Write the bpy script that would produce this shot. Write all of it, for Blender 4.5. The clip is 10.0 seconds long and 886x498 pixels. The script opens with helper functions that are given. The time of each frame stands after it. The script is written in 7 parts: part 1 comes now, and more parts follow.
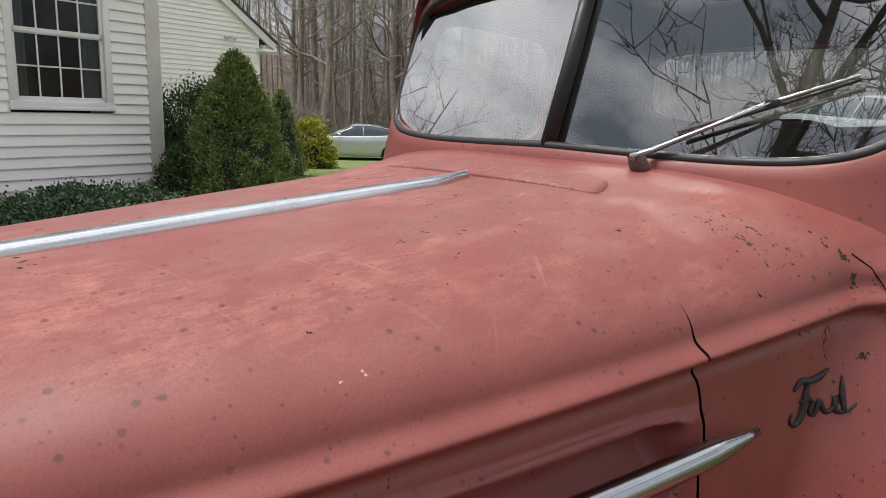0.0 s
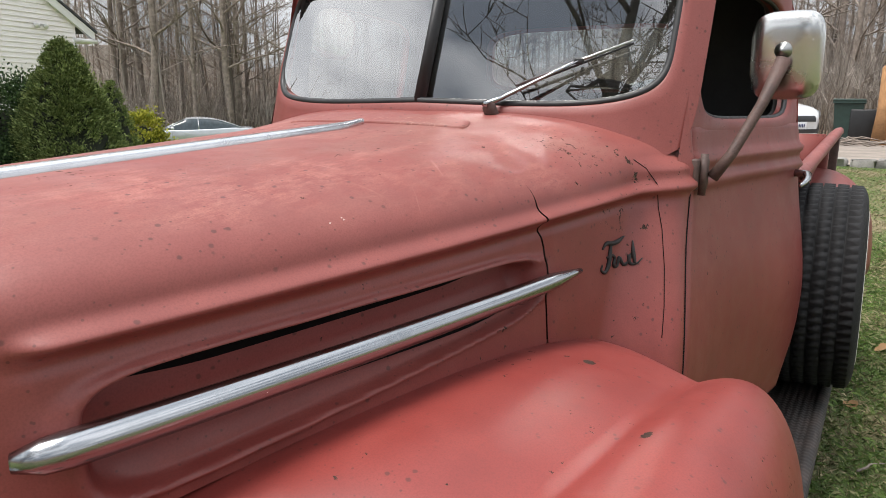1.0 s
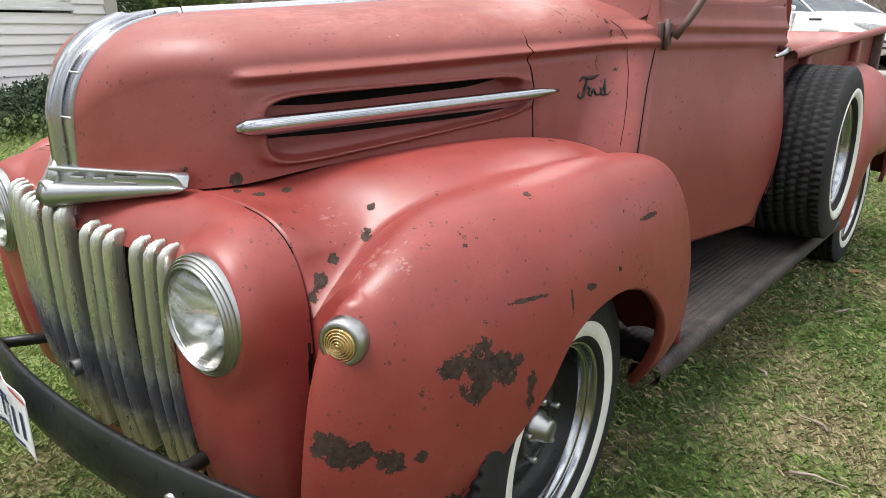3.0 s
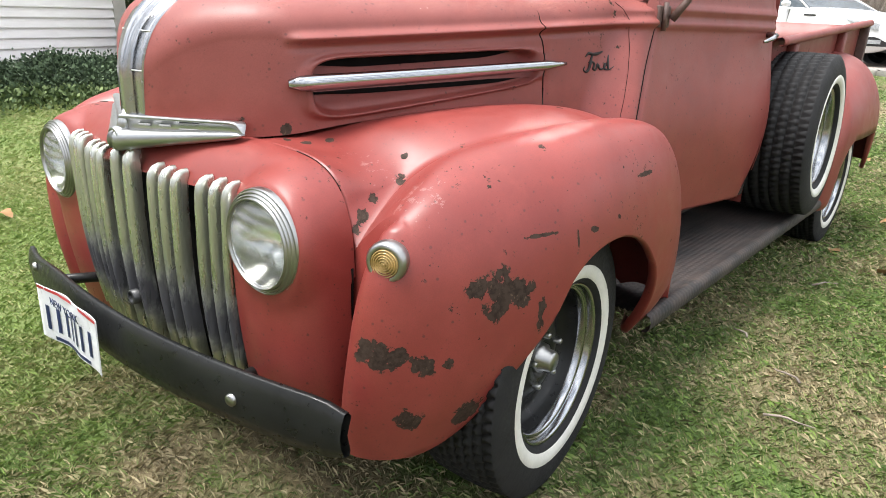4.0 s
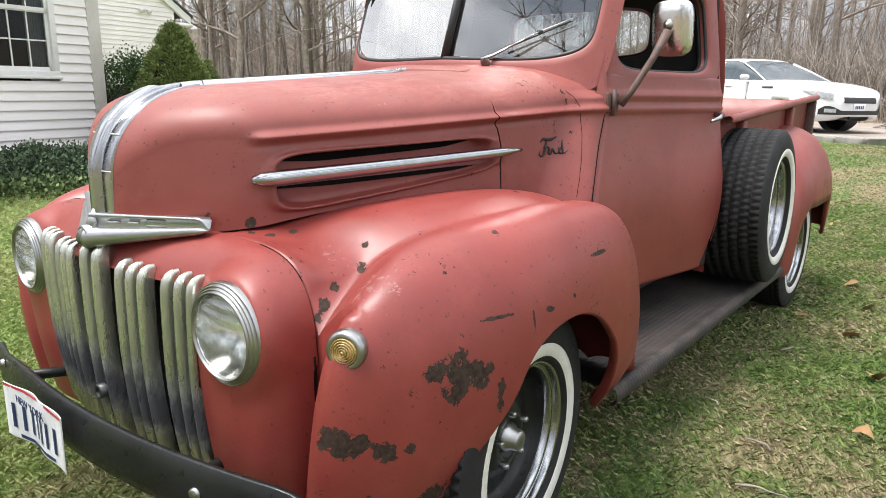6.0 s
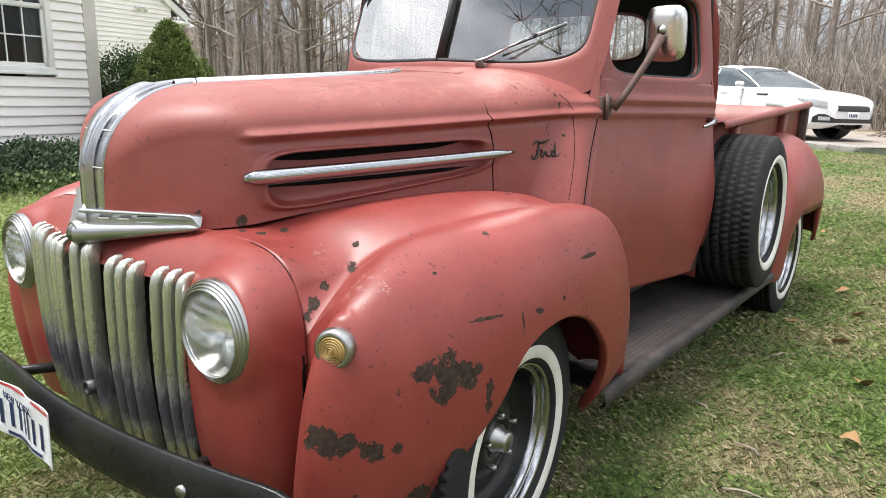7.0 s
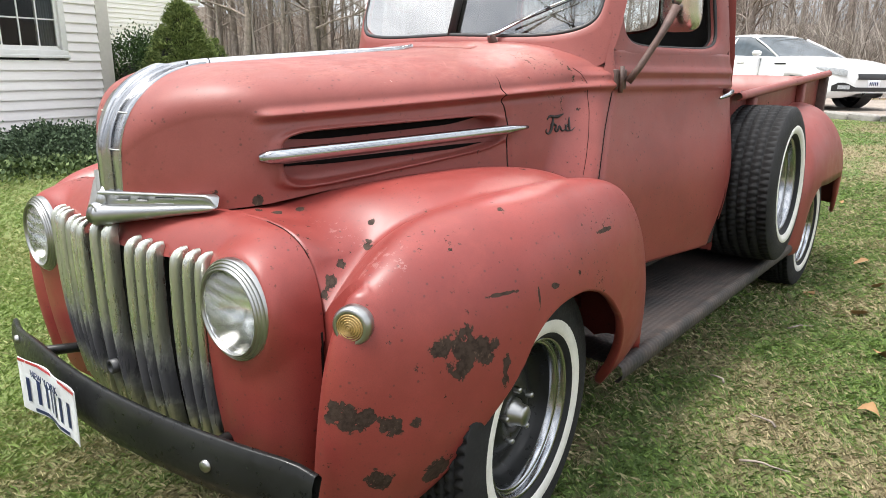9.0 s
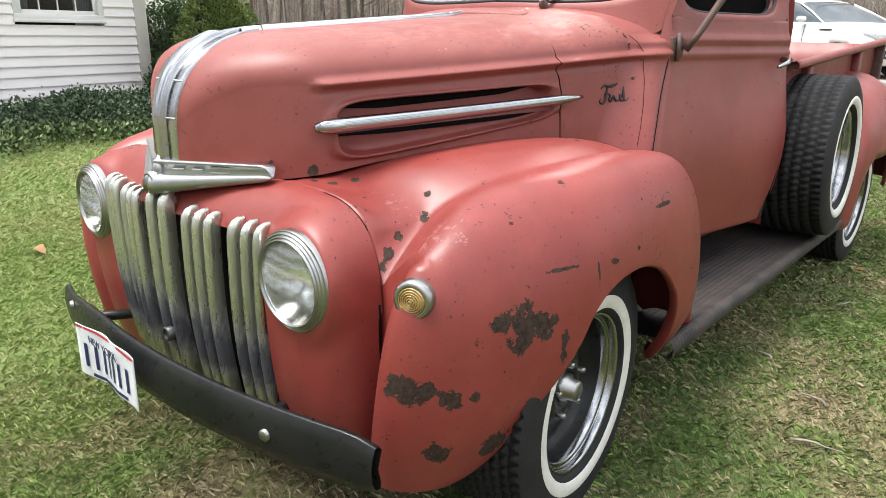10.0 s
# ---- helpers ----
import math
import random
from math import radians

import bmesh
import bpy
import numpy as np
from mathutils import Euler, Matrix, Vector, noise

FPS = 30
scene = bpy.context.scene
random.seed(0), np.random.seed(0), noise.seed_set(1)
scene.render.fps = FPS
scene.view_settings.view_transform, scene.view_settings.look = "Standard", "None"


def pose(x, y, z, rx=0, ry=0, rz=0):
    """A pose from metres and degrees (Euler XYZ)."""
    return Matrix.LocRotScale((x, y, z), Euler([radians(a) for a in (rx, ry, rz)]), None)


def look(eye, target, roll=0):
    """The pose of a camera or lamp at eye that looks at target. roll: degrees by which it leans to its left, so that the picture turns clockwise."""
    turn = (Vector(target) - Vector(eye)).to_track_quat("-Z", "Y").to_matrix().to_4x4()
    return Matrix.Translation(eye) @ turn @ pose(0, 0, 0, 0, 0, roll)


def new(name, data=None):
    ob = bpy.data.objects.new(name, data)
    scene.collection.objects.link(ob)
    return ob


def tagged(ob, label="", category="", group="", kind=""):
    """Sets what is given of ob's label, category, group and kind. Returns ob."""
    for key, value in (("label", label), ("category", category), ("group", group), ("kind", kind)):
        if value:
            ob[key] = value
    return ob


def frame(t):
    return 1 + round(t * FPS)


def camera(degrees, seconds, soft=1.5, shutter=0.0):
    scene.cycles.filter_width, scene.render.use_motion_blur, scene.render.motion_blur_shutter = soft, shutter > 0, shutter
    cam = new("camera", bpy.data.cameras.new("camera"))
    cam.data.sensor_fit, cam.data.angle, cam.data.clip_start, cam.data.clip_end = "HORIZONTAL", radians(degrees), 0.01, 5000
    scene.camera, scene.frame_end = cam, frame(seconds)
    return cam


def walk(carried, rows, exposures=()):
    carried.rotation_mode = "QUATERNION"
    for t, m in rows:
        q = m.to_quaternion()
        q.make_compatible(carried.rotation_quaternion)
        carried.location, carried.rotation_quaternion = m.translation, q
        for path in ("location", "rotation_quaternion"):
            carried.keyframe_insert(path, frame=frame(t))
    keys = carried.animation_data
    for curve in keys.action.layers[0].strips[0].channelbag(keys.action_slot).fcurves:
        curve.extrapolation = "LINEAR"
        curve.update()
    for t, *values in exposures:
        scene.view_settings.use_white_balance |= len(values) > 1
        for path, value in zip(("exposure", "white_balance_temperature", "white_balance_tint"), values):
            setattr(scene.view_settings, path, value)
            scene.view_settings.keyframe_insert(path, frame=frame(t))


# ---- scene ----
cam = camera(66.0, 10.0, soft=0.5)
PATH = [
    (0, (0.784, -0.329, 1.368), (-0.621, 1.038, 0.967), 2.1),
    (0.5, (0.824, -0.488, 1.328), (-0.391, 1.055, 0.948), 1.6),
    (1, (0.942, -0.657, 1.305), (-0.118, 0.987, 0.887), 0.7),
    (1.5, (1.113, -0.79, 1.275), (0.024, 0.83, 0.838), 0.9),
    (2, (1.263, -0.851, 1.242), (0.091, 0.706, 0.791), -0.4),
    (2.5, (1.406, -0.952, 1.218), (0.161, 0.509, 0.657), -0.7),
    (3, (1.482, -1.13, 1.197), (0.245, 0.306, 0.559), 1.1),
    (3.2, (1.508, -1.205, 1.188), (0.281, 0.228, 0.524), 1.4),
    (4.3, (1.584, -1.345, 1.165), (0.374, 0.106, 0.508), 3.0),
    (4.5, (1.59, -1.348, 1.179), (0.37, 0.115, 0.571), 2.5),
    (5, (1.612, -1.353, 1.195), (0.384, 0.137, 0.675), 2.1),
    (5.5, (1.63, -1.343, 1.209), (0.408, 0.168, 0.734), 0.7),
    (7, (1.65, -1.334, 1.206), (0.444, 0.195, 0.75), 2.0),
    (7.5, (1.655, -1.335, 1.209), (0.446, 0.184, 0.73), 1.3),
    (8, (1.656, -1.339, 1.206), (0.443, 0.171, 0.708), 0.9),
    (8.5, (1.651, -1.339, 1.207), (0.438, 0.166, 0.695), 0.6),
    (9, (1.652, -1.34, 1.206), (0.425, 0.151, 0.684), 0.9),
    (9.5, (1.658, -1.338, 1.207), (0.405, 0.125, 0.67), 0.1),
    (10, (1.584, -1.367, 1.209), (0.318, 0.054, 0.597), 1.0),
]
walk(cam, [(t, look(eye, target, roll)) for t, eye, target, roll in PATH], [(0, 0.12), (1, 0.42), (2, 0.62), (3, 0.84), (4.5, 1.22), (5.5, 1.0), (7, 0.95), (10, 1.05)])

# ---- world, sun, exposure ----
world = bpy.data.worlds.new("overcast_sky")
scene.world = world
world.use_nodes = True
wn, wl = world.node_tree.nodes, world.node_tree.links
wn.clear()
w_out = wn.new("ShaderNodeOutputWorld")
w_bg = wn.new("ShaderNodeBackground")
w_sky = wn.new("ShaderNodeTexSky")
w_sky.sky_type, w_sky.sun_disc = "NISHITA", False
SUN_UP, SUN_TURN = radians(68), radians(212)
w_sky.sun_elevation, w_sky.sun_rotation = SUN_UP, SUN_TURN
w_co = wn.new("ShaderNodeTexCoord")
w_map = wn.new("ShaderNodeMapping")
w_map.inputs["Scale"].default_value = (1.0, 1.0, 1.9)
w_map.inputs["Location"].default_value = (3.3, -3.2, 1.3)
w_noise = wn.new("ShaderNodeTexNoise")
w_noise.inputs["Scale"].default_value = 3.0
w_noise.inputs["Detail"].default_value = 7.0
w_noise.inputs["Roughness"].default_value = 0.55
w_ramp = wn.new("ShaderNodeValToRGB")
w_ramp.color_ramp.elements[0].position = 0.38
w_ramp.color_ramp.elements[0].color = (2.9, 3.3, 3.9, 1)
w_ramp.color_ramp.elements[1].position = 0.66
w_ramp.color_ramp.elements[1].color = (16.5, 16.6, 16.9, 1)
w_mix = wn.new("ShaderNodeMix")
w_mix.data_type = "RGBA"
w_mix.inputs["Factor"].default_value = 0.86
wl.new(w_co.outputs["Generated"], w_map.inputs["Vector"])
wl.new(w_map.outputs["Vector"], w_noise.inputs["Vector"])
wl.new(w_noise.outputs["Fac"], w_ramp.inputs["Fac"])
wl.new(w_sky.outputs["Color"], w_mix.inputs["A"])
wl.new(w_ramp.outputs["Color"], w_mix.inputs["B"])
# an overcast sky is brightest overhead
w_sep = wn.new("ShaderNodeSeparateXYZ")
w_up = wn.new("ShaderNodeMapRange")
for key, value in (("From Min", 0.0), ("From Max", 1.0), ("To Min", 0.70), ("To Max", 1.95)):
    w_up.inputs[key].default_value = value
w_mul = wn.new("ShaderNodeMix")
w_mul.data_type, w_mul.blend_type = "RGBA", "MULTIPLY"
w_mul.inputs["Factor"].default_value = 1.0
wl.new(w_co.outputs["Generated"], w_sep.inputs[0])
wl.new(w_sep.outputs["Z"], w_up.inputs["Value"])
wl.new(w_mix.outputs["Result"], w_mul.inputs["A"])
wl.new(w_up.outputs["Result"], w_mul.inputs["B"])
wl.new(w_mul.outputs["Result"], w_bg.inputs["Color"])
w_bg.inputs["Strength"].default_value = 0.075
wl.new(w_bg.outputs["Background"], w_out.inputs["Surface"])
sun = new("sun", bpy.data.lights.new("sun", "SUN"))
sun.data.energy, sun.data.angle, sun.data.color = 3.75, radians(26), (1.0, 0.97, 0.93)
sun.matrix_world = look((0, 0, 0), (-math.sin(SUN_TURN) * math.cos(SUN_UP), -math.cos(SUN_TURN) * math.cos(SUN_UP), -math.sin(SUN_UP)))


# ---- small tools ----
def lerp(a, b, f):
    return a + (b - a) * f


def smooth(a, b, x):
    f = min(1.0, max(0.0, (x - a) / (b - a)))
    return f * f * (3 - 2 * f)


def spline(keys, x):
    """A smooth curve through a few (x, value) pairs."""
    if x <= keys[0][0]:
        return keys[0][1]
    for i in range(len(keys) - 1):
        (x0, v0), (x1, v1) = keys[i], keys[i + 1]
        if x <= x1:
            f = (x - x0) / (x1 - x0)
            before = keys[i - 1] if i else (2 * x0 - x1, 2 * v0 - v1)
            after = keys[i + 2] if i + 2 < len(keys) else (2 * x1 - x0, 2 * v1 - v0)
            m0 = (v1 - before[1]) / (x1 - before[0]) * (x1 - x0)
            m1 = (after[1] - v0) / (after[0] - x0) * (x1 - x0)
            a, b = f * f, f * f * f
            return (2 * b - 3 * a + 1) * v0 + (b - 2 * a + f) * m0 + (3 * a - 2 * b) * v1 + (b - a) * m1
    return keys[-1][1]


def mesh_of(name, bm, material, flat=False):
    bm.normal_update()
    data = bpy.data.meshes.new(name)
    bm.to_mesh(data)
    bm.free()
    for poly in data.polygons:
        poly.use_smooth = not flat
    for m in material if isinstance(material, (list, tuple)) else (material,):
        data.materials.append(m)
    return data


def part(name, bm, material, parent=None, label="", flat=False):
    ob = new(name, mesh_of(name, bm, material, flat))
    ob.parent = parent
    if label:
        tagged(ob, label)
    return ob


def thing(name, label, category, group="", kind=""):
    return tagged(new(name), label, category, group, kind)


def sheet(rows, bm=None, skip=None, flip=False, loop=False):
    """A surface over rows of points; loop closes each row."""
    bm = bm or bmesh.new()
    vs = [[bm.verts.new(p) for p in row] for row in rows]
    n = len(rows[0])
    for i in range(len(rows) - 1):
        for j in range(n if loop else n - 1):
            k = (j + 1) % n
            if skip and skip(i, j):
                continue
            q = (vs[i][j], vs[i + 1][j], vs[i + 1][k], vs[i][k])
            bm.faces.new(q[::-1] if flip else q)
    return bm


def thick(bm, d):
    """Gives a sheet a back at the distance d along its normals."""
    bm.normal_update()
    bmesh.ops.solidify(bm, geom=bm.faces[:], thickness=d)
    return bm


def mirrored(ob, parent=None):
    """A copy of a part on the other side of the centre line."""
    bm = bmesh.new()
    bm.from_mesh(ob.data)
    bmesh.ops.scale(bm, vec=(-1, 1, 1), verts=bm.verts)
    bmesh.ops.reverse_faces(bm, faces=bm.faces[:])
    data = bpy.data.meshes.new(ob.name.split(".")[0])
    smooth_faces = [p.use_smooth for p in ob.data.polygons]
    bm.to_mesh(data)
    bm.free()
    for poly, s in zip(data.polygons, smooth_faces):
        poly.use_smooth = s
    for m in ob.data.materials:
        data.materials.append(m)
    twin = new(ob.name.split(".")[0], data)
    twin.parent = parent or ob.parent
    if "label" in ob:
        tagged(twin, ob["label"])
    return twin


def box(x0, y0, z0, x1, y1, z1, bm=None, bevel=0.0, m=None):
    own = bmesh.new()
    bmesh.ops.create_cube(own, size=1)
    bmesh.ops.scale(own, vec=(x1 - x0, y1 - y0, z1 - z0), verts=own.verts)
    bmesh.ops.translate(own, vec=((x0 + x1) / 2, (y0 + y1) / 2, (z0 + z1) / 2), verts=own.verts)
    if bevel:
        bmesh.ops.bevel(own, geom=own.edges[:], offset=bevel, segments=2, affect="EDGES", profile=0.5)
    if m is not None:
        own.transform(m)
    if bm is None:
        return own
    data = bpy.data.meshes.new("tmp")
    own.to_mesh(data)
    own.free()
    bm.from_mesh(data)
    bpy.data.meshes.remove(data)
    return bm


def tube(points, radii, sides=8, bm=None, caps=True, squash=None):
    """A tapered tube along points; squash = (wide, deep) flattens it."""
    bm = bm or bmesh.new()
    rings, n = [], len(points)
    pts = [Vector(p) for p in points]
    ref = None
    for i, p in enumerate(pts):
        d = (pts[min(i + 1, n - 1)] - pts[max(i - 1, 0)]).normalized()
        if ref is None:
            ref = Vector((0, 0, 1)) if abs(d.z) < 0.9 else Vector((1, 0, 0))
        a = (ref - d * ref.dot(d)).normalized()
        b = d.cross(a)
        ref = a
        r = radii[i] if isinstance(radii, (list, tuple)) else radii
        sa, sb = squash or (1, 1)
        rings.append([bm.verts.new(p + (a * math.cos(t) * sa + b * math.sin(t) * sb) * r) for t in (2 * math.pi * k / sides for k in range(sides))])
    for i in range(n - 1):
        for k in range(sides):
            j = (k + 1) % sides
            bm.faces.new((rings[i][k], rings[i][j], rings[i + 1][j], rings[i + 1][k]))
    if caps:
        bm.faces.new(rings[0][::-1])
        bm.faces.new(rings[-1])
    return bm


def lathe(profile, sides, m=None, bm=None, wobble=None):
    """Turns (along, radius) pairs round the local x axis."""
    own = bm or bmesh.new()
    m = m or Matrix()
    rows = []
    for i, (a, r) in enumerate(profile):
        row = []
        for k in range(sides):
            t = 2 * math.pi * k / sides
            q = r + (wobble(i, k) if wobble else 0)
            row.append(own.verts.new(m @ Vector((a, q * math.cos(t), q * math.sin(t)))))
        rows.append(row)
    for i in range(len(rows) - 1):
        for k in range(sides):
            j = (k + 1) % sides
            own.faces.new((rows[i][k], rows[i][j], rows[i + 1][j], rows[i + 1][k]))
    return own


def outline(hx, hz, n, count, cx=0.0, cz=0.0):
    """Points of a rounded rectangle."""
    out = []
    for k in range(count):
        t = 2 * math.pi * k / count
        c, s = math.cos(t), math.sin(t)
        out.append((cx + hx * math.copysign(abs(c) ** (2 / n), c), cz + hz * math.copysign(abs(s) ** (2 / n), s)))
    return out


# ---- materials ----
class Mat:
    """A small builder for node materials."""

    def __init__(self, name, color=(0.5, 0.5, 0.5), rough=0.5, metal=0.0, coords="Object"):
        self.m = bpy.data.materials.new(name)
        self.m.use_nodes = True
        self.n, self.l = self.m.node_tree.nodes, self.m.node_tree.links
        self.b = self.n["Principled BSDF"]
        self.b.inputs["Base Color"].default_value = (*color, 1)
        self.b.inputs["Roughness"].default_value = rough
        self.b.inputs["Metallic"].default_value = metal
        self.co = self.n.new("ShaderNodeTexCoord").outputs[coords]

    def put(self, socket, value):
        if isinstance(value, (int, float)):
            socket.default_value = value
        elif isinstance(value, tuple):
            socket.default_value = (*value, 1) if len(value) == 3 and len(socket.default_value) == 4 else value
        else:
            self.l.new(value, socket)

    def noise(self, scale, detail=4.0, rough=0.6, stretch=None, distort=0.0, at=None):
        v = at or self.co
        if stretch:
            mp = self.n.new("ShaderNodeMapping")
            mp.inputs["Scale"].default_value = stretch
            self.l.new(v, mp.inputs["Vector"])
            v = mp.outputs["Vector"]
        t = self.n.new("ShaderNodeTexNoise")
        for key, value in (("Scale", scale), ("Detail", detail), ("Roughness", rough), ("Distortion", distort)):
            t.inputs[key].default_value = value
        self.l.new(v, t.inputs["Vector"])
        return t.outputs["Fac"]

    def cells(self, scale, stretch=None, color=False):
        t = self.n.new("ShaderNodeTexVoronoi")
        t.inputs["Scale"].default_value = scale
        v = self.co
        if stretch:
            mp = self.n.new("ShaderNodeMapping")
            mp.inputs["Scale"].default_value = stretch
            self.l.new(v, mp.inputs["Vector"])
            v = mp.outputs["Vector"]
        self.l.new(v, t.inputs["Vector"])
        return t.outputs["Color" if color else "Distance"]

    def calc(self, op, a, b=0.0, clamp=False):
        t = self.n.new("ShaderNodeMath")
        t.operation, t.use_clamp = op, clamp
        self.put(t.inputs[0], a)
        self.put(t.inputs[1], b)
        return t.outputs[0]

    def step(self, v, lo, hi, a=0.0, b=1.0):
        t = self.n.new("ShaderNodeMapRange")
        t.interpolation_type = "SMOOTHSTEP"
        self.put(t.inputs["Value"], v)
        for key, value in (("From Min", lo), ("From Max", hi), ("To Min", a), ("To Max", b)):
            t.inputs[key].default_value = value
        return t.outputs["Result"]

    def mix(self, f, a, b):
        t = self.n.new("ShaderNodeMix")
        t.data_type = "RGBA"
        self.put(t.inputs["Factor"], f)
        self.put(t.inputs["A"], a)
        self.put(t.inputs["B"], b)
        return t.outputs["Result"]

    def axis(self, which):
        t = self.n.new("ShaderNodeSeparateXYZ")
        self.l.new(self.co, t.inputs[0])
        return t.outputs["XYZ".index(which)]

    def near(self, centre, radius, stretch=(1, 1, 1)):
        """1 at the centre, falling to 0 at the radius."""
        mp = self.n.new("ShaderNodeMapping")
        mp.vector_type = "POINT"
        mp.inputs["Scale"].default_value = tuple(s / radius for s in stretch)
        mp.inputs["Location"].default_value = tuple(-c * s / radius for c, s in zip(centre, stretch))
        self.l.new(self.co, mp.inputs["Vector"])
        t = self.n.new("ShaderNodeVectorMath")
        t.operation = "LENGTH"
        self.l.new(mp.outputs["Vector"], t.inputs[0])
        return self.calc("SUBTRACT", 1.0, t.outputs["Value"])

    def ball(self, centre, radius):
        """The same for a round place, with fewer nodes."""
        t = self.n.new("ShaderNodeVectorMath")
        t.operation = "DISTANCE"
        self.l.new(self.co, t.inputs[0])
        t.inputs[1].default_value = centre
        return self.calc("SUBTRACT", 1.0, self.calc("DIVIDE", t.outputs["Value"], radius))

    def island(self):
        return self.n.new("ShaderNodeNewGeometry").outputs["Random Per Island"]

    def each(self):
        return self.n.new("ShaderNodeObjectInfo").outputs["Random"]

    def color(self, v):
        self.put(self.b.inputs["Base Color"], v)
        return self

    def rough(self, v):
        self.put(self.b.inputs["Roughness"], v)
        return self

    def bump(self, v, strength=0.3, distance=0.01):
        t = self.n.new("ShaderNodeBump")
        t.inputs["Strength"].default_value = strength
        t.inputs["Distance"].default_value = distance
        self.l.new(v, t.inputs["Height"])
        self.l.new(t.outputs["Normal"], self.b.inputs["Normal"])
        return self


def plain(name, color, rough=0.5, metal=0.0, vary=0.25, scale=8.0, bump=0.0):
    """A material with two scales of variation."""
    k = Mat(name, color, rough, metal)
    big, fine = k.noise(scale, 3), k.noise(scale * 9, 4)
    dark, light = tuple(c * (1 - vary) for c in color), tuple(min(1, c * (1 + vary)) for c in color)
    k.color(k.mix(k.step(k.calc("ADD", k.calc("MULTIPLY", big, 0.6), k.calc("MULTIPLY", fine, 0.4)), 0.3, 0.7), dark, light))
    k.rough(k.step(fine, 0.3, 0.7, max(0.02, rough - 0.08), min(1, rough + 0.1)))
    if bump:
        k.bump(fine, bump, 0.004)
    return k.m


# worn-through places on the paint: x, y, z, radius
FENDER_CHIPS = [
    (0.874, -0.318, 0.648, 0.050), (0.853, -0.368, 0.662, 0.028), (0.888, -0.275, 0.637, 0.036), (0.874, -0.325, 0.612, 0.026),
    (0.735, -0.550, 0.552, 0.030), (0.760, -0.540, 0.542, 0.030), (0.785, -0.518, 0.541, 0.024), (0.812, -0.485, 0.524, 0.022), (0.824, -0.463, 0.512, 0.022), (0.842, -0.436, 0.516, 0.015),
    (0.848, -0.363, 0.386, 0.036), (0.800, -0.490, 0.400, 0.030), (0.574, -0.300, 0.815, 0.0150), (0.578, -0.378, 0.786, 0.0150), (0.588, -0.418, 0.757, 0.0150), (0.596, -0.438, 0.735, 0.0150),
    (0.803, -0.113, 0.879, 0.019), (0.797, -0.205, 0.861, 0.009), (0.841, -0.029, 0.860, 0.011), (0.832, 0.239, 0.878, 0.017), (0.781, 0.164, 0.912, 0.016), (0.602, 0.287, 0.913, 0.013), (0.740, 0.107, 0.922, 0.010),
    (0.916, 0.055, 0.732, 0.010), (0.888, -0.043, 0.795, 0.008), (0.900, -0.005, 0.776, 0.009), (0.867, -0.050, 0.827, 0.007), (0.286, -0.430, 0.872, 0.012), (0.331, -0.415, 0.872, 0.011), (0.372, -0.391, 0.868, 0.012),
    (0.390, -0.335, 0.870, 0.011), (0.546, -0.256, 0.852, 0.010),
]
HOOD_CHIPS = [(0.258, -0.480, 0.912, 0.012), (0.315, -0.400, 0.892, 0.014), (0.358, -0.385, 0.963, 0.012), (0.460, 0.575, 1.245, 0.013)]
# long narrow ones: centre, radius, squeeze along each axis
FENDER_CRACKS = [
    ((0.882, -0.210, 0.742), 0.050, (1, 1, 8.0)), ((0.909, -0.110, 0.720), 0.036, (1, 9.0, 1)), ((0.914, -0.052, 0.730), 0.032, (1, 1.2, 4.0)),
    ((0.884, 0.210, 0.808), 0.055, (1, 1.0, 7.0)), ((0.905, -0.215, 0.572), 0.050, (1, 3.2, 1.0)), ((0.762, -0.525, 0.738), 0.044, (1.0, 1.0, 1.0)),
]


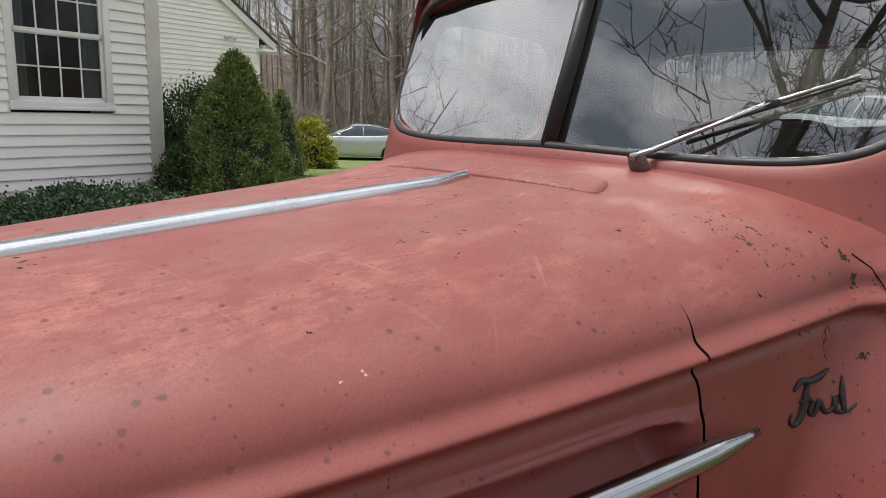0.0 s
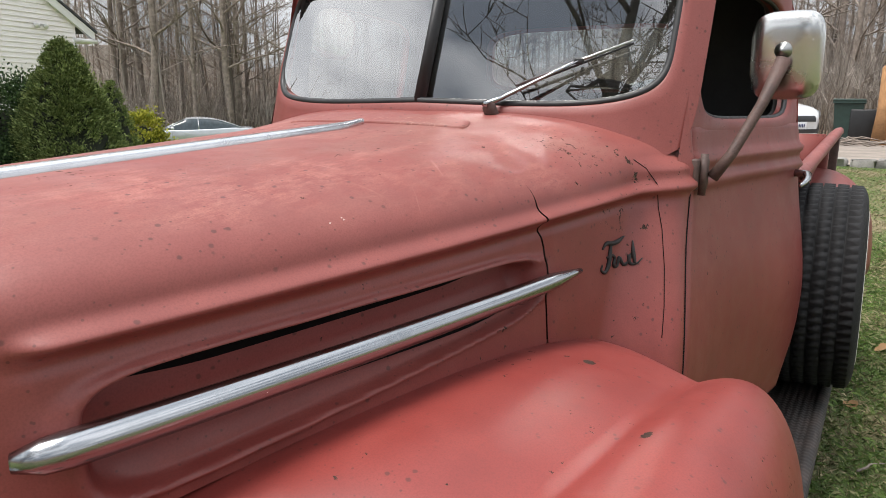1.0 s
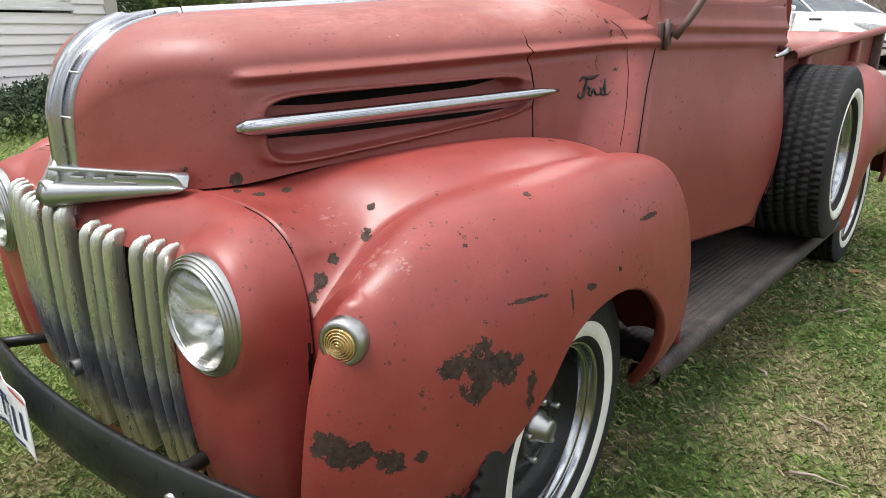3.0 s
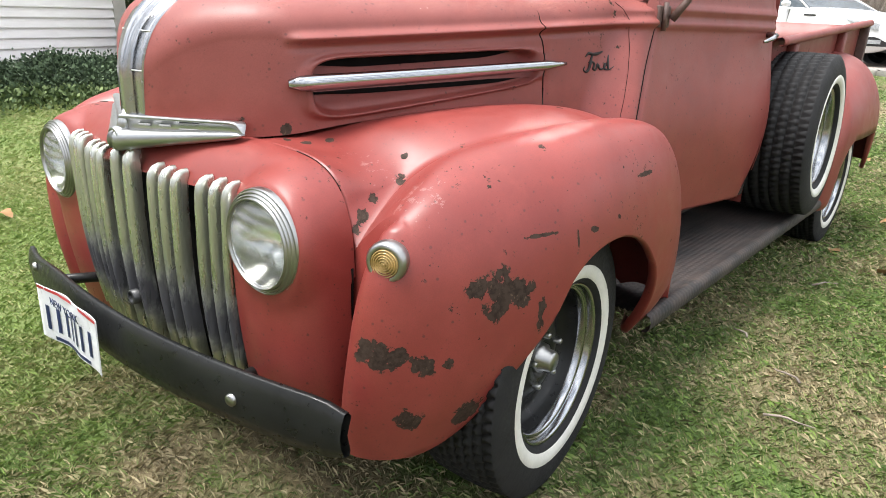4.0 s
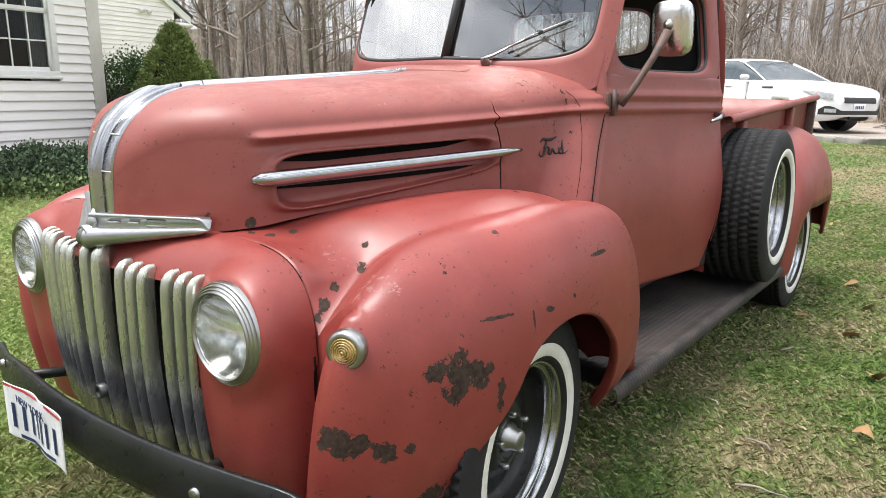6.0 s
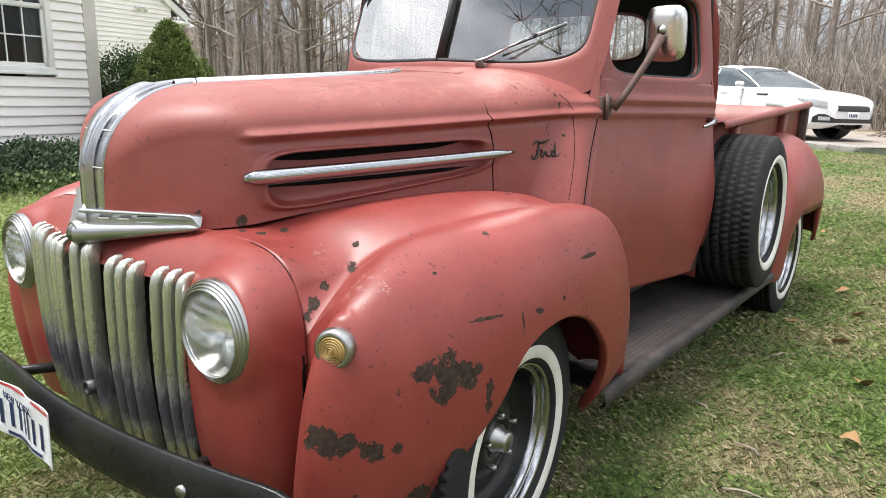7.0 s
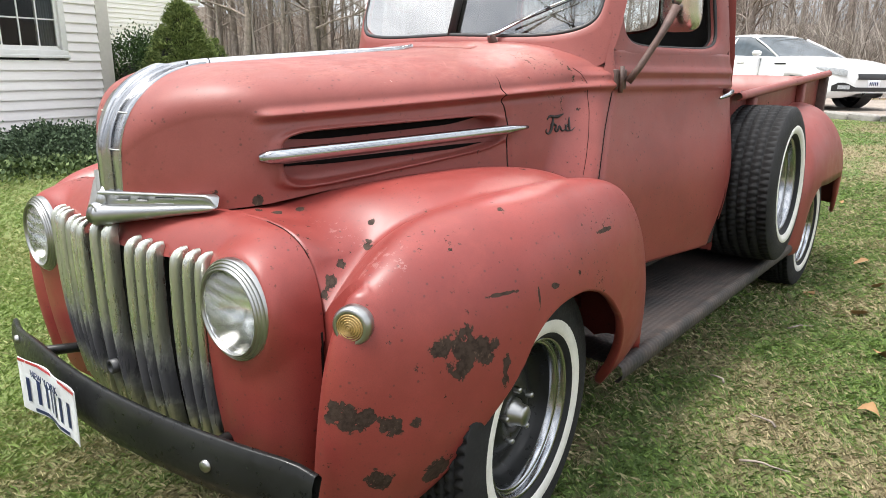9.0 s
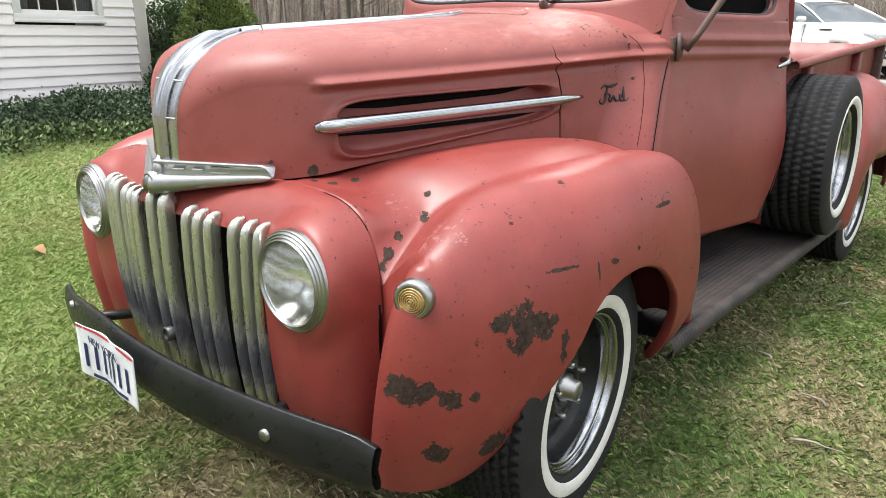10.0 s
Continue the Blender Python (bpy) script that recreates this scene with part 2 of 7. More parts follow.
def red_paint(name, chips, cracks, top):
    """Faded red paint; top: the bleached and scratched coat of the hood and cab."""
    k = Mat(name, rough=0.5)
    big, mid, fine, grain = k.noise(3.0, 4), k.noise(14, 5), k.noise(90, 3), k.noise(420, 2)
    tone = 1.0 if top else 0.84
    col = k.mix(k.step(big, 0.3, 0.7), (0.186, 0.0350 * tone, 0.0290 * tone), (0.248, 0.0520 * tone, 0.0430 * tone))
    col = k.mix(k.step(mid, 0.45, 0.75, 0, 0.35), col, (0.285, 0.066 * tone, 0.052 * tone))
    dull = high = None
    if top:
        # the hood, cab and doors have gone duller than the fenders; their grey sky sheen is painted in too
        dull = k.step(k.calc("ADD", k.axis("Z"), k.calc("MULTIPLY", k.calc("SUBTRACT", mid, 0.5), 0.06)), 0.90, 0.99)
        col = k.mix(k.calc("MULTIPLY", dull, k.step(big, 0.25, 0.75, 0.18, 0.38)), col, (0.225, 0.080, 0.069))
        # sun-bleached top of the hood and cowl: brownish film, then pale chalk where it was rubbed
        high = k.step(k.calc("ADD", k.axis("Z"), k.calc("MULTIPLY", k.calc("SUBTRACT", mid, 0.5), 0.05)), 1.13, 1.235)
        high = k.calc("MULTIPLY", high, k.step(k.axis("Y"), 0.60, 0.68, 1, 0))
        film = k.calc("MULTIPLY", high, k.step(k.noise(6, 7, 0.75, (1, 0.5, 1)), 0.38, 0.62))
        col = k.mix(k.calc("MULTIPLY", film, 0.8), col, (0.235, 0.092, 0.074))
        chalk = k.calc("MULTIPLY", high, k.calc("MULTIPLY", k.step(k.noise(4.5, 4, 0.6, (1, 0.6, 1)), 0.46, 0.68), k.step(k.noise(60, 6, 0.8, (1, 0.35, 1)), 0.38, 0.66)))
        col = k.mix(k.calc("MULTIPLY", chalk, 0.8), col, (0.45, 0.185, 0.145))
    # fine grain in the whole coat
    col = k.mix(k.step(grain, 0.35, 0.75, 0, 0.34), col, (0.12, 0.024, 0.02))
    # round dark specks of two sizes
    for size, share, depth in ((37, -0.5, 0.75), (74, -0.3, 0.65)):
        d, c = k.cells(size), k.cells(size, color=True)
        sep = k.n.new("ShaderNodeSeparateColor")
        k.l.new(c, sep.inputs[0])
        wobble = k.calc("ADD", d, k.calc("MULTIPLY", k.calc("SUBTRACT", k.noise(180, 3), 0.5), 0.10))
        dot = k.calc("MULTIPLY", k.step(wobble, 0.075, 0.15, 1, 0), k.step(sep.outputs[0], share, share + 0.35))
        dot = k.calc("MULTIPLY", dot, k.step(k.noise(5.0, 3), 0.33, 0.50))
        col = k.mix(k.calc("MULTIPLY", dot, depth), col, (0.075, 0.022, 0.019))
    if top:
        # long thin pale scratches on the top
        lines = None
        for turn, size, stretch in ((0.35, 9.0, (16, 0.5, 1)), (-0.9, 8.0, (18, 0.6, 1)), (1.35, 7.0, (20, 0.45, 1))):
            mp = k.n.new("ShaderNodeMapping")
            mp.inputs["Rotation"].default_value = (0, 0, turn)
            k.l.new(k.co, mp.inputs["Vector"])
            one = k.calc("MULTIPLY", k.step(k.noise(size, 2, 0.5, stretch, 0.0, mp.outputs["Vector"]), 0.70, 0.715), k.step(k.noise(3.1 + turn, 4, 0.6), 0.50, 0.60))
            lines = one if lines is None else k.calc("MAXIMUM", lines, one)
        rub = k.calc("MULTIPLY", k.step(k.noise(3.4, 3), 0.52, 0.64), k.step(k.noise(75, 4, 0.75, (2.6, 0.3, 1)), 0.56, 0.66))
        pale = k.calc("MULTIPLY", k.calc("MAXIMUM", k.calc("MULTIPLY", lines, 0.16), k.calc("MULTIPLY", rub, 0.6)), high)
        col = k.mix(pale, col, (0.58, 0.33, 0.27))
        mark = k.calc("MULTIPLY", k.step(k.calc("ADD", k.near((0.392, -0.030, 1.166), 0.019, (1, 0.7, 2.2)), k.calc("MULTIPLY", k.calc("SUBTRACT", k.noise(120, 4, 0.7), 0.5), 3.0)), 0.45, 0.60), k.step(k.near((0.392, -0.030, 1.166), 0.020), 0.0, 0.1))
        col = k.mix(k.calc("MULTIPLY", mark, 0.75), col, (0.62, 0.52, 0.48))
    if not top:
        # pale scuffs where the primer shows on the inner apron and the fender's crown
        scuffed = k.calc("MAXIMUM", k.near((0.515, -0.335, 0.858), 0.085, (0.8, 1.2, 1)), k.near((0.72, -0.40, 0.81), 0.10, (1.2, 0.9, 1)))
        scuff = k.calc("MULTIPLY", k.step(k.calc("ADD", k.noise(62, 5, 0.72, (1, 0.6, 1)), k.calc("MULTIPLY", scuffed, 0.16)), 0.66, 0.69), k.step(scuffed, 0, 0.1))
        col = k.mix(k.calc("MULTIPLY", scuff, 0.25), col, (0.40, 0.28, 0.26))
    # worn-through patches with a rusty edge
    rag, rag2 = k.noise(26, 5, 0.62), k.noise(80, 5, 0.65)
    patch = None
    for x, y, z, radius in chips:
        one = k.ball((x, y, z), radius * 1.25)
        patch = one if patch is None else k.calc("MAXIMUM", patch, one)
    for centre, radius, stretch in cracks:
        patch = k.calc("MAXIMUM", patch, k.near(centre, radius, stretch))
    edge = k.calc("ADD", patch, k.calc("ADD", k.calc("MULTIPLY", k.calc("SUBTRACT", rag, 0.5), 2.3), k.calc("MULTIPLY", k.calc("SUBTRACT", rag2, 0.5), 1.1)))
    gate = k.step(patch, 0.0, 0.06)
    bare = k.calc("MULTIPLY", k.step(edge, 0.30, 0.33), gate)
    rim = k.calc("MULTIPLY", k.step(edge, 0.20, 0.30), gate)
    sparse = k.step(k.calc("ADD", k.noise(48, 5, 0.7), k.calc("MULTIPLY", k.noise(4, 3), 0.5)), 0.945, 0.96)
    bare = k.calc("MAXIMUM", bare, sparse)
    if top:
        # a line of flakes over the shoulder of the cowl
        zone = k.near((0.44, 0.545, 1.243), 0.13, (0.85, 1.7, 0.6))
        fleck = k.calc("MULTIPLY", k.step(k.calc("ADD", k.noise(70, 5, 0.7, (1, 1.3, 1)), k.calc("MULTIPLY", zone, 0.13)), 0.675, 0.69), k.step(zone, 0, 0.1))
        bare = k.calc("MAXIMUM", bare, k.calc("MULTIPLY", fleck, 0.85))
    steel = k.mix(k.step(rag2, 0.35, 0.62), (0.026, 0.017, 0.0135), (0.052, 0.036, 0.028))
    steel = k.mix(k.step(k.noise(70, 6, 0.75, (1, 1, 0.6)), 0.60, 0.66, 0, 0.45), steel, (0.20, 0.135, 0.09))
    col = k.mix(k.calc("MULTIPLY", rim, 0.55), col, (0.13, 0.026, 0.018))
    col = k.mix(bare, col, steel)
    k.put(k.b.inputs["Specular IOR Level"], k.step(bare, 0, 1, 0.48, 0.12))
    k.color(col)
    base = k.step(mid, 0.3, 0.7, 0.37, 0.47)
    if top:
        base = k.calc("ADD", base, k.calc("ADD", k.calc("MULTIPLY", dull, 0.06), k.calc("MULTIPLY", high, 0.10)))
    k.rough(k.calc("ADD", base, k.calc("MULTIPLY", bare, 0.3)))
    k.bump(k.calc("ADD", k.calc("ADD", k.calc("MULTIPLY", fine, 0.07), k.calc("MULTIPLY", grain, 0.03)), k.calc("MULTIPLY", bare, -0.6)), 0.35, 0.0025)
    return k.m


RED = red_paint("faded_red_paint", HOOD_CHIPS, [], True)
RED_FENDER = red_paint("red_fender_paint", FENDER_CHIPS, FENDER_CRACKS, False)


def chrome(name, tint=(0.38, 0.39, 0.405), rough=0.15):
    k = Mat(name, tint, rough, 1.0)
    n1, n2 = k.noise(18, 5), k.noise(140, 3)
    k.color(k.mix(k.step(n1, 0.5, 0.75, 0, 0.3), tint, tuple(c * 0.62 for c in tint)))
    k.rough(k.calc("ADD", k.step(n1, 0.4, 0.75, rough, rough + 0.08), k.calc("MULTIPLY", n2, 0.02)))
    return k.m


CHROME = chrome("worn_chrome")
EMBLEM_FACE = plain("worn_grey_emblem_face", (0.36, 0.36, 0.36), 0.5, vary=0.2)
# light and dark tints paint in the hood's sky and the nose's tree reflections
STRIP = chrome("hood_strip_chrome", (0.72, 0.725, 0.74), 0.20)
NOSE_CHROME = chrome("nose_casting_chrome", (0.40, 0.405, 0.42), 0.20)
CHROME_LINE = plain("bright_clip_highlight", (0.75, 0.76, 0.76), 0.35, 0.6, vary=0.1)
POT_METAL = chrome("pitted_pot_metal", (0.44, 0.445, 0.445), 0.28)
CHROME_DULL = chrome("dull_chrome", (0.36, 0.36, 0.35), 0.27)


def grille_metal():
    k = Mat("peeling_grille_chrome", (0.5, 0.5, 0.48), 0.3, 1.0)
    z = k.axis("Z")
    worn = k.step(k.calc("ADD", z, k.calc("MULTIPLY", k.calc("SUBTRACT", k.noise(16, 5, 0.7, (1, 1, 0.35)), 0.5), 0.30)), 0.50, 0.60, 1, 0)
    lower = k.step(k.calc("ADD", z, k.calc("MULTIPLY", k.noise(22, 4), 0.12)), 0.42, 0.50, 0, 1)
    worn = k.calc("MULTIPLY", worn, lower)
    fine = k.noise(60, 4, 0.6, (1, 1, 0.12))
    col = k.mix(k.step(fine, 0.35, 0.7), (0.60, 0.61, 0.55), (0.44, 0.45, 0.39))
    col = k.mix(worn, col, k.mix(fine, (0.05, 0.05, 0.055), (0.13, 0.13, 0.14)))
    k.color(col)
    k.rough(k.step(fine, 0.3, 0.7, 0.22, 0.42))
    k.put(k.b.inputs["Metallic"], k.step(worn, 0, 1, 0.95, 0.2))
    k.bump(fine, 0.08, 0.001)
    return k.m


GRILLE = grille_metal()
WEB = plain("dull_grey_casting", (0.055, 0.056, 0.058), 0.45, 0.5, vary=0.4, scale=30)
BLACK = plain("black_enamel", (0.011, 0.0115, 0.0115), 0.34, vary=0.35, scale=6, bump=0.08)
BLACK.node_tree.nodes["Principled BSDF"].inputs["Specular IOR Level"].default_value = 0.28
# near-black and barely shiny: puts the shade of cavities into the colour
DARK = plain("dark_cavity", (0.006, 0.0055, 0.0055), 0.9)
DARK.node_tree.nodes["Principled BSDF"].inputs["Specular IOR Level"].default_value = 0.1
RUBBER = plain("tyre_rubber", (0.020, 0.020, 0.021), 0.72, vary=0.3, scale=12, bump=0.25)
RUBBER.node_tree.nodes["Principled BSDF"].inputs["Specular IOR Level"].default_value = 0.22
SEAL = plain("black_rubber_seal", (0.014, 0.014, 0.015), 0.5)
WHITEWALL = plain("whitewall_rubber", (0.66, 0.65, 0.60), 0.55, vary=0.12, scale=10, bump=0.1)
def board_rubber():
    k = Mat("worn_ribbed_rubber", rough=0.7)
    n1, n2 = k.noise(6, 5, 0.65), k.noise(60, 4, 0.7, (1, 0.4, 1))
    rib = k.calc("SINE", k.calc("MULTIPLY", k.axis("Y"), 300.0))
    col = k.mix(k.step(n1, 0.35, 0.68), (0.016, 0.0145, 0.0145), (0.052, 0.039, 0.034))
    col = k.mix(k.calc("MULTIPLY", k.step(n2, 0.5, 0.7), 0.5), col, (0.085, 0.062, 0.05))
    k.color(k.mix(k.step(rib, -0.95, -0.3, 0.35, 0), col, (0.012, 0.011, 0.011)))
    k.bump(k.calc("ADD", k.calc("MULTIPLY", rib, 0.25), n2), 0.4, 0.003)
    return k.m


BOARD = board_rubber()
BROWN_STEEL = plain("rusty_brown_steel", (0.085, 0.05, 0.042), 0.6, vary=0.4, scale=25, bump=0.3)
# near-black, so the cab's inner shade comes from the colour
INSIDE = plain("cab_lining_shade", (0.03, 0.028, 0.027), 0.75)
SCRIPT = plain("dark_badge", (0.012, 0.010, 0.0095), 0.6)
PLATE = plain("plate_white", (0.72, 0.73, 0.76), 0.35, vary=0.08)
PLATE_BLUE = plain("plate_navy", (0.015, 0.025, 0.09), 0.4)
PLATE_RED = plain("plate_red", (0.45, 0.04, 0.05), 0.4)


def clear_glass(name, tint=(0.9, 0.95, 0.93), gloss=1.0, dust=0.03):
    k = Mat(name)
    n, l = k.n, k.l
    out = n["Material Output"]
    n.remove(k.b)
    see, shine, film = n.new("ShaderNodeBsdfTransparent"), n.new("ShaderNodeBsdfGlossy"), n.new("ShaderNodeBsdfDiffuse")
    see.inputs["Color"].default_value = (*tint, 1)
    shine.inputs["Roughness"].default_value = 0.01
    film.inputs["Color"].default_value = (0.74, 0.75, 0.74, 1)
    fr = n.new("ShaderNodeFresnel")
    fr.inputs["IOR"].default_value = 1.55
    f = k.calc("MULTIPLY", fr.outputs[0], 1.7 * gloss, True)
    a, b = n.new("ShaderNodeMixShader"), n.new("ShaderNodeMixShader")
    l.new(f, a.inputs[0])
    l.new(see.outputs[0], a.inputs[1])
    l.new(shine.outputs[0], a.inputs[2])
    k.put(b.inputs[0], k.step(k.noise(9, 5), 0.4, 0.8, dust * 0.4, dust * 2))
    l.new(a.outputs[0], b.inputs[1])
    l.new(film.outputs[0], b.inputs[2])
    l.new(b.outputs[0], out.inputs["Surface"])
    return k.m


GLASS = clear_glass("window_glass", (0.74, 0.78, 0.77), gloss=3.3, dust=0.010)
LENS = clear_glass("lamp_glass", (0.97, 0.98, 0.97), 1.4, 0.05)
AMBER = plain("amber_lens", (0.50, 0.35, 0.15), 0.10, 0.45, vary=0.3, scale=60)
REFLECTOR = chrome("lamp_reflector", (0.80, 0.81, 0.80), 0.14)

# ---- the pickup truck: front towards -y, driver's side +x, origin on the ground under the front axle ----
truck = thing("pickup_truck", "old faded red pickup truck with chipped paint parked on grass", "pickup truck")


def cab_x(y, z):
    """The cab's outer side."""
    x = 0.612 + 0.115 * smooth(0.80, 1.70, y) * 1.0
    if z < 1.18:
        x += 0.055 * smooth(1.18, 0.75, z) - 0.02 * smooth(0.7, 0.45, z)
    else:
        x -= 0.16 * (z - 1.18) + 0.35 * max(0, z - 1.60) ** 1.5
    return x


def door_front(z):
    """The door's leading edge."""
    return spline([(0.40, 0.62), (0.62, 0.60), (0.82, 0.635), (1.0, 0.715), (1.13, 0.785), (1.2, 0.80), (1.7, 0.86)], z)


def hood_w(y):
    """Half width at the belt line."""
    w = 0.411 + 0.226 * y - 0.06 * y * y
    if y < -0.37:
        f = max(0.0, (y + 0.602) / 0.232)
        w *= (1 - (1 - f) ** 1.65) ** (1 / 1.65)
    return w + 0.045 * smooth(0.64, 0.84, y)


def hood_top(y):
    z = 1.223 + 0.07 * y + 0.09 * max(0, y - 0.42) ** 1.2
    f = min(1.0, max(0.0, (y + 0.602) / 0.34))
    return 0.86 + (z - 0.86) * (1 - (1 - f) ** 3.3) ** (1 / 3.3)


def belt_z(y):
    return 1.106 + 0.054 * y


SEAM_Z = [(-0.63, 0.852), (-0.47, 0.872), (-0.2, 0.905), (0.1, 0.922), (0.3, 0.915), (0.45, 0.893), (0.62, 0.85), (0.85, 0.78)]


def seam_z(y):
    return spline(SEAM_Z, y)


def slot_top(y):
    return lerp(1.041, 1.068, (y + 0.343) / 0.693)


def slot_low(y):
    return lerp(0.917, 0.987, (y + 0.343) / 0.693)


def side_push(y, z):
    """Belt moulding and louvre recess, outwards from the hood's side."""
    d = z - belt_z(y)
    out = (0.019 * math.exp(-((d / (0.0105 if d > 0 else 0.0085)) ** 2)) - 0.004 * math.exp(-(((d + 0.021) / 0.007) ** 2))) * smooth(-0.395, -0.36, y) ** 0.6
    if -0.45 < y < 0.45:
        top, low = slot_top(y), slot_low(y)
        mid, half = (top + low) / 2, (top - low) / 2
        cy, hy = -0.012, 0.324
        q = (abs((y - cy) / hy) ** 9 + abs((z - mid) / half) ** 4) ** 0.22
        rim = 0.014 * math.exp(-(((q - 1.11) / 0.055) ** 2))
        f = (top - z) / (top - low)
        depth = 0.040 * (1 - 0.70 * smooth(0.40, 1.0, f))
        out += rim - depth * smooth(1.05, 0.95, q)
    return out


def hood_row(y, tops=52, sides=64):
    """One half cross-section, from the centre of the top to the lower edge."""
    w, zt, zb, zs = hood_w(y), hood_top(y), belt_z(y), seam_z(y)
    up = smooth(0.46, 0.88, y)
    zb = lerp(zb, zt - 0.075, up * 0.5)
    zb = min(zb, lerp(zs, zt, 0.72))
    n = lerp(2.6, 2.8, up)
    row = []
    for i in range(tops):
        low = math.cos(1.2) ** (2 / n)
        a = 1.2 * i / 26 if i < 26 else math.acos((low * (1 - (i - 26) / 26)) ** (n / 2))
        z = zb + (zt - zb) * math.cos(a) ** (2 / n)
        push = side_push(y, z) * smooth(0.1, 0.25, w) * math.sin(a) ** 4
        row.append((w * math.sin(a) ** (2 / n) + push, y, z))
    foot = 0.018 + 0.03 * smooth(0.4, 0.8, y)
    for i in range(sides + 1):
        f = i / sides
        z = lerp(zb, zs, f)
        row.append((w + foot * f + side_push(y, z) * smooth(0.1, 0.25, w), y, z))
    return row


def both(row):
    return [(-x, y, z) for x, y, z in row[:0:-1]] + row


def stations(a, b, n, dense_front=False):
    if not dense_front:
        return [lerp(a, b, i / n) for i in range(n + 1)]
    return [lerp(a, b, (i / n) ** 1.9) for i in range(n + 1)]


def rear_edge(row, shift):
    """Opens the joint between hood and cowl on the sides only."""
    out = []
    for n, (x, y, z) in enumerate(row):
        f = smooth(25, 50, n)
        out.append((x, y + shift * f + 0.022 * f * smooth(1.13, 1.06, z), z))
    return out


ys = stations(-0.595, -0.36, 44, True) + stations(-0.35, 0.322, 80)
part("hood", sheet([both(hood_row(y)) for y in ys] + [both(rear_edge(hood_row(0.338), -0.003))], flip=True), RED, truck, "faded red hood with scratches and rust spots")


def cowl_row(y):
    row = []
    base = hood_row(y)
    for x, yy, z in base:
        row.append((x, yy, z))
    x0, _, z0 = row[-1]
    for i in range(1, 15):
        row.append((x0 + 0.02 * i / 14, y, lerp(z0, 0.43, i / 14)))
    out = []
    for n, (x, yy, z) in enumerate(row):
        if n < 33:
            out.append((x, yy, z))
            continue
        edge = door_front(z) - 0.003
        f = smooth(edge - 0.15, edge, yy) * smooth(32, 45, n)
        bulge = 0.016 * math.exp(-(((z - belt_z(edge)) / 0.0125) ** 2))
        out.append((lerp(x, cab_x(edge, z) - 0.002 + bulge, f), min(yy, edge), z))
    return out


def cowl_at(y, z):
    """The place on the cowl's side at a height."""
    row = cowl_row(y)[20:]
    for p, q in zip(row, row[1:]):
        if q[2] <= z <= p[2]:
            f = (p[2] - z) / max(1e-6, p[2] - q[2])
            return lerp(p[0], q[0], f), lerp(p[1], q[1], f), z
    return min(row, key=lambda p: abs(p[2] - z))


part("cowl", sheet([both(rear_edge(cowl_row(0.338), 0.003))] + [both(cowl_row(y)) for y in stations(0.375, 0.80, 44)], flip=True), RED, truck)

# chrome strip: a raised spine with hollowed flanks down the nose, narrow along the hood
def strip_half(y):
    if y < -0.32:
        return spline([(-0.602, 0.056), (-0.57, 0.064), (-0.53, 0.068), (-0.48, 0.062), (-0.42, 0.046), (-0.372, 0.028), (-0.32, 0.0165)], y)
    return 0.0165 * (1 if y < 0.40 else lerp(1, 0.45, smooth(0.40, 0.48, y)))


def hood_section(y):
    w, zt, zb = hood_w(y), hood_top(y), belt_z(y)
    return w, zt, min(zb, lerp(seam_z(y), zt, 0.72))


def in_hood(x, y, z):
    w, zt, zb = hood_section(y)
    if z >= zt:
        return False
    return abs(x) < (w if z < zb else w * max(0.0, 1 - ((z - zb) / (zt - zb)) ** 2.6) ** (1 / 2.6))


def nose_y(x, z):
    """How far forward the hood's nose reaches at a place."""
    a, b = -0.602, -0.20
    for _ in range(24):
        m = (a + b) / 2
        if in_hood(x, m, z):
            b = m
        else:
            a = m
    return b


def strip_row(y, narrow):
    yy = max(y, -0.5955)
    z = hood_top(yy) if y > -0.5955 else lerp(0.872, hood_top(-0.5955), (y + 0.622) / 0.0265)
    half = strip_half(y) if not narrow else 0.0165 * min(1.0, strip_half(y) / 0.0165)
    e = 2e-3
    slope = (hood_top(min(0.48, yy + e)) - hood_top(max(-0.5955, yy - e))) / (2 * e)
    ln = math.hypot(slope, 1.0)
    ny, nz = -slope / ln, 1.0 / ln
    if y <= -0.5955:
        ny, nz = -1.0, 0.0
    if narrow:
        shape = [(-1, 0.0), (-0.98, 0.8), (-0.85, 1.2), (-0.4, 1.4), (-0.12, 1.55), (0, 1.6)]
    else:
        shape = [(-1, -0.2), (-0.985, 0.45), (-0.95, 0.55), (-0.80, 0.47), (-0.58, 0.42), (-0.42, 0.46), (-0.385, 0.25), (-0.36, 1.2), (-0.29, 1.95), (-0.16, 2.25), (0, 2.32)]
    row = []
    for u, h in shape + [(-u, h) for u, h in shape[-2::-1]]:
        h = min(h, lerp(1.3, 9.0, smooth(-0.41, -0.56, y)))
        x = u * half
        py, pz = yy, z
        if nz < 0.75:
            py = max(yy, nose_y(abs(x) + 0.002, z - 0.002)) if abs(x) > 0.003 else yy
        else:
            w, zt, zb = hood_section(yy)
            pz = zb + (zt - zb) * max(0.0, 1 - (min(abs(x), w * 0.95) / w) ** 2.6) ** (1 / 2.6)
        row.append((x, py + ny * (h * 0.010 - 0.001), pz + nz * (h * 0.010 - 0.001)))
    return row


nose_ys = stations(-0.622, -0.5956, 8) + [y for y in stations(-0.595, 0.48, 170, True) if y < -0.325]
nose_rows = [strip_row(y, False) for y in nose_ys]
part("nose_strip", sheet(nose_rows, flip=True), NOSE_CHROME, truck, "wide worn chrome casting down the nose")
part("hood_strip", sheet([strip_row(y, True) for y in stations(-0.375, 0.48, 60)], flip=True), STRIP, truck, "narrow chrome strip along the hood")
joint = strip_row(-0.316, True)
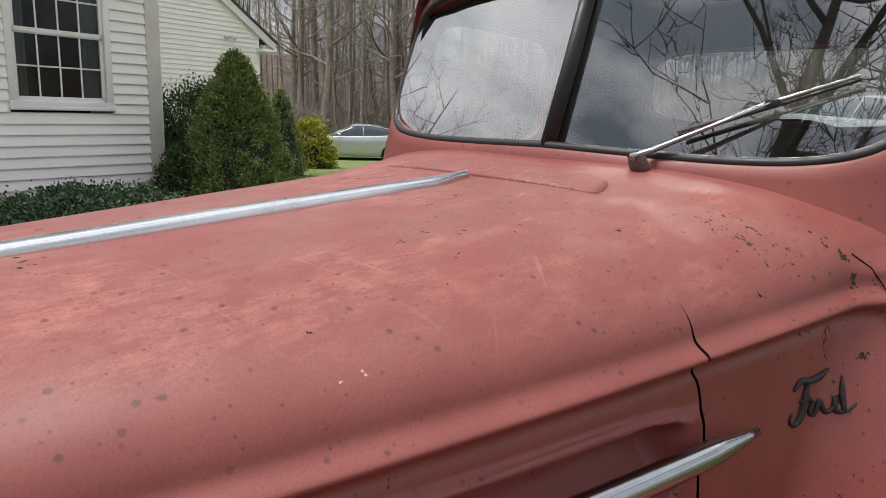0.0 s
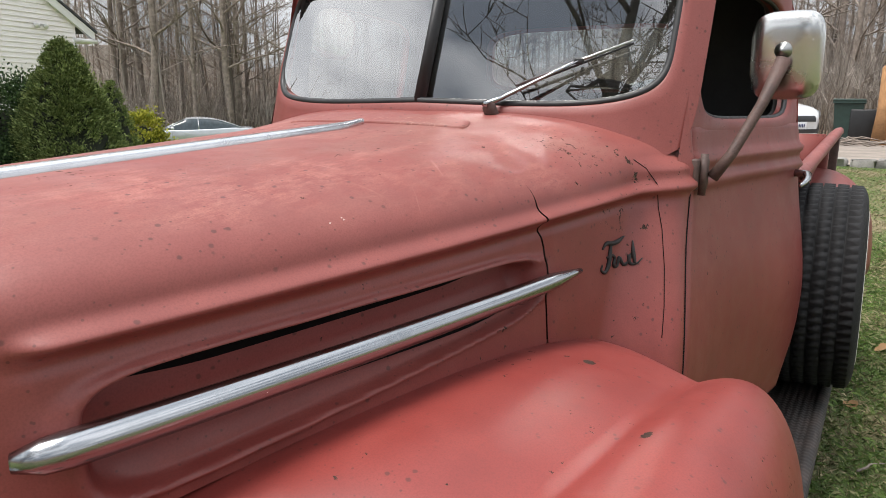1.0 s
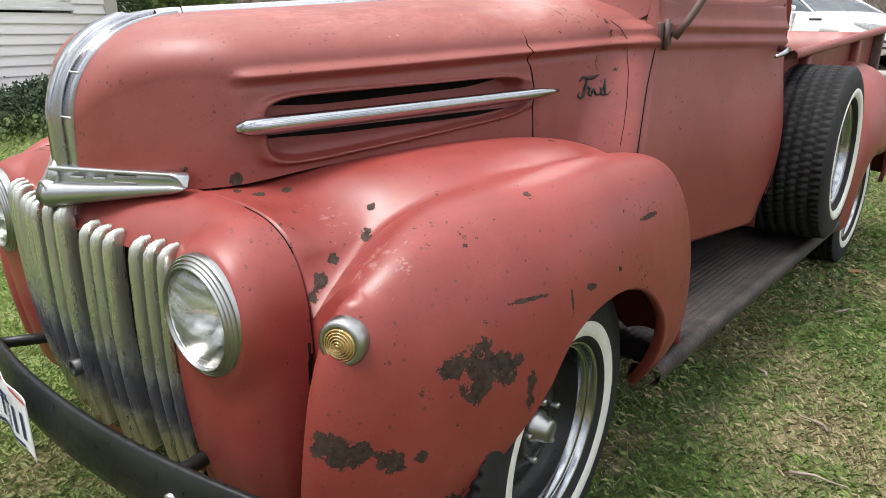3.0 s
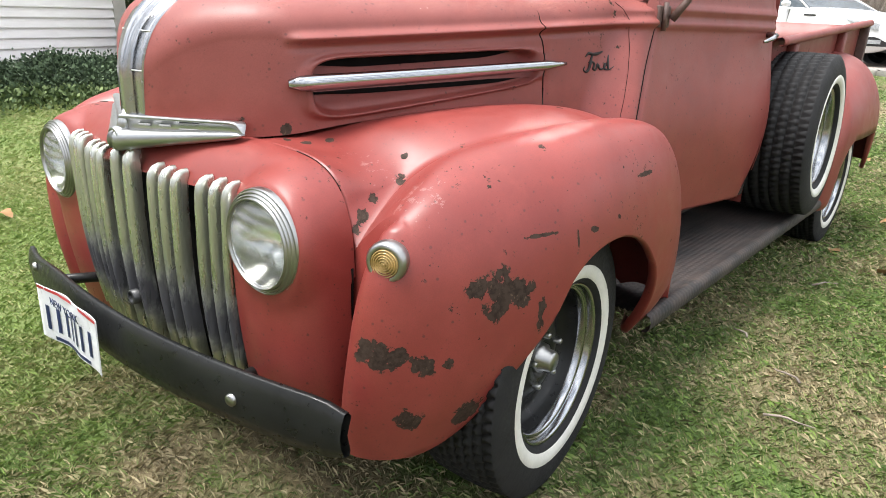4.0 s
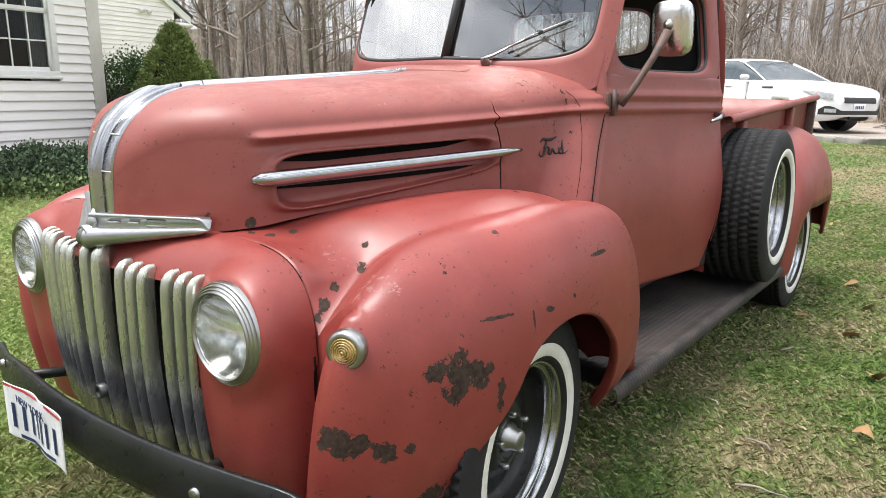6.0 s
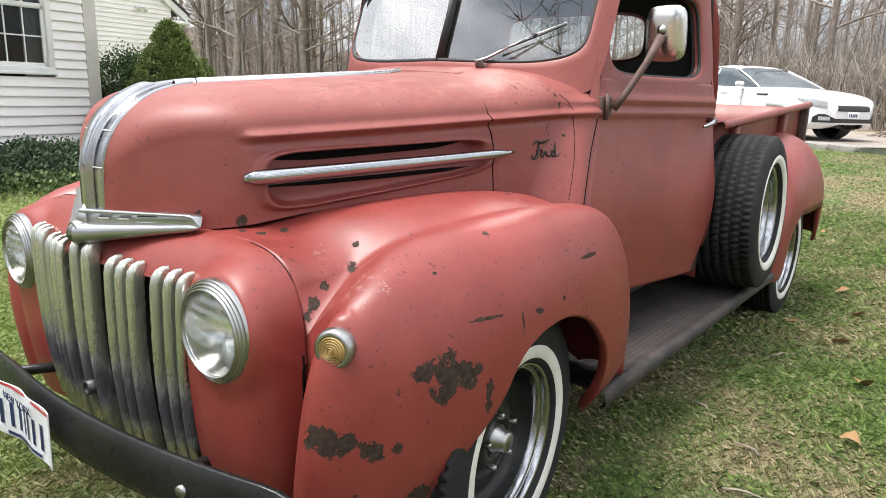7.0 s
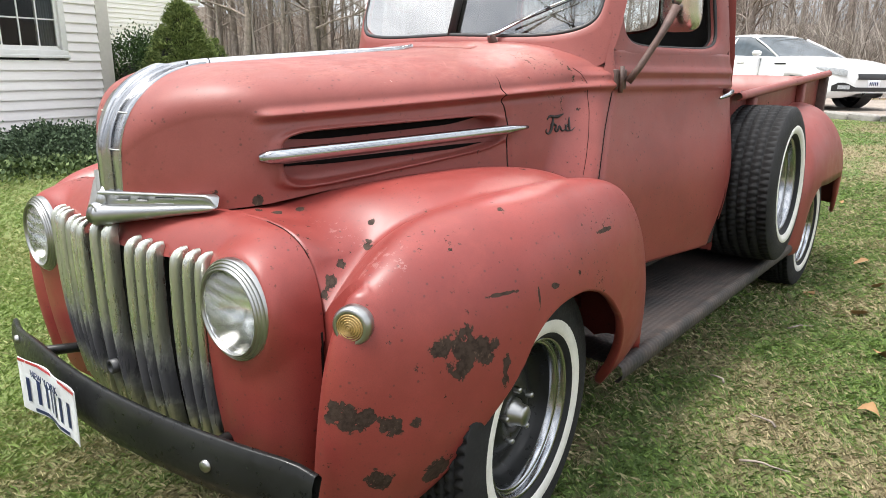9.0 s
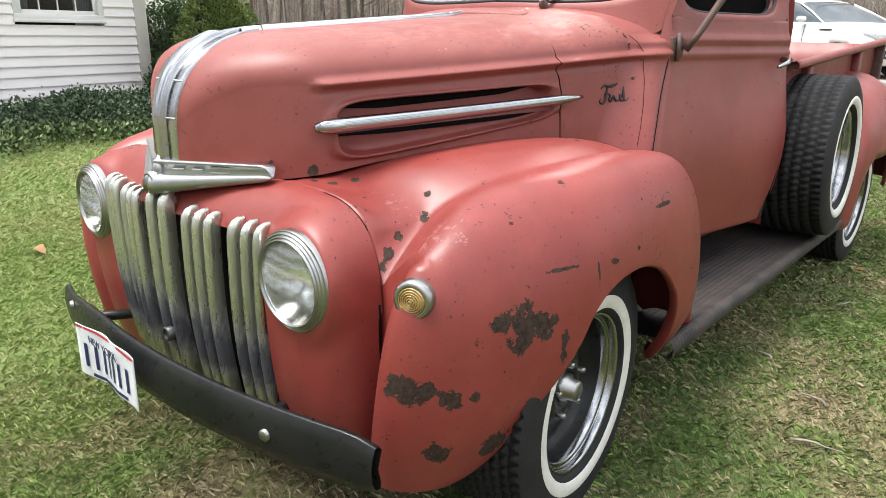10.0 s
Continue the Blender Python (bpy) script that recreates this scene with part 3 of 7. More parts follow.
part("strip_joint", tube([(x, y, z + 0.0008) for x, y, z in joint], 0.0011, 5), DARK, truck)
# two bright lines across each flank of the nose strip: clip highlights put into colour
for level in (1.095, 1.005):
    row = min(nose_rows, key=lambda r: abs(r[10][2] - level) + (1 if r[10][1] > -0.5 else 0))
    for side in (row[14:20], row[1:7]):
        part("strip_clip", tube([(x, y - 0.0016, z) for x, y, z in side], 0.0017, 6), CHROME_LINE, truck)

# winged emblem at the foot of the hood: a flat band with raised marks over a tapered torpedo
def wing_at(f):
    """Plan of the wing from its middle to its tip."""
    return f * 0.292, -0.618 + 0.122 * f


for s in (1, -1):
    rows, body = [], []
    for i in range(41):
        f = i / 40
        x, y = wing_at(f)
        end = math.sqrt(max(0.0, 1 - (max(0.0, f - 0.93) / 0.07) ** 2))
        low = lerp(0.860, 0.884, f)
        top = low + (lerp(0.904, 0.914, f) - low) * max(0.12, end)
        out = 0.012 * max(0.1, end)
        back = 0.020 * max(0.1, end)
        rows.append([(s * x, y + p, z) for p, z in ((back, top - 0.002), (-out * 0.6, top), (-out, lerp(low, top, 0.93)), (-out, lerp(low, top, 0.8)), (-out * 0.55, lerp(low, top, 0.76)), (-out * 0.55, lerp(low, top, 0.1)), (-out * 0.9, low), (back, low))])
        body.append((s * x, y - 0.006 - 0.010 * (1 - f), lerp(0.846, 0.884, f)))
    part("hood_emblem", sheet(rows, flip=s > 0), POT_METAL, truck, "pitted dull chrome wing emblem with raised plain bars")
    part("emblem_wing", tube(body, [lerp(0.0265, 0.0075, (i / 40) ** 0.85) * math.sqrt(max(0.06, 1 - (max(0, i - 36) / 4) ** 2)) for i in range(41)], 16), POT_METAL, truck)
    for f0, f1, up in ((0.16, 0.26, 0.0), (0.34, 0.43, 0.0), (0.50, 0.66, 0.006), (0.50, 0.66, -0.006)):
        pts = []
        for f in (f0, f1):
            x, y = wing_at(f)
            pts.append((s * x, y - 0.0075, lerp(0.883, 0.897, f) + up))
        part("raised_bar", tube(pts, 0.0030 if up == 0 else 0.0018, 6), EMBLEM_FACE, truck)
ring = pose(0, -0.637, 0.850, 0, 0, -90)
part("emblem_ring", lathe([(-0.030, 0.027), (0.004, 0.028), (0.010, 0.026), (0.012, 0.022), (0.008, 0.019), (-0.004, 0.017), (-0.006, 0.010), (-0.004, 0.0)], 28, ring), POT_METAL, truck, "round pitted emblem boss")
part("emblem_saddle", tube([(0, -0.622, 0.86), (0, -0.617, 0.888), (0, -0.608, 0.912)], [0.019, 0.015, 0.010], 14), POT_METAL, truck)


# chrome spear along each side of the hood
def spear(s):
    pts, rad = [], []
    for i in range(41):
        f = i / 40
        y = lerp(-0.405, 0.420, f)
        z = lerp(0.993, 1.029, f)
        w = hood_w(y) + 0.018 * (belt_z(y) - z) / max(0.01, belt_z(y) - seam_z(y))
        pts.append((s * (w + 0.024), y, z))
        rad.append(0.0185 * lerp(1.0, 0.72, f) * min(1, 0.5 + 16 * f) * min(1, 0.35 + 7 * (1 - f)))
    return tube(pts, rad, 14)


part("side_spear", spear(1), CHROME, truck, "long chrome spear trim")
part("side_spear", spear(-1), CHROME, truck, "long chrome spear trim")

# dark sheets in each louvre recess: slot under its upper lip, painted shade behind the spear
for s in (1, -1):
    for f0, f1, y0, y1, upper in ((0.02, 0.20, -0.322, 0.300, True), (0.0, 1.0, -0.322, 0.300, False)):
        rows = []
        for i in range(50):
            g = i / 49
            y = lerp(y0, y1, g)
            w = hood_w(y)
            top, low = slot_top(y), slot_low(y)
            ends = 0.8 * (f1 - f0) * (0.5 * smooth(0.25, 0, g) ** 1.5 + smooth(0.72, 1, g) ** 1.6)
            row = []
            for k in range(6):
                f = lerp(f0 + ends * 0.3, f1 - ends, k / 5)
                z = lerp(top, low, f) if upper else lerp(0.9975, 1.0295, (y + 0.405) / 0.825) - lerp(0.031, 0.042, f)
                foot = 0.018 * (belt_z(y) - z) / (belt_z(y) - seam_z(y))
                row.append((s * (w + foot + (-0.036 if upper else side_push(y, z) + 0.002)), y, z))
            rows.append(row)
        part("louvre_slot_and_shade", sheet(rows, flip=s < 0), DARK, truck)

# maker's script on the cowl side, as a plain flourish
for s in (1,):
    strokes = [
        [(-0.002, 0.050, 0.5), (0.010, 0.060, 1.0), (0.028, 0.057, 1.2), (0.048, 0.059, 1.2), (0.066, 0.066, 0.4)],
        [(0.024, 0.056, 0.8), (0.019, 0.036, 1.3), (0.012, 0.014, 1.3), (0.002, 0.004, 0.9), (-0.008, 0.010, 0.6), (-0.004, 0.020, 0.4)],
        [(0.010, 0.032, 0.4), (0.024, 0.034, 0.9), (0.034, 0.028, 0.9), (0.030, 0.014, 1.0), (0.038, 0.010, 0.7), (0.046, 0.026, 1.0), (0.051, 0.012, 0.9), (0.060, 0.016, 0.6), (0.066, 0.030, 1.0), (0.062, 0.014, 1.0), (0.072, 0.012, 0.5), (0.084, 0.022, 0.3)],
        [(0.080, 0.056, 0.4), (0.074, 0.034, 1.1), (0.070, 0.012, 0.8)],
    ]
    bm = bmesh.new()
    for st in strokes:
        pts, wide = [], []
        for n in range(len(st) - 1):
            p0, p1, p2, p3 = (Vector(st[max(0, min(len(st) - 1, n + d))]) for d in (-1, 0, 1, 2))
            for i in range(6 if n == len(st) - 2 else 5):
                u = i / 5
                a, b, c = 0.5 * (2 * p1 + (p2 - p0) * u + (2 * p0 - 5 * p1 + 4 * p2 - p3) * u * u + (3 * p1 - p0 - 3 * p2 + p3) * u ** 3)
                y, z = 0.534 + a * 1.10, 0.998 + b * 0.95
                pts.append((cowl_at(y, z)[0] + 0.001, y, z))
                wide.append(0.0040 * max(0.2, c))
        tube(pts, wide, 6, bm)
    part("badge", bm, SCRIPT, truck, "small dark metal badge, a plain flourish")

# cowl vent lid
rows = []
for i in range(15):
    f = i / 14
    y = lerp(0.495, 0.60, f)
    rows.append([(0.235 * u * (1 - 0.25 * f * f), y + 0.012 * u * u, hood_top(y) - (hood_top(y) - belt_z(y)) * (1 - (1 - (0.235 * abs(u) / hood_w(y)) ** 2.6) ** (1 / 2.6)) + 0.004) for u in [j / 12 - 1 for j in range(25)]])
part("cowl_vent_lid", thick(sheet(rows, flip=True), 0.008), RED, truck)


# ---- front panel, grille, lamps ----
def pod_front(x):
    return spline([(0, -0.636), (0.2, -0.620), (0.37, -0.592), (0.45, -0.597), (0.505, -0.594), (0.55, -0.586), (0.58, -0.566), (0.60, -0.53), (0.612, -0.475)], abs(x))


def pod_top(x):
    a = abs(x)
    return spline([(0, 0.868), (0.3, 0.874), (0.465, 0.864), (0.532, 0.842), (0.575, 0.80), (0.602, 0.73), (0.612, 0.64)], a)


POD_N, POD_M = 96, 46
pod_x = [math.copysign(abs(math.sin(math.pi / 2 * u)) ** 1.0 * 0.612, u) for u in [i / POD_N * 2 - 1 for i in range(POD_N + 1)]]
pod_rows = []
for x in pod_x:
    yf, zt = pod_front(x), pod_top(x)
    zm = min(zt - 0.02, 0.66)
    row = []
    for j in range(POD_M + 1):
        f = j / POD_M
        if f < 0.5:
            a = f / 0.5 * math.pi / 2
            row.append((x, -0.462 + (yf + 0.462) * math.sin(a) ** (2 / 2.2), zm + (zt - zm) * math.cos(a) ** (2 / 2.2)))
        else:
            g = (f - 0.5) / 0.5
            z = lerp(zm, 0.27, g)
            row.append((x, yf + 0.045 * g * g, z))
    # a flat seat round each headlight
    seated = []
    for px, py, pz in row:
        r = math.hypot(abs(px) - 0.482, pz - 0.710)
        seat = -0.589 + 0.07 * (pz - 0.710)
        seated.append((px, lerp(seat, py, smooth(0.108, 0.150, r)) if py < -0.47 else py, pz))
    pod_rows.append(seated)


def in_grille(i, j):
    x = (pod_x[i] + pod_x[i + 1]) / 2
    z = (pod_rows[i][j][2] + pod_rows[i][j + 1][2]) / 2
    if math.hypot(abs(x) - 0.482, z - 0.710) < 0.098 and pod_rows[i][j][1] < -0.5:
        return True
    return abs(x) < 0.372 and 0.31 < z < 0.775 and pod_rows[i][j][1] < -0.54


part("front_panel", sheet(pod_rows, skip=in_grille, flip=False), RED_FENDER, truck, "rounded red front panel round the grille")


# near-black sheet standing in for the shade behind the grille
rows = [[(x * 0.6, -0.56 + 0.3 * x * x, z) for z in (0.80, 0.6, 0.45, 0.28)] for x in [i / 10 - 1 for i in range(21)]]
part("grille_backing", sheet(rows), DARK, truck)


def bar_path(x, set_back=0.0):
    yf = pod_front(x) + set_back
    top = lerp(0.826, 0.806, smooth(0.03, 0.14, abs(x)))
    path = [(yf + 0.030, top), (yf + 0.016, top - 0.001), (yf + 0.005, top - 0.007), (yf - 0.003, top - 0.018), (yf - 0.006, top - 0.036)]
    path += [(yf - 0.007 + 0.045 * max(0, (0.66 - z) / 0.39) ** 2, z) for z in (0.74, 0.70, 0.66, 0.6, 0.54, 0.48, 0.42, 0.36, 0.31)]
    return [(x * (1 - 0.06 * max(0, (0.8 - z) / 0.5)), y, z) for y, z in path]


def grille_bar(x):
    """A hollow-cast bar: rounded front, flat deep sides."""
    w = 0.0100 if abs(x) > 0.05 else 0.0130
    rows = []
    pts = bar_path(x)
    for i, (px, y, z) in enumerate(pts):
        a, b = pts[max(0, i - 1)], pts[min(len(pts) - 1, i + 1)]
        d = Vector((0, b[1] - a[1], b[2] - a[2])).normalized()
        out = Vector((0, d.z, -d.y))
        k = 0.55 + 0.45 * min(1, (i + 0.6) / 3)
        row = []
        for u, v in ((-1, -0.030), (-1, -0.006), (-0.86, 0.001), (-0.5, 0.006), (0, 0.008), (0.5, 0.006), (0.86, 0.001), (1, -0.006), (1, -0.030)):
            row.append(Vector((px + u * w * k, y, z)) + out * v * k)
        rows.append(row)
    return sheet(rows)


for x in (0.030, 0.126, 0.168, 0.210, 0.287, 0.327, 0.367):
    for s in (1, -1):
        part("grille_bar", grille_bar(s * x), GRILLE, truck)
# cast webs behind the bars of each group
for x0, x1 in ((-0.030, 0.030), (0.126, 0.210), (0.287, 0.367)):
    for s in (1, -1) if x0 > 0 else (1,):
        cols = [bar_path(s * x, 0.019)[4:] for x in stations(x0, x1, 4)]
        part("grille_web", sheet(cols if s > 0 else cols[::-1], flip=True), WEB, truck)
# crank hole in the middle of the grille
part("crank_hole_ring", lathe([(-0.012, 0.019), (0.005, 0.019), (0.006, 0.017), (0.006, 0.011), (-0.004, 0.010), (-0.006, 0.0)], 24, pose(0, -0.644, 0.455, 0, 0, -90)), WEB, truck)


def headlight(s):
    x0, z0 = 0.482 * s, 0.710
    y0 = -0.585
    m = pose(x0, y0, z0, -4, 0, -90 + 2 * s) @ Matrix.Scale(1.03, 4)
    lamp = part("headlight", lathe([(-0.03, 0.1085), (-0.002, 0.108), (0.005, 0.1075), (0.010, 0.1065), (0.0115, 0.1048), (0.007, 0.1035), (0.0155, 0.102), (0.0175, 0.100), (0.0165, 0.0985), (0.012, 0.0977), (0.019, 0.0965), (0.0215, 0.0945), (0.021, 0.093), (0.016, 0.0922), (0.023, 0.091), (0.026, 0.089), (0.025, 0.087), (0.019, 0.0855)], 64, m), CHROME_DULL, truck, "round headlight with ribbed chrome bezel")
    part("reflector", lathe([(0.018, 0.086), (0.0, 0.078), (-0.03, 0.055), (-0.045, 0.02), (-0.046, 0.0)], 32, m), REFLECTOR, lamp)

    rows = []
    for i in range(45):
        r = 0.0865 * i / 44
        row = []
        for k in range(128):
            t = 2 * math.pi * k / 128
            a, b = r * math.cos(t), r * math.sin(t)
            ripple = 0.0011 * math.cos(a * 2 * math.pi / 0.0085) + 0.0012 * math.cos(b * 2 * math.pi / 0.021)
            row.append(m @ Vector((0.015 + 0.017 * (1 - (r / 0.0865) ** 2) + ripple, a, b)))
        rows.append(row)
    part("lens", sheet(rows, loop=True), LENS, lamp, "clear fluted glass lens").visible_shadow = False


def parking_lamp(s):
    m = pose(s * 0.749, -0.509, 0.724, -8, 0, -90 + 20 * s) @ Matrix.Scale(0.74, 4)
    lamp = part("parking_lamp", lathe([(-0.05, 0.052), (0.0, 0.055), (0.010, 0.054), (0.017, 0.050), (0.021, 0.044), (0.019, 0.0385)], 36, m), CHROME_DULL, truck, "small round parking lamp with pitted metal rim")
    ridges = [(0.017, 0.039)]
    for i in range(6):
        r = 0.038 - i * 0.0062
        ridges += [(0.010 + 0.0018 * i, r), (0.021 + 0.0018 * i, r - 0.0022), (0.023 + 0.0018 * i, r - 0.0036), (0.018 + 0.0018 * i, r - 0.0052)]
    ridges.append((0.030, 0.0))
    part("lens", lathe(ridges, 36, m), AMBER, lamp, "ringed amber glass lens")


for s in (1, -1):
    headlight(s)
    parking_lamp(s)


# ---- front fenders ----
F_TOP = [(-0.555, 0.58), (-0.54, 0.67), (-0.51, 0.745), (-0.45, 0.80), (-0.35, 0.852), (-0.14, 0.905), (0.10, 0.925), (0.27, 0.922), (0.40, 0.900), (0.50, 0.858), (0.565, 0.795), (0.603, 0.70), (0.625, 0.52), (0.632, 0.36)]
F_OUT = [(-0.555, 0.71), (-0.54, 0.755), (-0.50, 0.80), (-0.42, 0.845), (-0.341, 0.872), (-0.128, 0.925), (0.04, 0.936), (0.28, 0.925), (0.46, 0.905), (0.58, 0.875), (0.632, 0.85)]
F_LIP = [(-0.555, 0.30), (-0.535, 0.29), (-0.49, 0.285), (-0.44, 0.288), (-0.40, 0.305), (-0.345, 0.35), (-0.288, 0.418), (-0.235, 0.48), (-0.184, 0.541), (-0.126, 0.632), (-0.06, 0.676), (0.03, 0.693), (0.11, 0.687), (0.20, 0.652), (0.28, 0.592), (0.34, 0.522), (0.385, 0.445), (0.415, 0.375), (0.445, 0.298), (0.47, 0.262), (0.51, 0.245), (0.57, 0.235), (0.632, 0.24)]
F_VALLEY = [(-0.555, 0.620), (-0.465, 0.603), (-0.40, 0.590), (-0.32, 0.585), (-0.25, 0.602), (-0.18, 0.636), (-0.12, 0.664), (0.0, 0.692), (0.15, 0.712), (0.32, 0.732), (0.45, 0.728), (0.632, 0.69)]


def fender_row(y):
    zt, xo, zl, xv = spline(F_TOP, y), spline(F_OUT, y), spline(F_LIP, y), spline(F_VALLEY, y)
    row = []
    if y > -0.463:
        xi = max(0.04, hood_w(y) - 0.022)
        zi = seam_z(y) - 0.004
        xi, zi = (xi, zi) if y < 0.50 else (lerp(xi, 0.60, smooth(0.50, 0.63, y)), lerp(zi, min(zi, zt - 0.01), smooth(0.50, 0.58, y)))
    else:
        xi, zi = xv, 0.285
    zv = zt - lerp(0.105, 0.020, smooth(-0.47, -0.12, y))
    zv = min(zv, zi - 0.004) if y < 0.50 else zv
    for i in range(16):
        f = i / 16
        hump = 0.018 * math.sin(math.pi * f) * smooth(-0.46, -0.3, y)
        x = lerp(xi, xv, f)
        z = lerp(zi, zv, smooth(0, 1, f) * 0.5 + f * 0.5) + hump if y > -0.463 else lerp(zi, zv, f)
        if y > -0.463:
            z = lerp(max(zv, min(zi, pod_top(x) + 0.001)), z, smooth(-0.463, -0.20, y))
        row.append((x, y, z))
    xc = lerp(0.728, xv + lerp(0.10, 0.062, smooth(-0.2, 0.2, y)), smooth(-0.46, -0.2, y))
    crown_n = 2.25
    for i in range(6):
        f = i / 6
        row.append((lerp(xv, xc, f), y, lerp(zv, zt, lerp(smooth(-0.25, 1, f) * 1.0 if f else 0.0, math.sin(f * math.pi / 2), smooth(-0.44, -0.2, y)))))
    ze = min(0.57, lerp(0.25, zt, 0.5))
    end = math.pi / 2
    if zl > ze:
        end = math.acos(min(1.0, ((zl - ze) / (zt - ze)) ** (crown_n / 2)))
    for i in range(25):
        a = end * i / 24
        row.append((xc + (xo - xc) * math.sin(a) ** (2 / crown_n), y, ze + (zt - ze) * math.cos(a) ** (2 / crown_n)))
    for i in range(1, 11):
        f = i / 10
        z = lerp(min(ze, row[24 + 22][2]) if zl <= ze else zl, zl, f) if zl <= ze else zl - 0.0004 * i
        row.append((row[46][0] - lerp(0.055, 0.085, smooth(0.2, 0.45, y)) * max(0, (0.58 - z) / 0.3) ** 2 * smooth(0, 1, f), y, z))
    x, _, z = row[-1]
    row += [(x - 0.006, y, z - 0.006), (x - 0.022, y, z - 0.002), (x - 0.026, y, z + 0.012)]
    return row


fy = stations(-0.464, 0.36, 104) + stations(0.364, 0.48, 40) + stations(0.488, 0.59, 16) + [0.597, 0.604, 0.61, 0.615, 0.619, 0.623, 0.626, 0.629, 0.632]
bm = sheet([fender_row(y) for y in fy], flip=True)
# rounded nose, level by level, from the groove at the front panel round to the outer side
first = fender_row(-0.4638)
NOSE = [(0.28, -0.538), (0.45, -0.552), (0.58, -0.552), (0.67, -0.541), (0.73, -0.521), (0.775, -0.492), (0.80, -0.464)]
z_top = max(p[2] for p in first)
rows = []
for x1, _, z in first[22:57]:
    x0 = 0.608
    for p, q in zip(first[16:22], first[17:23]):
        if p[2] <= z <= q[2]:
            x0 = lerp(p[0], q[0], (z - p[2]) / max(1e-6, q[2] - p[2]))
    if z >= first[22][2]:
        x0 = first[22][0]
    depth = max(0.0, -0.464 - spline(NOSE, z)) * min(1.0, (z_top - z) / 0.012)
    row = []
    ctrl = ((x0, -0.464), (x0 + 0.004, -0.464 - 1.42 * depth), (x1 - 0.60 * depth, -0.464 - 1.25 * depth), (x1, -0.464))
    for i in range(33):
        u = i / 32
        weights = ((1 - u) ** 3, 3 * u * (1 - u) ** 2, 3 * u * u * (1 - u), u ** 3)
        row.append((sum(w * c[0] for w, c in zip(weights, ctrl)), sum(w * c[1] for w, c in zip(weights, ctrl)), z))
    rows.append(row)
sheet(rows, bm)
bmesh.ops.remove_doubles(bm, verts=bm.verts, dist=0.0006)
fender = part("front_fender", bm, RED_FENDER, truck, "bulging red front fender with rust patches and chips")
mirrored(fender)
# fine joint between front panel and fender, and a dark tube as shade in the groove below it
for s in (1, -1):
    pts = [(s * x, -0.4615, pod_top(x) + 0.0008) for x in stations(0.43, 0.568, 16)]
    part("panel_seam", tube(pts, 0.0011, 5), DARK, truck)
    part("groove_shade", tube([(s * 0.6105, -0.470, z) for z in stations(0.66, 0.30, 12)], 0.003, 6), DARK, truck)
# inner wheel house, near-black so that its deep shade is in the colour
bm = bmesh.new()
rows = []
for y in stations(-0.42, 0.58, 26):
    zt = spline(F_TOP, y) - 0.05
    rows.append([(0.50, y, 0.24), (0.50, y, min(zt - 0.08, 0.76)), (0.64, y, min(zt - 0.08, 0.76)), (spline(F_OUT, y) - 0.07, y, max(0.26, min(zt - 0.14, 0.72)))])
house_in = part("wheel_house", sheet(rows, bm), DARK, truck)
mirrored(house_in)

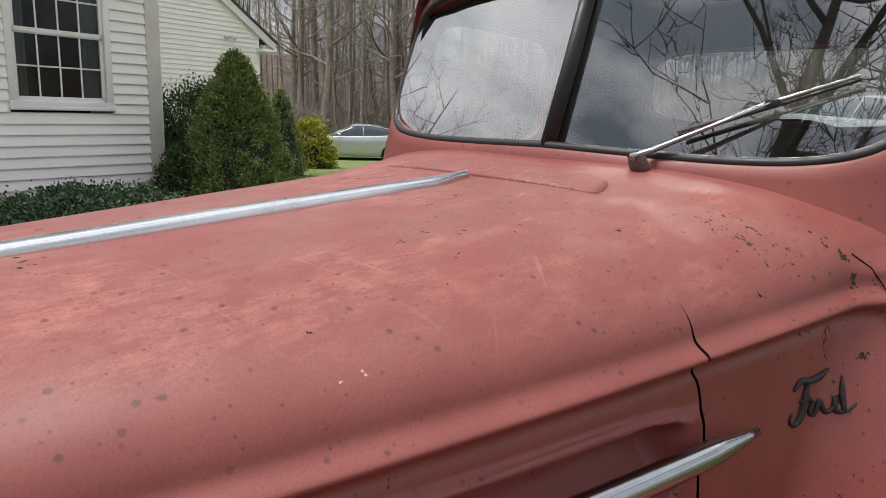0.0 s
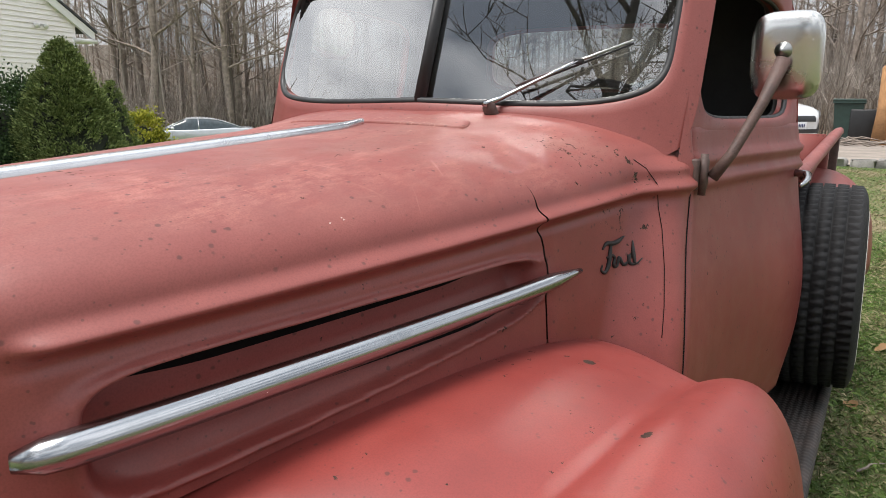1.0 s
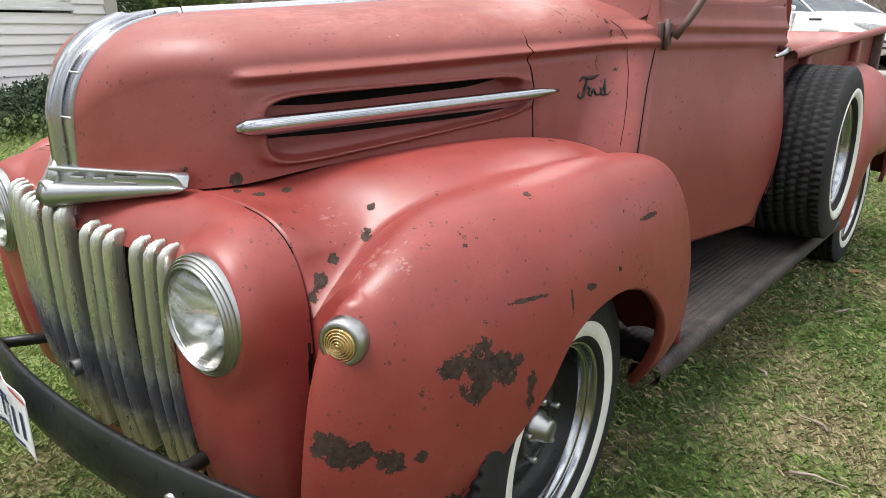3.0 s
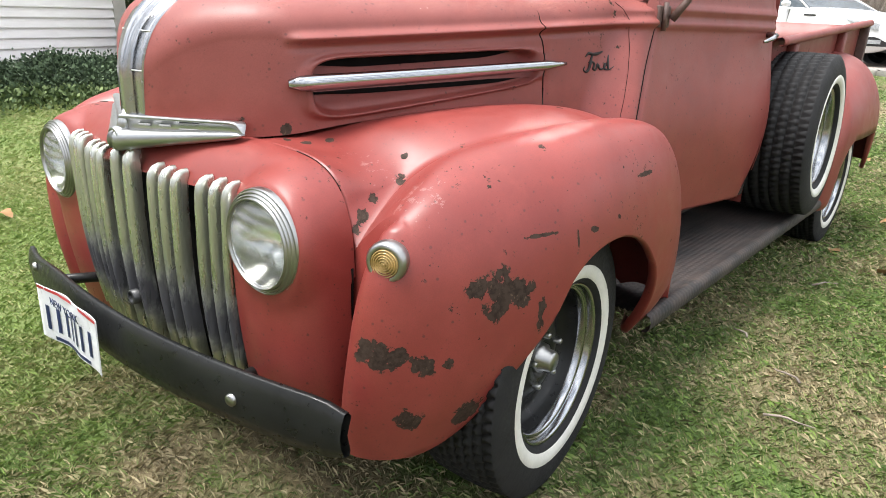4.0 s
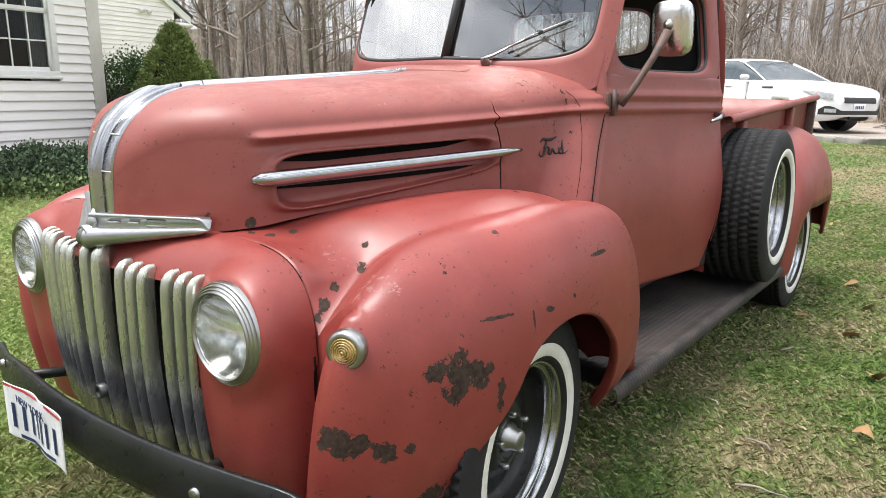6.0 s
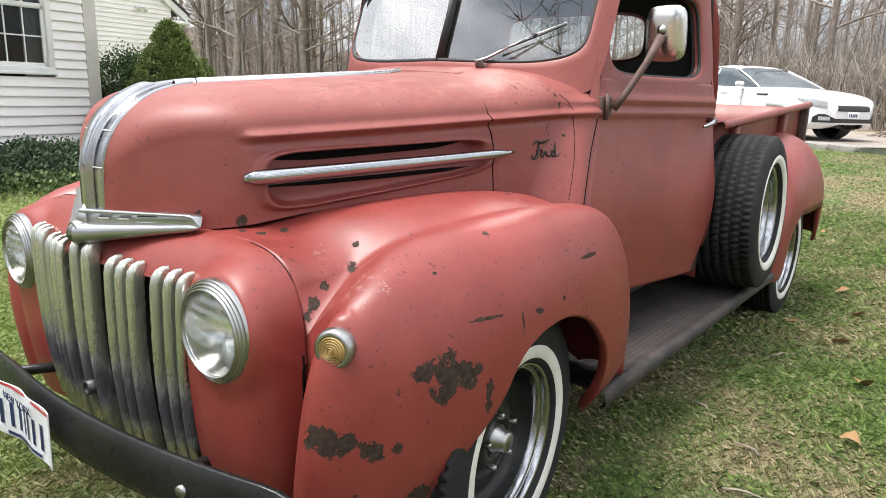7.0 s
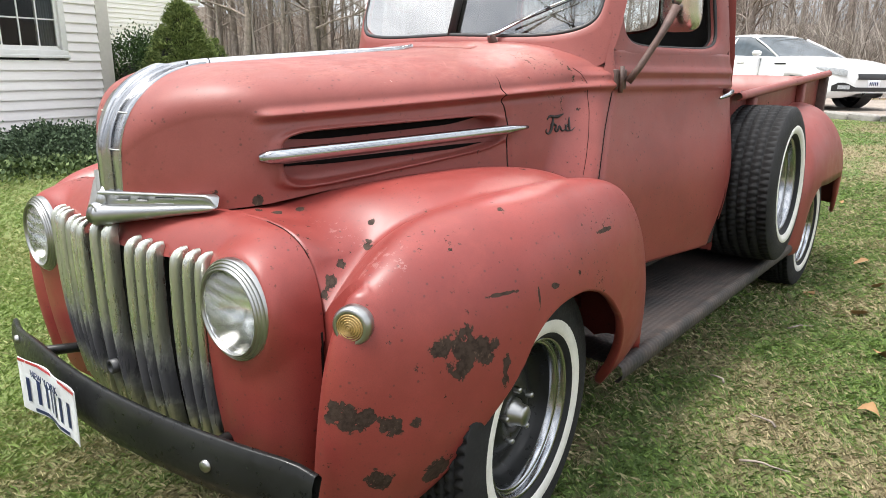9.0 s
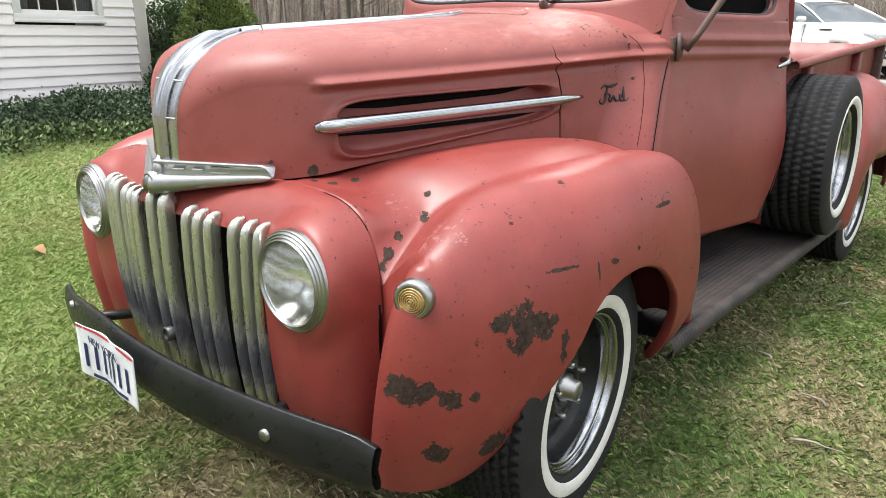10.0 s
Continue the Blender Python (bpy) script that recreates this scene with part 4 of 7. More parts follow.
# ---- wheels ----
def wheel(m, name, parent, label, disc=True, white=True, centre=None):
    """A wheel with its axis along local x, its outer face towards +x."""
    w = part(name, lathe([(-0.085, 0.20), (-0.02, 0.20), (0.05, 0.20), (0.085, 0.200), (0.092, 0.206), (0.088, 0.211), (0.082, 0.205), (0.070, 0.199), (0.068, 0.195), (0.073, 0.192), (0.066, 0.187), (0.052, 0.184)], 56, m), CHROME, parent, label)
    if disc:
        part("wheel_disc", lathe([(0.052, 0.184), (0.030, 0.178), (0.008, 0.168), (0.004, 0.150), (0.016, 0.118), (0.034, 0.090), (0.041, 0.072), (0.040, 0.05), (0.03, 0.045), (0.028, 0.0)], 48, m), centre or BLACK, w, "dished steel wheel centre")
        part("hub", lathe([(0.028, 0.040), (0.044, 0.038), (0.050, 0.030), (0.070, 0.027), (0.075, 0.023), (0.075, 0.0)], 28, m), CHROME_DULL, w, "dull bare metal hub cap")
        for k in range(5):
            t = 2 * math.pi * k / 5 + 0.4
            part("lug_nut", lathe([(0.035, 0.009), (0.056, 0.0085), (0.060, 0.006), (0.060, 0.0)], 6, m @ Matrix.Translation((0, 0.070 * math.cos(t), 0.070 * math.sin(t)))), CHROME_DULL, w)
    prof = [(-0.075, 0.205), (-0.09, 0.215), (-0.102, 0.24), (-0.107, 0.275), (-0.104, 0.308), (-0.100, 0.325), (-0.0975, 0.332), (-0.096, 0.335), (-0.0945, 0.337)]
    # grooves between the ribs
    tread, ribs = [], 8
    for n in range(ribs):
        a = -0.094 + n * (0.188 + 0.0045) / ribs
        b = a + (0.188 + 0.0045) / ribs - 0.0045
        tread += [(a, 0.345 - 0.7 * a * a), (b, 0.345 - 0.7 * b * b), (b + 0.0005, 0.333), (b + 0.004, 0.333)]
    prof = prof + tread[:-2] + [(0.0945, 0.337), (0.096, 0.335), (0.0975, 0.332), (0.100, 0.325), (0.104, 0.308), (0.1065, 0.285), (0.1075, 0.262), (0.107, 0.258)]

    def cut(i, k):
        if 9 <= i < len(prof) - 8:
            rib = (i - 9) // 4
            if (i - 9) % 4 < 2 and (k + rib * 2 + ((i - 9) % 2)) % 4 < 1:
                return -0.008
        return 0.0

    tyre = part("tyre", lathe(prof, 300, m, wobble=cut), RUBBER, w, "black tyre with block tread")
    part("whitewall", lathe([(0.107, 0.258), (0.1085, 0.256), (0.1075, 0.240), (0.104, 0.226), (0.102, 0.224)] if white else [(0.107, 0.258), (0.104, 0.224)], 72, m), WHITEWALL if white else RUBBER, w, "white sidewall band")
    part("bead", lathe([(0.102, 0.224), (0.097, 0.214), (0.088, 0.209)], 56, m), RUBBER, w)
    return w


wheel(pose(0.752, 0.0, 0.345, 0, 0, 6), "front_wheel", truck, "front wheel with whitewall tyre and chrome rim")
wheel(pose(-0.752, 0.0, 0.345, 0, 0, 186), "front_wheel", truck, "front wheel with whitewall tyre and chrome rim")
wheel(pose(0.735, 2.90, 0.345), "rear_wheel", truck, "rear wheel with whitewall tyre and chrome rim", centre=CHROME_DULL)
wheel(pose(-0.735, 2.90, 0.345, 0, 0, 180), "rear_wheel", truck, "rear wheel with whitewall tyre and chrome rim", centre=CHROME_DULL)
wheel(pose(0.742, 2.00, 0.700, 0, -2, 2) @ Matrix.Diagonal((1.68, 1.02, 1.02, 1)), "spare_wheel", truck, "spare wheel standing on the running board", centre=CHROME_DULL)
part("axle", tube([(-0.7, 0, 0.345), (0.7, 0, 0.345)], 0.04, 10), DARK, truck)
part("axle", tube([(-0.7, 2.9, 0.345), (0.7, 2.9, 0.345)], 0.05, 10), DARK, truck)
part("chassis_frame", box(-0.45, -0.55, 0.30, 0.45, 3.4, 0.42), DARK, truck)

# ---- bumper and plate ----
def bumper_y(x):
    return -0.732 + 0.20 * x * x


rows = []
for i in range(41):
    x = lerp(-0.755, 0.755, i / 40)
    y = bumper_y(x)
    end = 1 - 0.25 * smooth(0.70, 0.755, abs(x))
    rows.append([(x, y + 0.010, 0.405 + 0.0635 * end), (x, y + 0.001, 0.405 + 0.0635 * end), (x, y - 0.002, 0.405 + 0.061 * end), (x, y - 0.009, 0.405 + 0.035 * end), (x, y - 0.012, 0.405), (x, y - 0.009, 0.405 - 0.035 * end), (x, y - 0.002, 0.405 - 0.061 * end), (x, y + 0.010, 0.405 - 0.0635 * end), (x, y + 0.014, 0.405 - 0.05 * end), (x, y + 0.006, 0.405), (x, y + 0.016, 0.405 + 0.05 * end)])
for n, row in enumerate(rows):
    # the end away from the driver hangs lower
    drop = 0.070 * smooth(-0.20, -0.75, row[0][0])
    rows[n] = [(x, y, z - drop) for x, y, z in row]
bumper = part("bumper", sheet(rows, loop=True, flip=True), BLACK, truck, "curved black steel front bumper")
for x in (0.50, -0.50):
    part("bolt", lathe([(-0.004, 0.014), (0.004, 0.0135), (0.007, 0.010), (0.008, 0.0)], 18, pose(x, bumper_y(x) - 0.012, 0.405, 0, 0, -90 + (16 if x > 0 else -16))), CHROME_DULL, bumper, "bright round bolt head")
for s in (1, -1):
    part("bumper_iron", tube([(0.42 * s, -0.69, 0.385), (0.40 * s, -0.6, 0.375), (0.36 * s, -0.45, 0.36)], 0.016, 8), BLACK, truck)
pm = pose(-0.072, -0.764, 0.389, 2, 0, 0)
rows = []
for i in range(21):
    u = i / 20 * 2 - 1
    rows.append([(u * 0.152 + 0.010 * v, -0.006 * math.sin(u * 5) - 0.012 * u * u, v * 0.076 + 0.004 * math.sin(u * 4)) for v in (1, 0.98, 0.5, 0, -0.5, -0.98, -1)])
bm = sheet(rows)
bm.transform(pm)
plate = part("license_plate", thick(bm, 0.002), PLATE, truck, "bent white licence plate with navy bars")


def plate_piece(x0, x1, z0, z1, material, name):
    rows = []
    for i in range(5):
        x = lerp(x0, x1, i / 4)
        u = x / 0.152
        rows.append([(x + 0.010 * z / 0.076, -0.006 * math.sin(u * 5) - 0.012 * u * u - 0.0035, z + 0.004 * math.sin(u * 4)) for z in (z1, z0)])
    bm = sheet(rows)
    bm.transform(pm)
    return part(name, bm, material, plate)


for i in range(7):
    x = -0.125 + i * 0.037
    plate_piece(x + 0.002, x + 0.015, -0.045, 0.026, PLATE_BLUE, "number_bar")
plate_piece(-0.148, 0.148, 0.067, 0.075, PLATE_RED, "red_line")
plate_piece(-0.10, 0.10, -0.070, -0.060, PLATE_BLUE, "motto_bar")
txt = bpy.data.curves.new("state_name", "FONT")
txt.body, txt.size, txt.align_x, txt.extrude = "NEW YORK", 0.030, "CENTER", 0.0006
txt.materials.append(PLATE_BLUE)
tob = new("state_name", txt)
tob.parent = plate
tob.matrix_world = pm @ pose(0, -0.016, 0.040, 90, 0, 0)

# ---- cab ----
def ws_y(x, z):
    """The windshield frame's surface."""
    return 0.684 + 0.34 * (z - 1.323) + 0.10 * abs(x) + 0.25 * max(0, abs(x) - 0.45) ** 1.5 * 4


WS = [(x, z - 0.012 * abs(x) / 0.5) for x, z in outline(0.548, 0.168, 5.0, 120, 0, 1.478)]


rings = [[], [], [], [], []]
for k in range(120):
    x, z = WS[k]
    dx, dz = x / 0.548, (z - 1.478) / 0.168
    for n, (g, dy) in enumerate(((-0.004, 0.030), (0.0, 0.004), (0.008, -0.004), (0.024, -0.001), (0.05, 0.0))):
        gx = g if n < 4 else 0.058
        gz = g if n < 4 else (0.075 if dz > 0 else 0.125)
        px, pz = x + gx * max(-1, min(1, dx * 1.4)), z + gz * max(-1, min(1, dz * 1.4))
        y = ws_y(px, pz) + dy
        if n == 4:
            y += 0.020 * smooth(0.5, 0.62, abs(px)) + 0.05 * smooth(1.64, 1.72, pz)
            if dz < 0:
                pz = max(pz, 1.16)
        rings[n].append((px, y, pz))
part("windshield_frame", sheet(rings, loop=True), RED, truck, "red windshield surround")
# rubber seal
for s in (1,):
    pts = [(x, ws_y(x, z) + 0.006, z) for x, z in WS]
    part("windshield_seal", tube(pts + pts[:2], 0.0085, 8, caps=False), SEAL, truck)
part("windshield_divider", tube([(0, ws_y(0, 1.30) + 0.016, 1.305), (0, ws_y(0, 1.48) + 0.016, 1.48), (0, ws_y(0, 1.65) + 0.016, 1.655)], 0.0120, 8, squash=(1.0, 1.5)), SEAL, truck)


def pane(s):
    """Flat half of the split windshield."""
    bm = bmesh.new()
    vs = []
    pts = [(x, z) for x, z in WS if x * s > 0.004]
    pts += [(0.003 * s, 1.645), (0.003 * s, 1.311), (0.08 * s, 1.644), (0.08 * s, 1.309)]
    pts.sort(key=lambda p: math.atan2(p[1] - 1.478, p[0] - 0.27 * s))
    for x, z in pts:
        y = 0.684 + 0.34 * (z - 1.323) + 0.10 * abs(x) + 0.031
        vs.append(bm.verts.new((x, y, z)))
    f = bm.faces.new(vs)
    bm.normal_update()
    if f.normal.y > 0:
        f.normal_flip()
    return bm


for s in (1, -1):
    g = part("windshield_pane", pane(s), GLASS, truck, "flat windshield glass reflecting sky and branches", flat=True)
    g.visible_shadow = False


# roof, from the windshield's top edge to the rear
rows = []
for i in range(25):
    f = i / 24
    y = lerp(0.83, 1.70, f)
    row = []
    for j in range(33):
        u = j / 32 * 2 - 1
        x = math.copysign(abs(u) ** 0.9, u) * (0.545 + 0.04 * f)
        crown = 1.785 - 0.10 * abs(u) ** 5 - 0.055 * (1 - f) ** 3 - 0.05 * f ** 5
        row.append((x, y, crown))
    rows.append(row)
part("roof", sheet(rows), RED, truck)
# rear wall with its window
rings = [[], [], []]
for k, (x, z) in enumerate(outline(0.36, 0.10, 5, 80, 0, 1.46)):
    rings[0].append((x, 1.69, z))
    t = 2 * math.pi * k / 80
    c, s_ = math.cos(t), math.sin(t)
    ox, oz = math.copysign(abs(c) ** 0.3, c), math.copysign(abs(s_) ** 0.3, s_)
    rings[1].append((x * 1.02, 1.715, z + 0.003 * oz))
    zz = 1.25 + oz * 0.50
    rings[2].append((ox * min(0.70, cab_x(1.7, zz)), 1.715, zz))
part("cab_back", sheet(rings, loop=True, flip=True), RED, truck)
bm = bmesh.new()
f = bm.faces.new([bm.verts.new((x, 1.70, z)) for x, z in outline(0.36, 0.10, 5, 80, 0, 1.46)])
g = part("rear_window", bm, GLASS, truck, flat=True)
g.visible_shadow = False
bm = bmesh.new()
f = bm.faces.new([bm.verts.new(p) for p in ((-0.70, 1.71, 0.42), (0.70, 1.71, 0.42), (0.70, 1.71, 0.78), (-0.70, 1.71, 0.78))])
part("cab_back_lower", bm, RED, truck)


def door_rear(z):
    return spline([(0.45, 1.49), (0.54, 1.525), (0.633, 1.56), (0.75, 1.595), (0.915, 1.62), (1.1, 1.63), (1.3, 1.63)], z)


def belt_push(z):
    return 0.013 * math.exp(-(((z - 1.192) / 0.011) ** 2)) + 0.013 * math.exp(-(((z - 1.145) / 0.011) ** 2))


# door: lower panel and window frame
rows = []
for z in stations(1.262, 0.495, 70):
    y0 = door_front(z) + 0.004
    y1 = door_rear(z)
    row = []
    for i in range(41):
        f = i / 40
        y = lerp(y0, y1, f)
        edge = 0.010 * (smooth(0.0, 0.012, f) * smooth(1.0, 0.988, f) - 1)
        row.append((cab_x(y, z) + belt_push(z) + edge, y, z))
    rows.append(row)
door = part("door", thick(sheet(rows), 0.02), RED, truck, "red cab door with belt moulding")
WIN = outline(0.315, 0.155, 5.5, 96, 1.205, 1.432)
rings = [[], [], [], []]
for k, (y, z) in enumerate(WIN):
    dy, dz = (y - 1.205) / 0.315, (z - 1.432) / 0.155
    oy = max(door_front(z) + 0.002, min(1.62, y + 0.105 * max(-1, min(1, dy * 1.3))))
    oz = z + (0.10 if dz > 0 else 0.034) * max(-1, min(1, dz * 1.3))
    rings[0].append((cab_x(y, z) - 0.030, y, z))
    rings[1].append((cab_x(y, z) - 0.004, y, z))
    ym, zm = y + 0.012 * dy, z + 0.010 * dz
    rings[2].append((cab_x(ym, zm) + 0.004, ym, zm))
    rings[3].append((cab_x(oy, oz) - (0.003 if dz < -0.5 else 0.0), oy, oz))
part("window_frame", sheet(rings, loop=True, flip=True), RED, door)
bm = bmesh.new()
vs = [bm.verts.new((cab_x(y, z) - 0.022, y, z)) for y, z in WIN if z < 1.335]
part("window_lining", sheet([[(x - 0.036, y, z) for x, y, z in r] for r in rings[1:]], loop=True, flip=True), INSIDE, door)
part("window_seal", tube([(cab_x(y, z) - 0.012, y, z) for y, z in WIN] + [(cab_x(*WIN[0]) - 0.012, *WIN[0])], 0.007, 6, caps=False), SEAL, door)
bm.free()
part("door_handle", tube([(0.712, 1.555, 1.120), (0.745, 1.555, 1.120), (0.757, 1.545, 1.118), (0.762, 1.50, 1.110), (0.758, 1.455, 1.102), (0.752, 1.432, 1.096)], [0.011, 0.010, 0.011, 0.0095, 0.0075, 0.005], 10), CHROME, door, "curved chrome door handle")
part("handle_base", lathe([(0, 0.022), (0.008, 0.021), (0.012, 0.012)], 16, pose(0.708, 1.555, 1.120)), BROWN_STEEL, door)
# hinge with its bracket
bm = box(0.596, 0.786, 1.135, 0.622, 0.812, 1.20, bevel=0.004)
box(0.604, 0.818, 1.135, 0.634, 0.842, 1.20, bm, 0.004)
part("door_hinge", bm, BROWN_STEEL, door, "brown steel hinge with bolts")
part("hinge_pin", tube([(0.628, 0.815, 1.125), (0.628, 0.815, 1.21)], 0.008, 10), BROWN_STEEL, door)

# passenger's door, plain
rows = []
for z in stations(1.262, 0.455, 16):
    rows.append([(-cab_x(y, z) - belt_push(z), y, z) for y in stations(door_front(z), 1.62, 16)])
door2 = part("door", sheet(rows, flip=True), RED, truck)
rings = [[(-x, y, z) for x, y, z in r] for r in rings]
part("window_frame", sheet(rings, loop=True), RED, door2)
bm = bmesh.new()
bm.faces.new([bm.verts.new((-cab_x(y, z) + 0.022, y, z)) for y, z in WIN])
part("window_pane", bm, GLASS, door2, flat=True).visible_shadow = False
part("window_lining", sheet([[(x + 0.036, y, z) for x, y, z in r] for r in rings[1:]], loop=True), INSIDE, door2)
# rear corner of the cab
rows = []
for z in stations(1.74, 0.60, 40):
    row = []
    for i in range(9):
        a = i / 8 * math.pi / 2
        back = door_rear(z) - 0.012
        row.append((cab_x(1.64, z) - 0.008 - 0.07 * (1 - math.cos(a)) + 0.8 * belt_push(z), back + 0.09 * math.sin(a), z))
    rows.append(row)
corner = part("cab_corner", sheet(rows), RED, truck)
mirrored(corner)
# front pillar, between windshield frame and door
rows = []
for z in stations(1.72, 1.16, 24):
    y1 = door_front(z) - 0.003
    px = 0.6
    row = []
    for i in range(9):
        f = i / 8
        y = lerp(ws_y(0.575, z) + 0.018, y1, f)
        row.append((lerp(0.588, cab_x(y1, z) + belt_push(z) * smooth(0.3, 1, f), math.sin(f * math.pi / 2)), y, z))
    rows.append(row)
pillar = part("front_pillar", sheet(rows), RED, truck)
mirrored(pillar)
# cab floor and lining
part("cab_floor", box(-0.62, 0.60, 0.44, 0.62, 1.70, 0.47), INSIDE, truck)
part("dashboard", box(-0.50, 0.80, 1.02, 0.50, 0.92, 1.24, bevel=0.03), INSIDE, truck)
seat = part("bench_seat", box(-0.56, 1.15, 0.47, 0.56, 1.62, 0.80, bevel=0.05), INSIDE, truck)
part("seat_back", box(-0.56, 1.52, 0.80, 0.56, 1.66, 1.27, bevel=0.05), INSIDE, truck)
rows = [[(math.copysign(abs(u) ** 0.9, u) * (0.53 + 0.04 * f), lerp(0.845, 1.675, f), 1.77 - 0.10 * abs(u) ** 5 - 0.055 * (1 - f) ** 3 - 0.05 * f ** 5) for u in [j / 16 - 1 for j in range(33)]] for f in [i / 14 for i in range(15)]]
part("headliner", sheet(rows), INSIDE, truck)
rings_in = [[], [], []]
for x, z in WS:
    dx, dz = max(-1, min(1, x / 0.40)), max(-1, min(1, (z - 1.478) / 0.12))
    for n, (g, dy) in enumerate(((-0.004, 0.0315), (0.012, 0.040), (0.030, 0.075))):
        px, pz = x + g * dx, z + g * (1.8 if dz > 0 else 1.0) * dz
        rings_in[n].append((px, ws_y(px, pz) + dy, pz))
part("windshield_lining", sheet(rings_in, loop=True), INSIDE, truck)
sw = part("steering_wheel", bmesh.new(), SEAL, truck)
bm = bmesh.new()
ringm = pose(0.27, 1.02, 1.20, 55, 0, 0)
tube([ringm @ Vector((0.20 * math.cos(t), 0.20 * math.sin(t), 0)) for t in [2 * math.pi * k / 40 for k in range(41)]], 0.011, 8, bm, caps=False)
for t in (0.5, 2.6, 4.7):
    tube([ringm @ Vector((0, 0, 0)), ringm @ Vector((0.2 * math.cos(t), 0.2 * math.sin(t), 0))], 0.007, 6, bm)
bm.to_mesh(sw.data)
bm.free()
part("steering_column", tube([ringm @ Vector((0, 0, 0.0)), ringm @ Vector((0, 0, -0.5))], 0.02, 8), INSIDE, truck)

# wiper
wiper = part("wiper", lathe([(-0.02, 0.016), (0.01, 0.015), (0.016, 0.009), (0.022, 0.008)], 16, pose(0.205, 0.668, 1.292, 0, -50, -90)), BROWN_STEEL, truck, "chrome windshield wiper")
wy = lambda x, z: 0.698 + 0.34 * (z - 1.323) + 0.10 * abs(x)  # noqa: E731
part("wiper_arm", tube([(0.20, 0.650, 1.303), (0.215, wy(0.215, 1.318) - 0.028, 1.316), (0.29, wy(0.29, 1.356) - 0.024, 1.354), (0.372, wy(0.372, 1.396) - 0.016, 1.396)], [0.0085, 0.007, 0.0048, 0.0032], 8, squash=(0.8, 1.0)), CHROME, wiper)
part("wiper_blade", tube([(0.24, wy(0.24, 1.349) - 0.009, 1.345), (0.36, wy(0.36, 1.392) - 0.009, 1.392), (0.477, wy(0.477, 1.436) - 0.009, 1.436)], [0.0028, 0.0036, 0.0022], 6), CHROME_DULL, wiper)
part("rubber_edge", tube([(0.24, wy(0.24, 1.339) - 0.003, 1.339), (0.477, wy(0.477, 1.430) - 0.003, 1.430)], 0.0026, 5), SEAL, wiper)
part("blade_clip", box(0.362, wy(0.37, 1.395) - 0.018, 1.389, 0.382, wy(0.37, 1.395) - 0.006, 1.401, bevel=0.002), SEAL, wiper)

# mirror on its arm
mirror = part("mirror_arm", tube([(0.642, 0.835, 1.16), (0.672, 0.852, 1.21), (0.712, 0.90, 1.31), (0.738, 0.945, 1.40)], [0.013, 0.0115, 0.0115, 0.016], 10), BROWN_STEEL, truck, "rusty brown mirror arm")
bm = bmesh.new()
mm = pose(0.738, 0.972, 1.410, 6, 0, -8)
rows = []
for y, g in ((0.022, 0.85), (0.022, 0.97), (0.010, 1.0), (-0.004, 0.985), (-0.014, 0.90), (-0.019, 0.6), (-0.021, 0.02)):
    rows.append([mm @ Vector((x * g, y, z * g)) for x, z in outline(0.070, 0.090, 4.2, 56)])
MIRROR_BACK = chrome("mirror_back_steel", (0.62, 0.62, 0.60), 0.22)
part("mirror_head", sheet(rows, loop=True), MIRROR_BACK, mirror, "rounded brushed steel mirror housing")
bm = bmesh.new()
bm.faces.new([bm.verts.new(mm @ Vector((x * 0.86, 0.0205, z * 0.86))) for x, z in outline(0.070, 0.090, 4.2, 56)][::-1])
part("mirror_glass", bm, chrome("mirror_silver", (0.9, 0.9, 0.9), 0.01), mirror, flat=True)
part("mirror_bolt", lathe([(-0.01, 0.018), (0.004, 0.017), (0.006, 0.010), (0.014, 0.009), (0.016, 0.0)], 16, mm @ pose(0.0, -0.020, 0.012, 0, 0, -90)), CHROME_DULL, mirror)

# ---- running boards ----
rows = []
for y in stations(0.46, 2.60, 60):
    row = [(0.42, y, 0.340), (0.60, y, 0.337)]
    for i in range(36):
        x = lerp(0.605, 0.838, i / 35)
        row.append((x, y, 0.334 + (0.004 if i % 3 == 1 else 0.0)))
    row += [(0.842, y, 0.341), (0.858, y, 0.341), (0.871, y, 0.334), (0.877, y, 0.318), (0.875, y, 0.297), (0.866, y, 0.284), (0.850, y, 0.282)]
    rows.append(row)
board = part("running_board", sheet(rows, flip=True), BOARD, truck, "worn black ribbed running board")
mirrored(board)

# ---- bed, rear fenders ----
part("bed_floor", box(-0.66, 1.77, 0.60, 0.66, 3.48, 0.64), BROWN_STEEL, truck)
for s in (1, -1):
    rows = []
    for i in range(31):
        f = i / 30
        y = lerp(1.765, 3.47, f)
        zt = lerp(1.118, 1.215, f)
        rows.append([(s * x, y, z) for x, z in ((0.67, 0.58), (0.675, zt - 0.06), (0.68, zt - 0.03), (0.70, zt - 0.012), (0.722, zt - 0.006), (0.735, zt - 0.016), (0.738, zt - 0.034), (0.728, zt - 0.044), (0.715, zt - 0.042))])
    part("bed_side", thick(sheet(rows, flip=s > 0), 0.003), RED, truck, "red pickup bed side with rolled rail")
    for y in (2.05, 2.95):
        zt = lerp(1.118, 1.215, (y - 1.765) / 1.705)
        part("stake_pocket", box(min(s * 0.672, s * 0.715), y - 0.03, 0.62, max(s * 0.672, s * 0.715), y + 0.03, zt - 0.05, bevel=0.008), RED, truck)
    part("bed_rail_end", box(min(s * 0.66, s * 0.725), 3.44, 0.62, max(s * 0.66, s * 0.725), 3.475, 1.17, bevel=0.006), BROWN_STEEL, truck)
rows = [[(x, 3.47, z) for z in (1.17, 1.0, 0.8, 0.62)] for x in stations(-0.66, 0.66, 8)]
part("tailgate", thick(sheet(rows), 0.02), RED, truck)
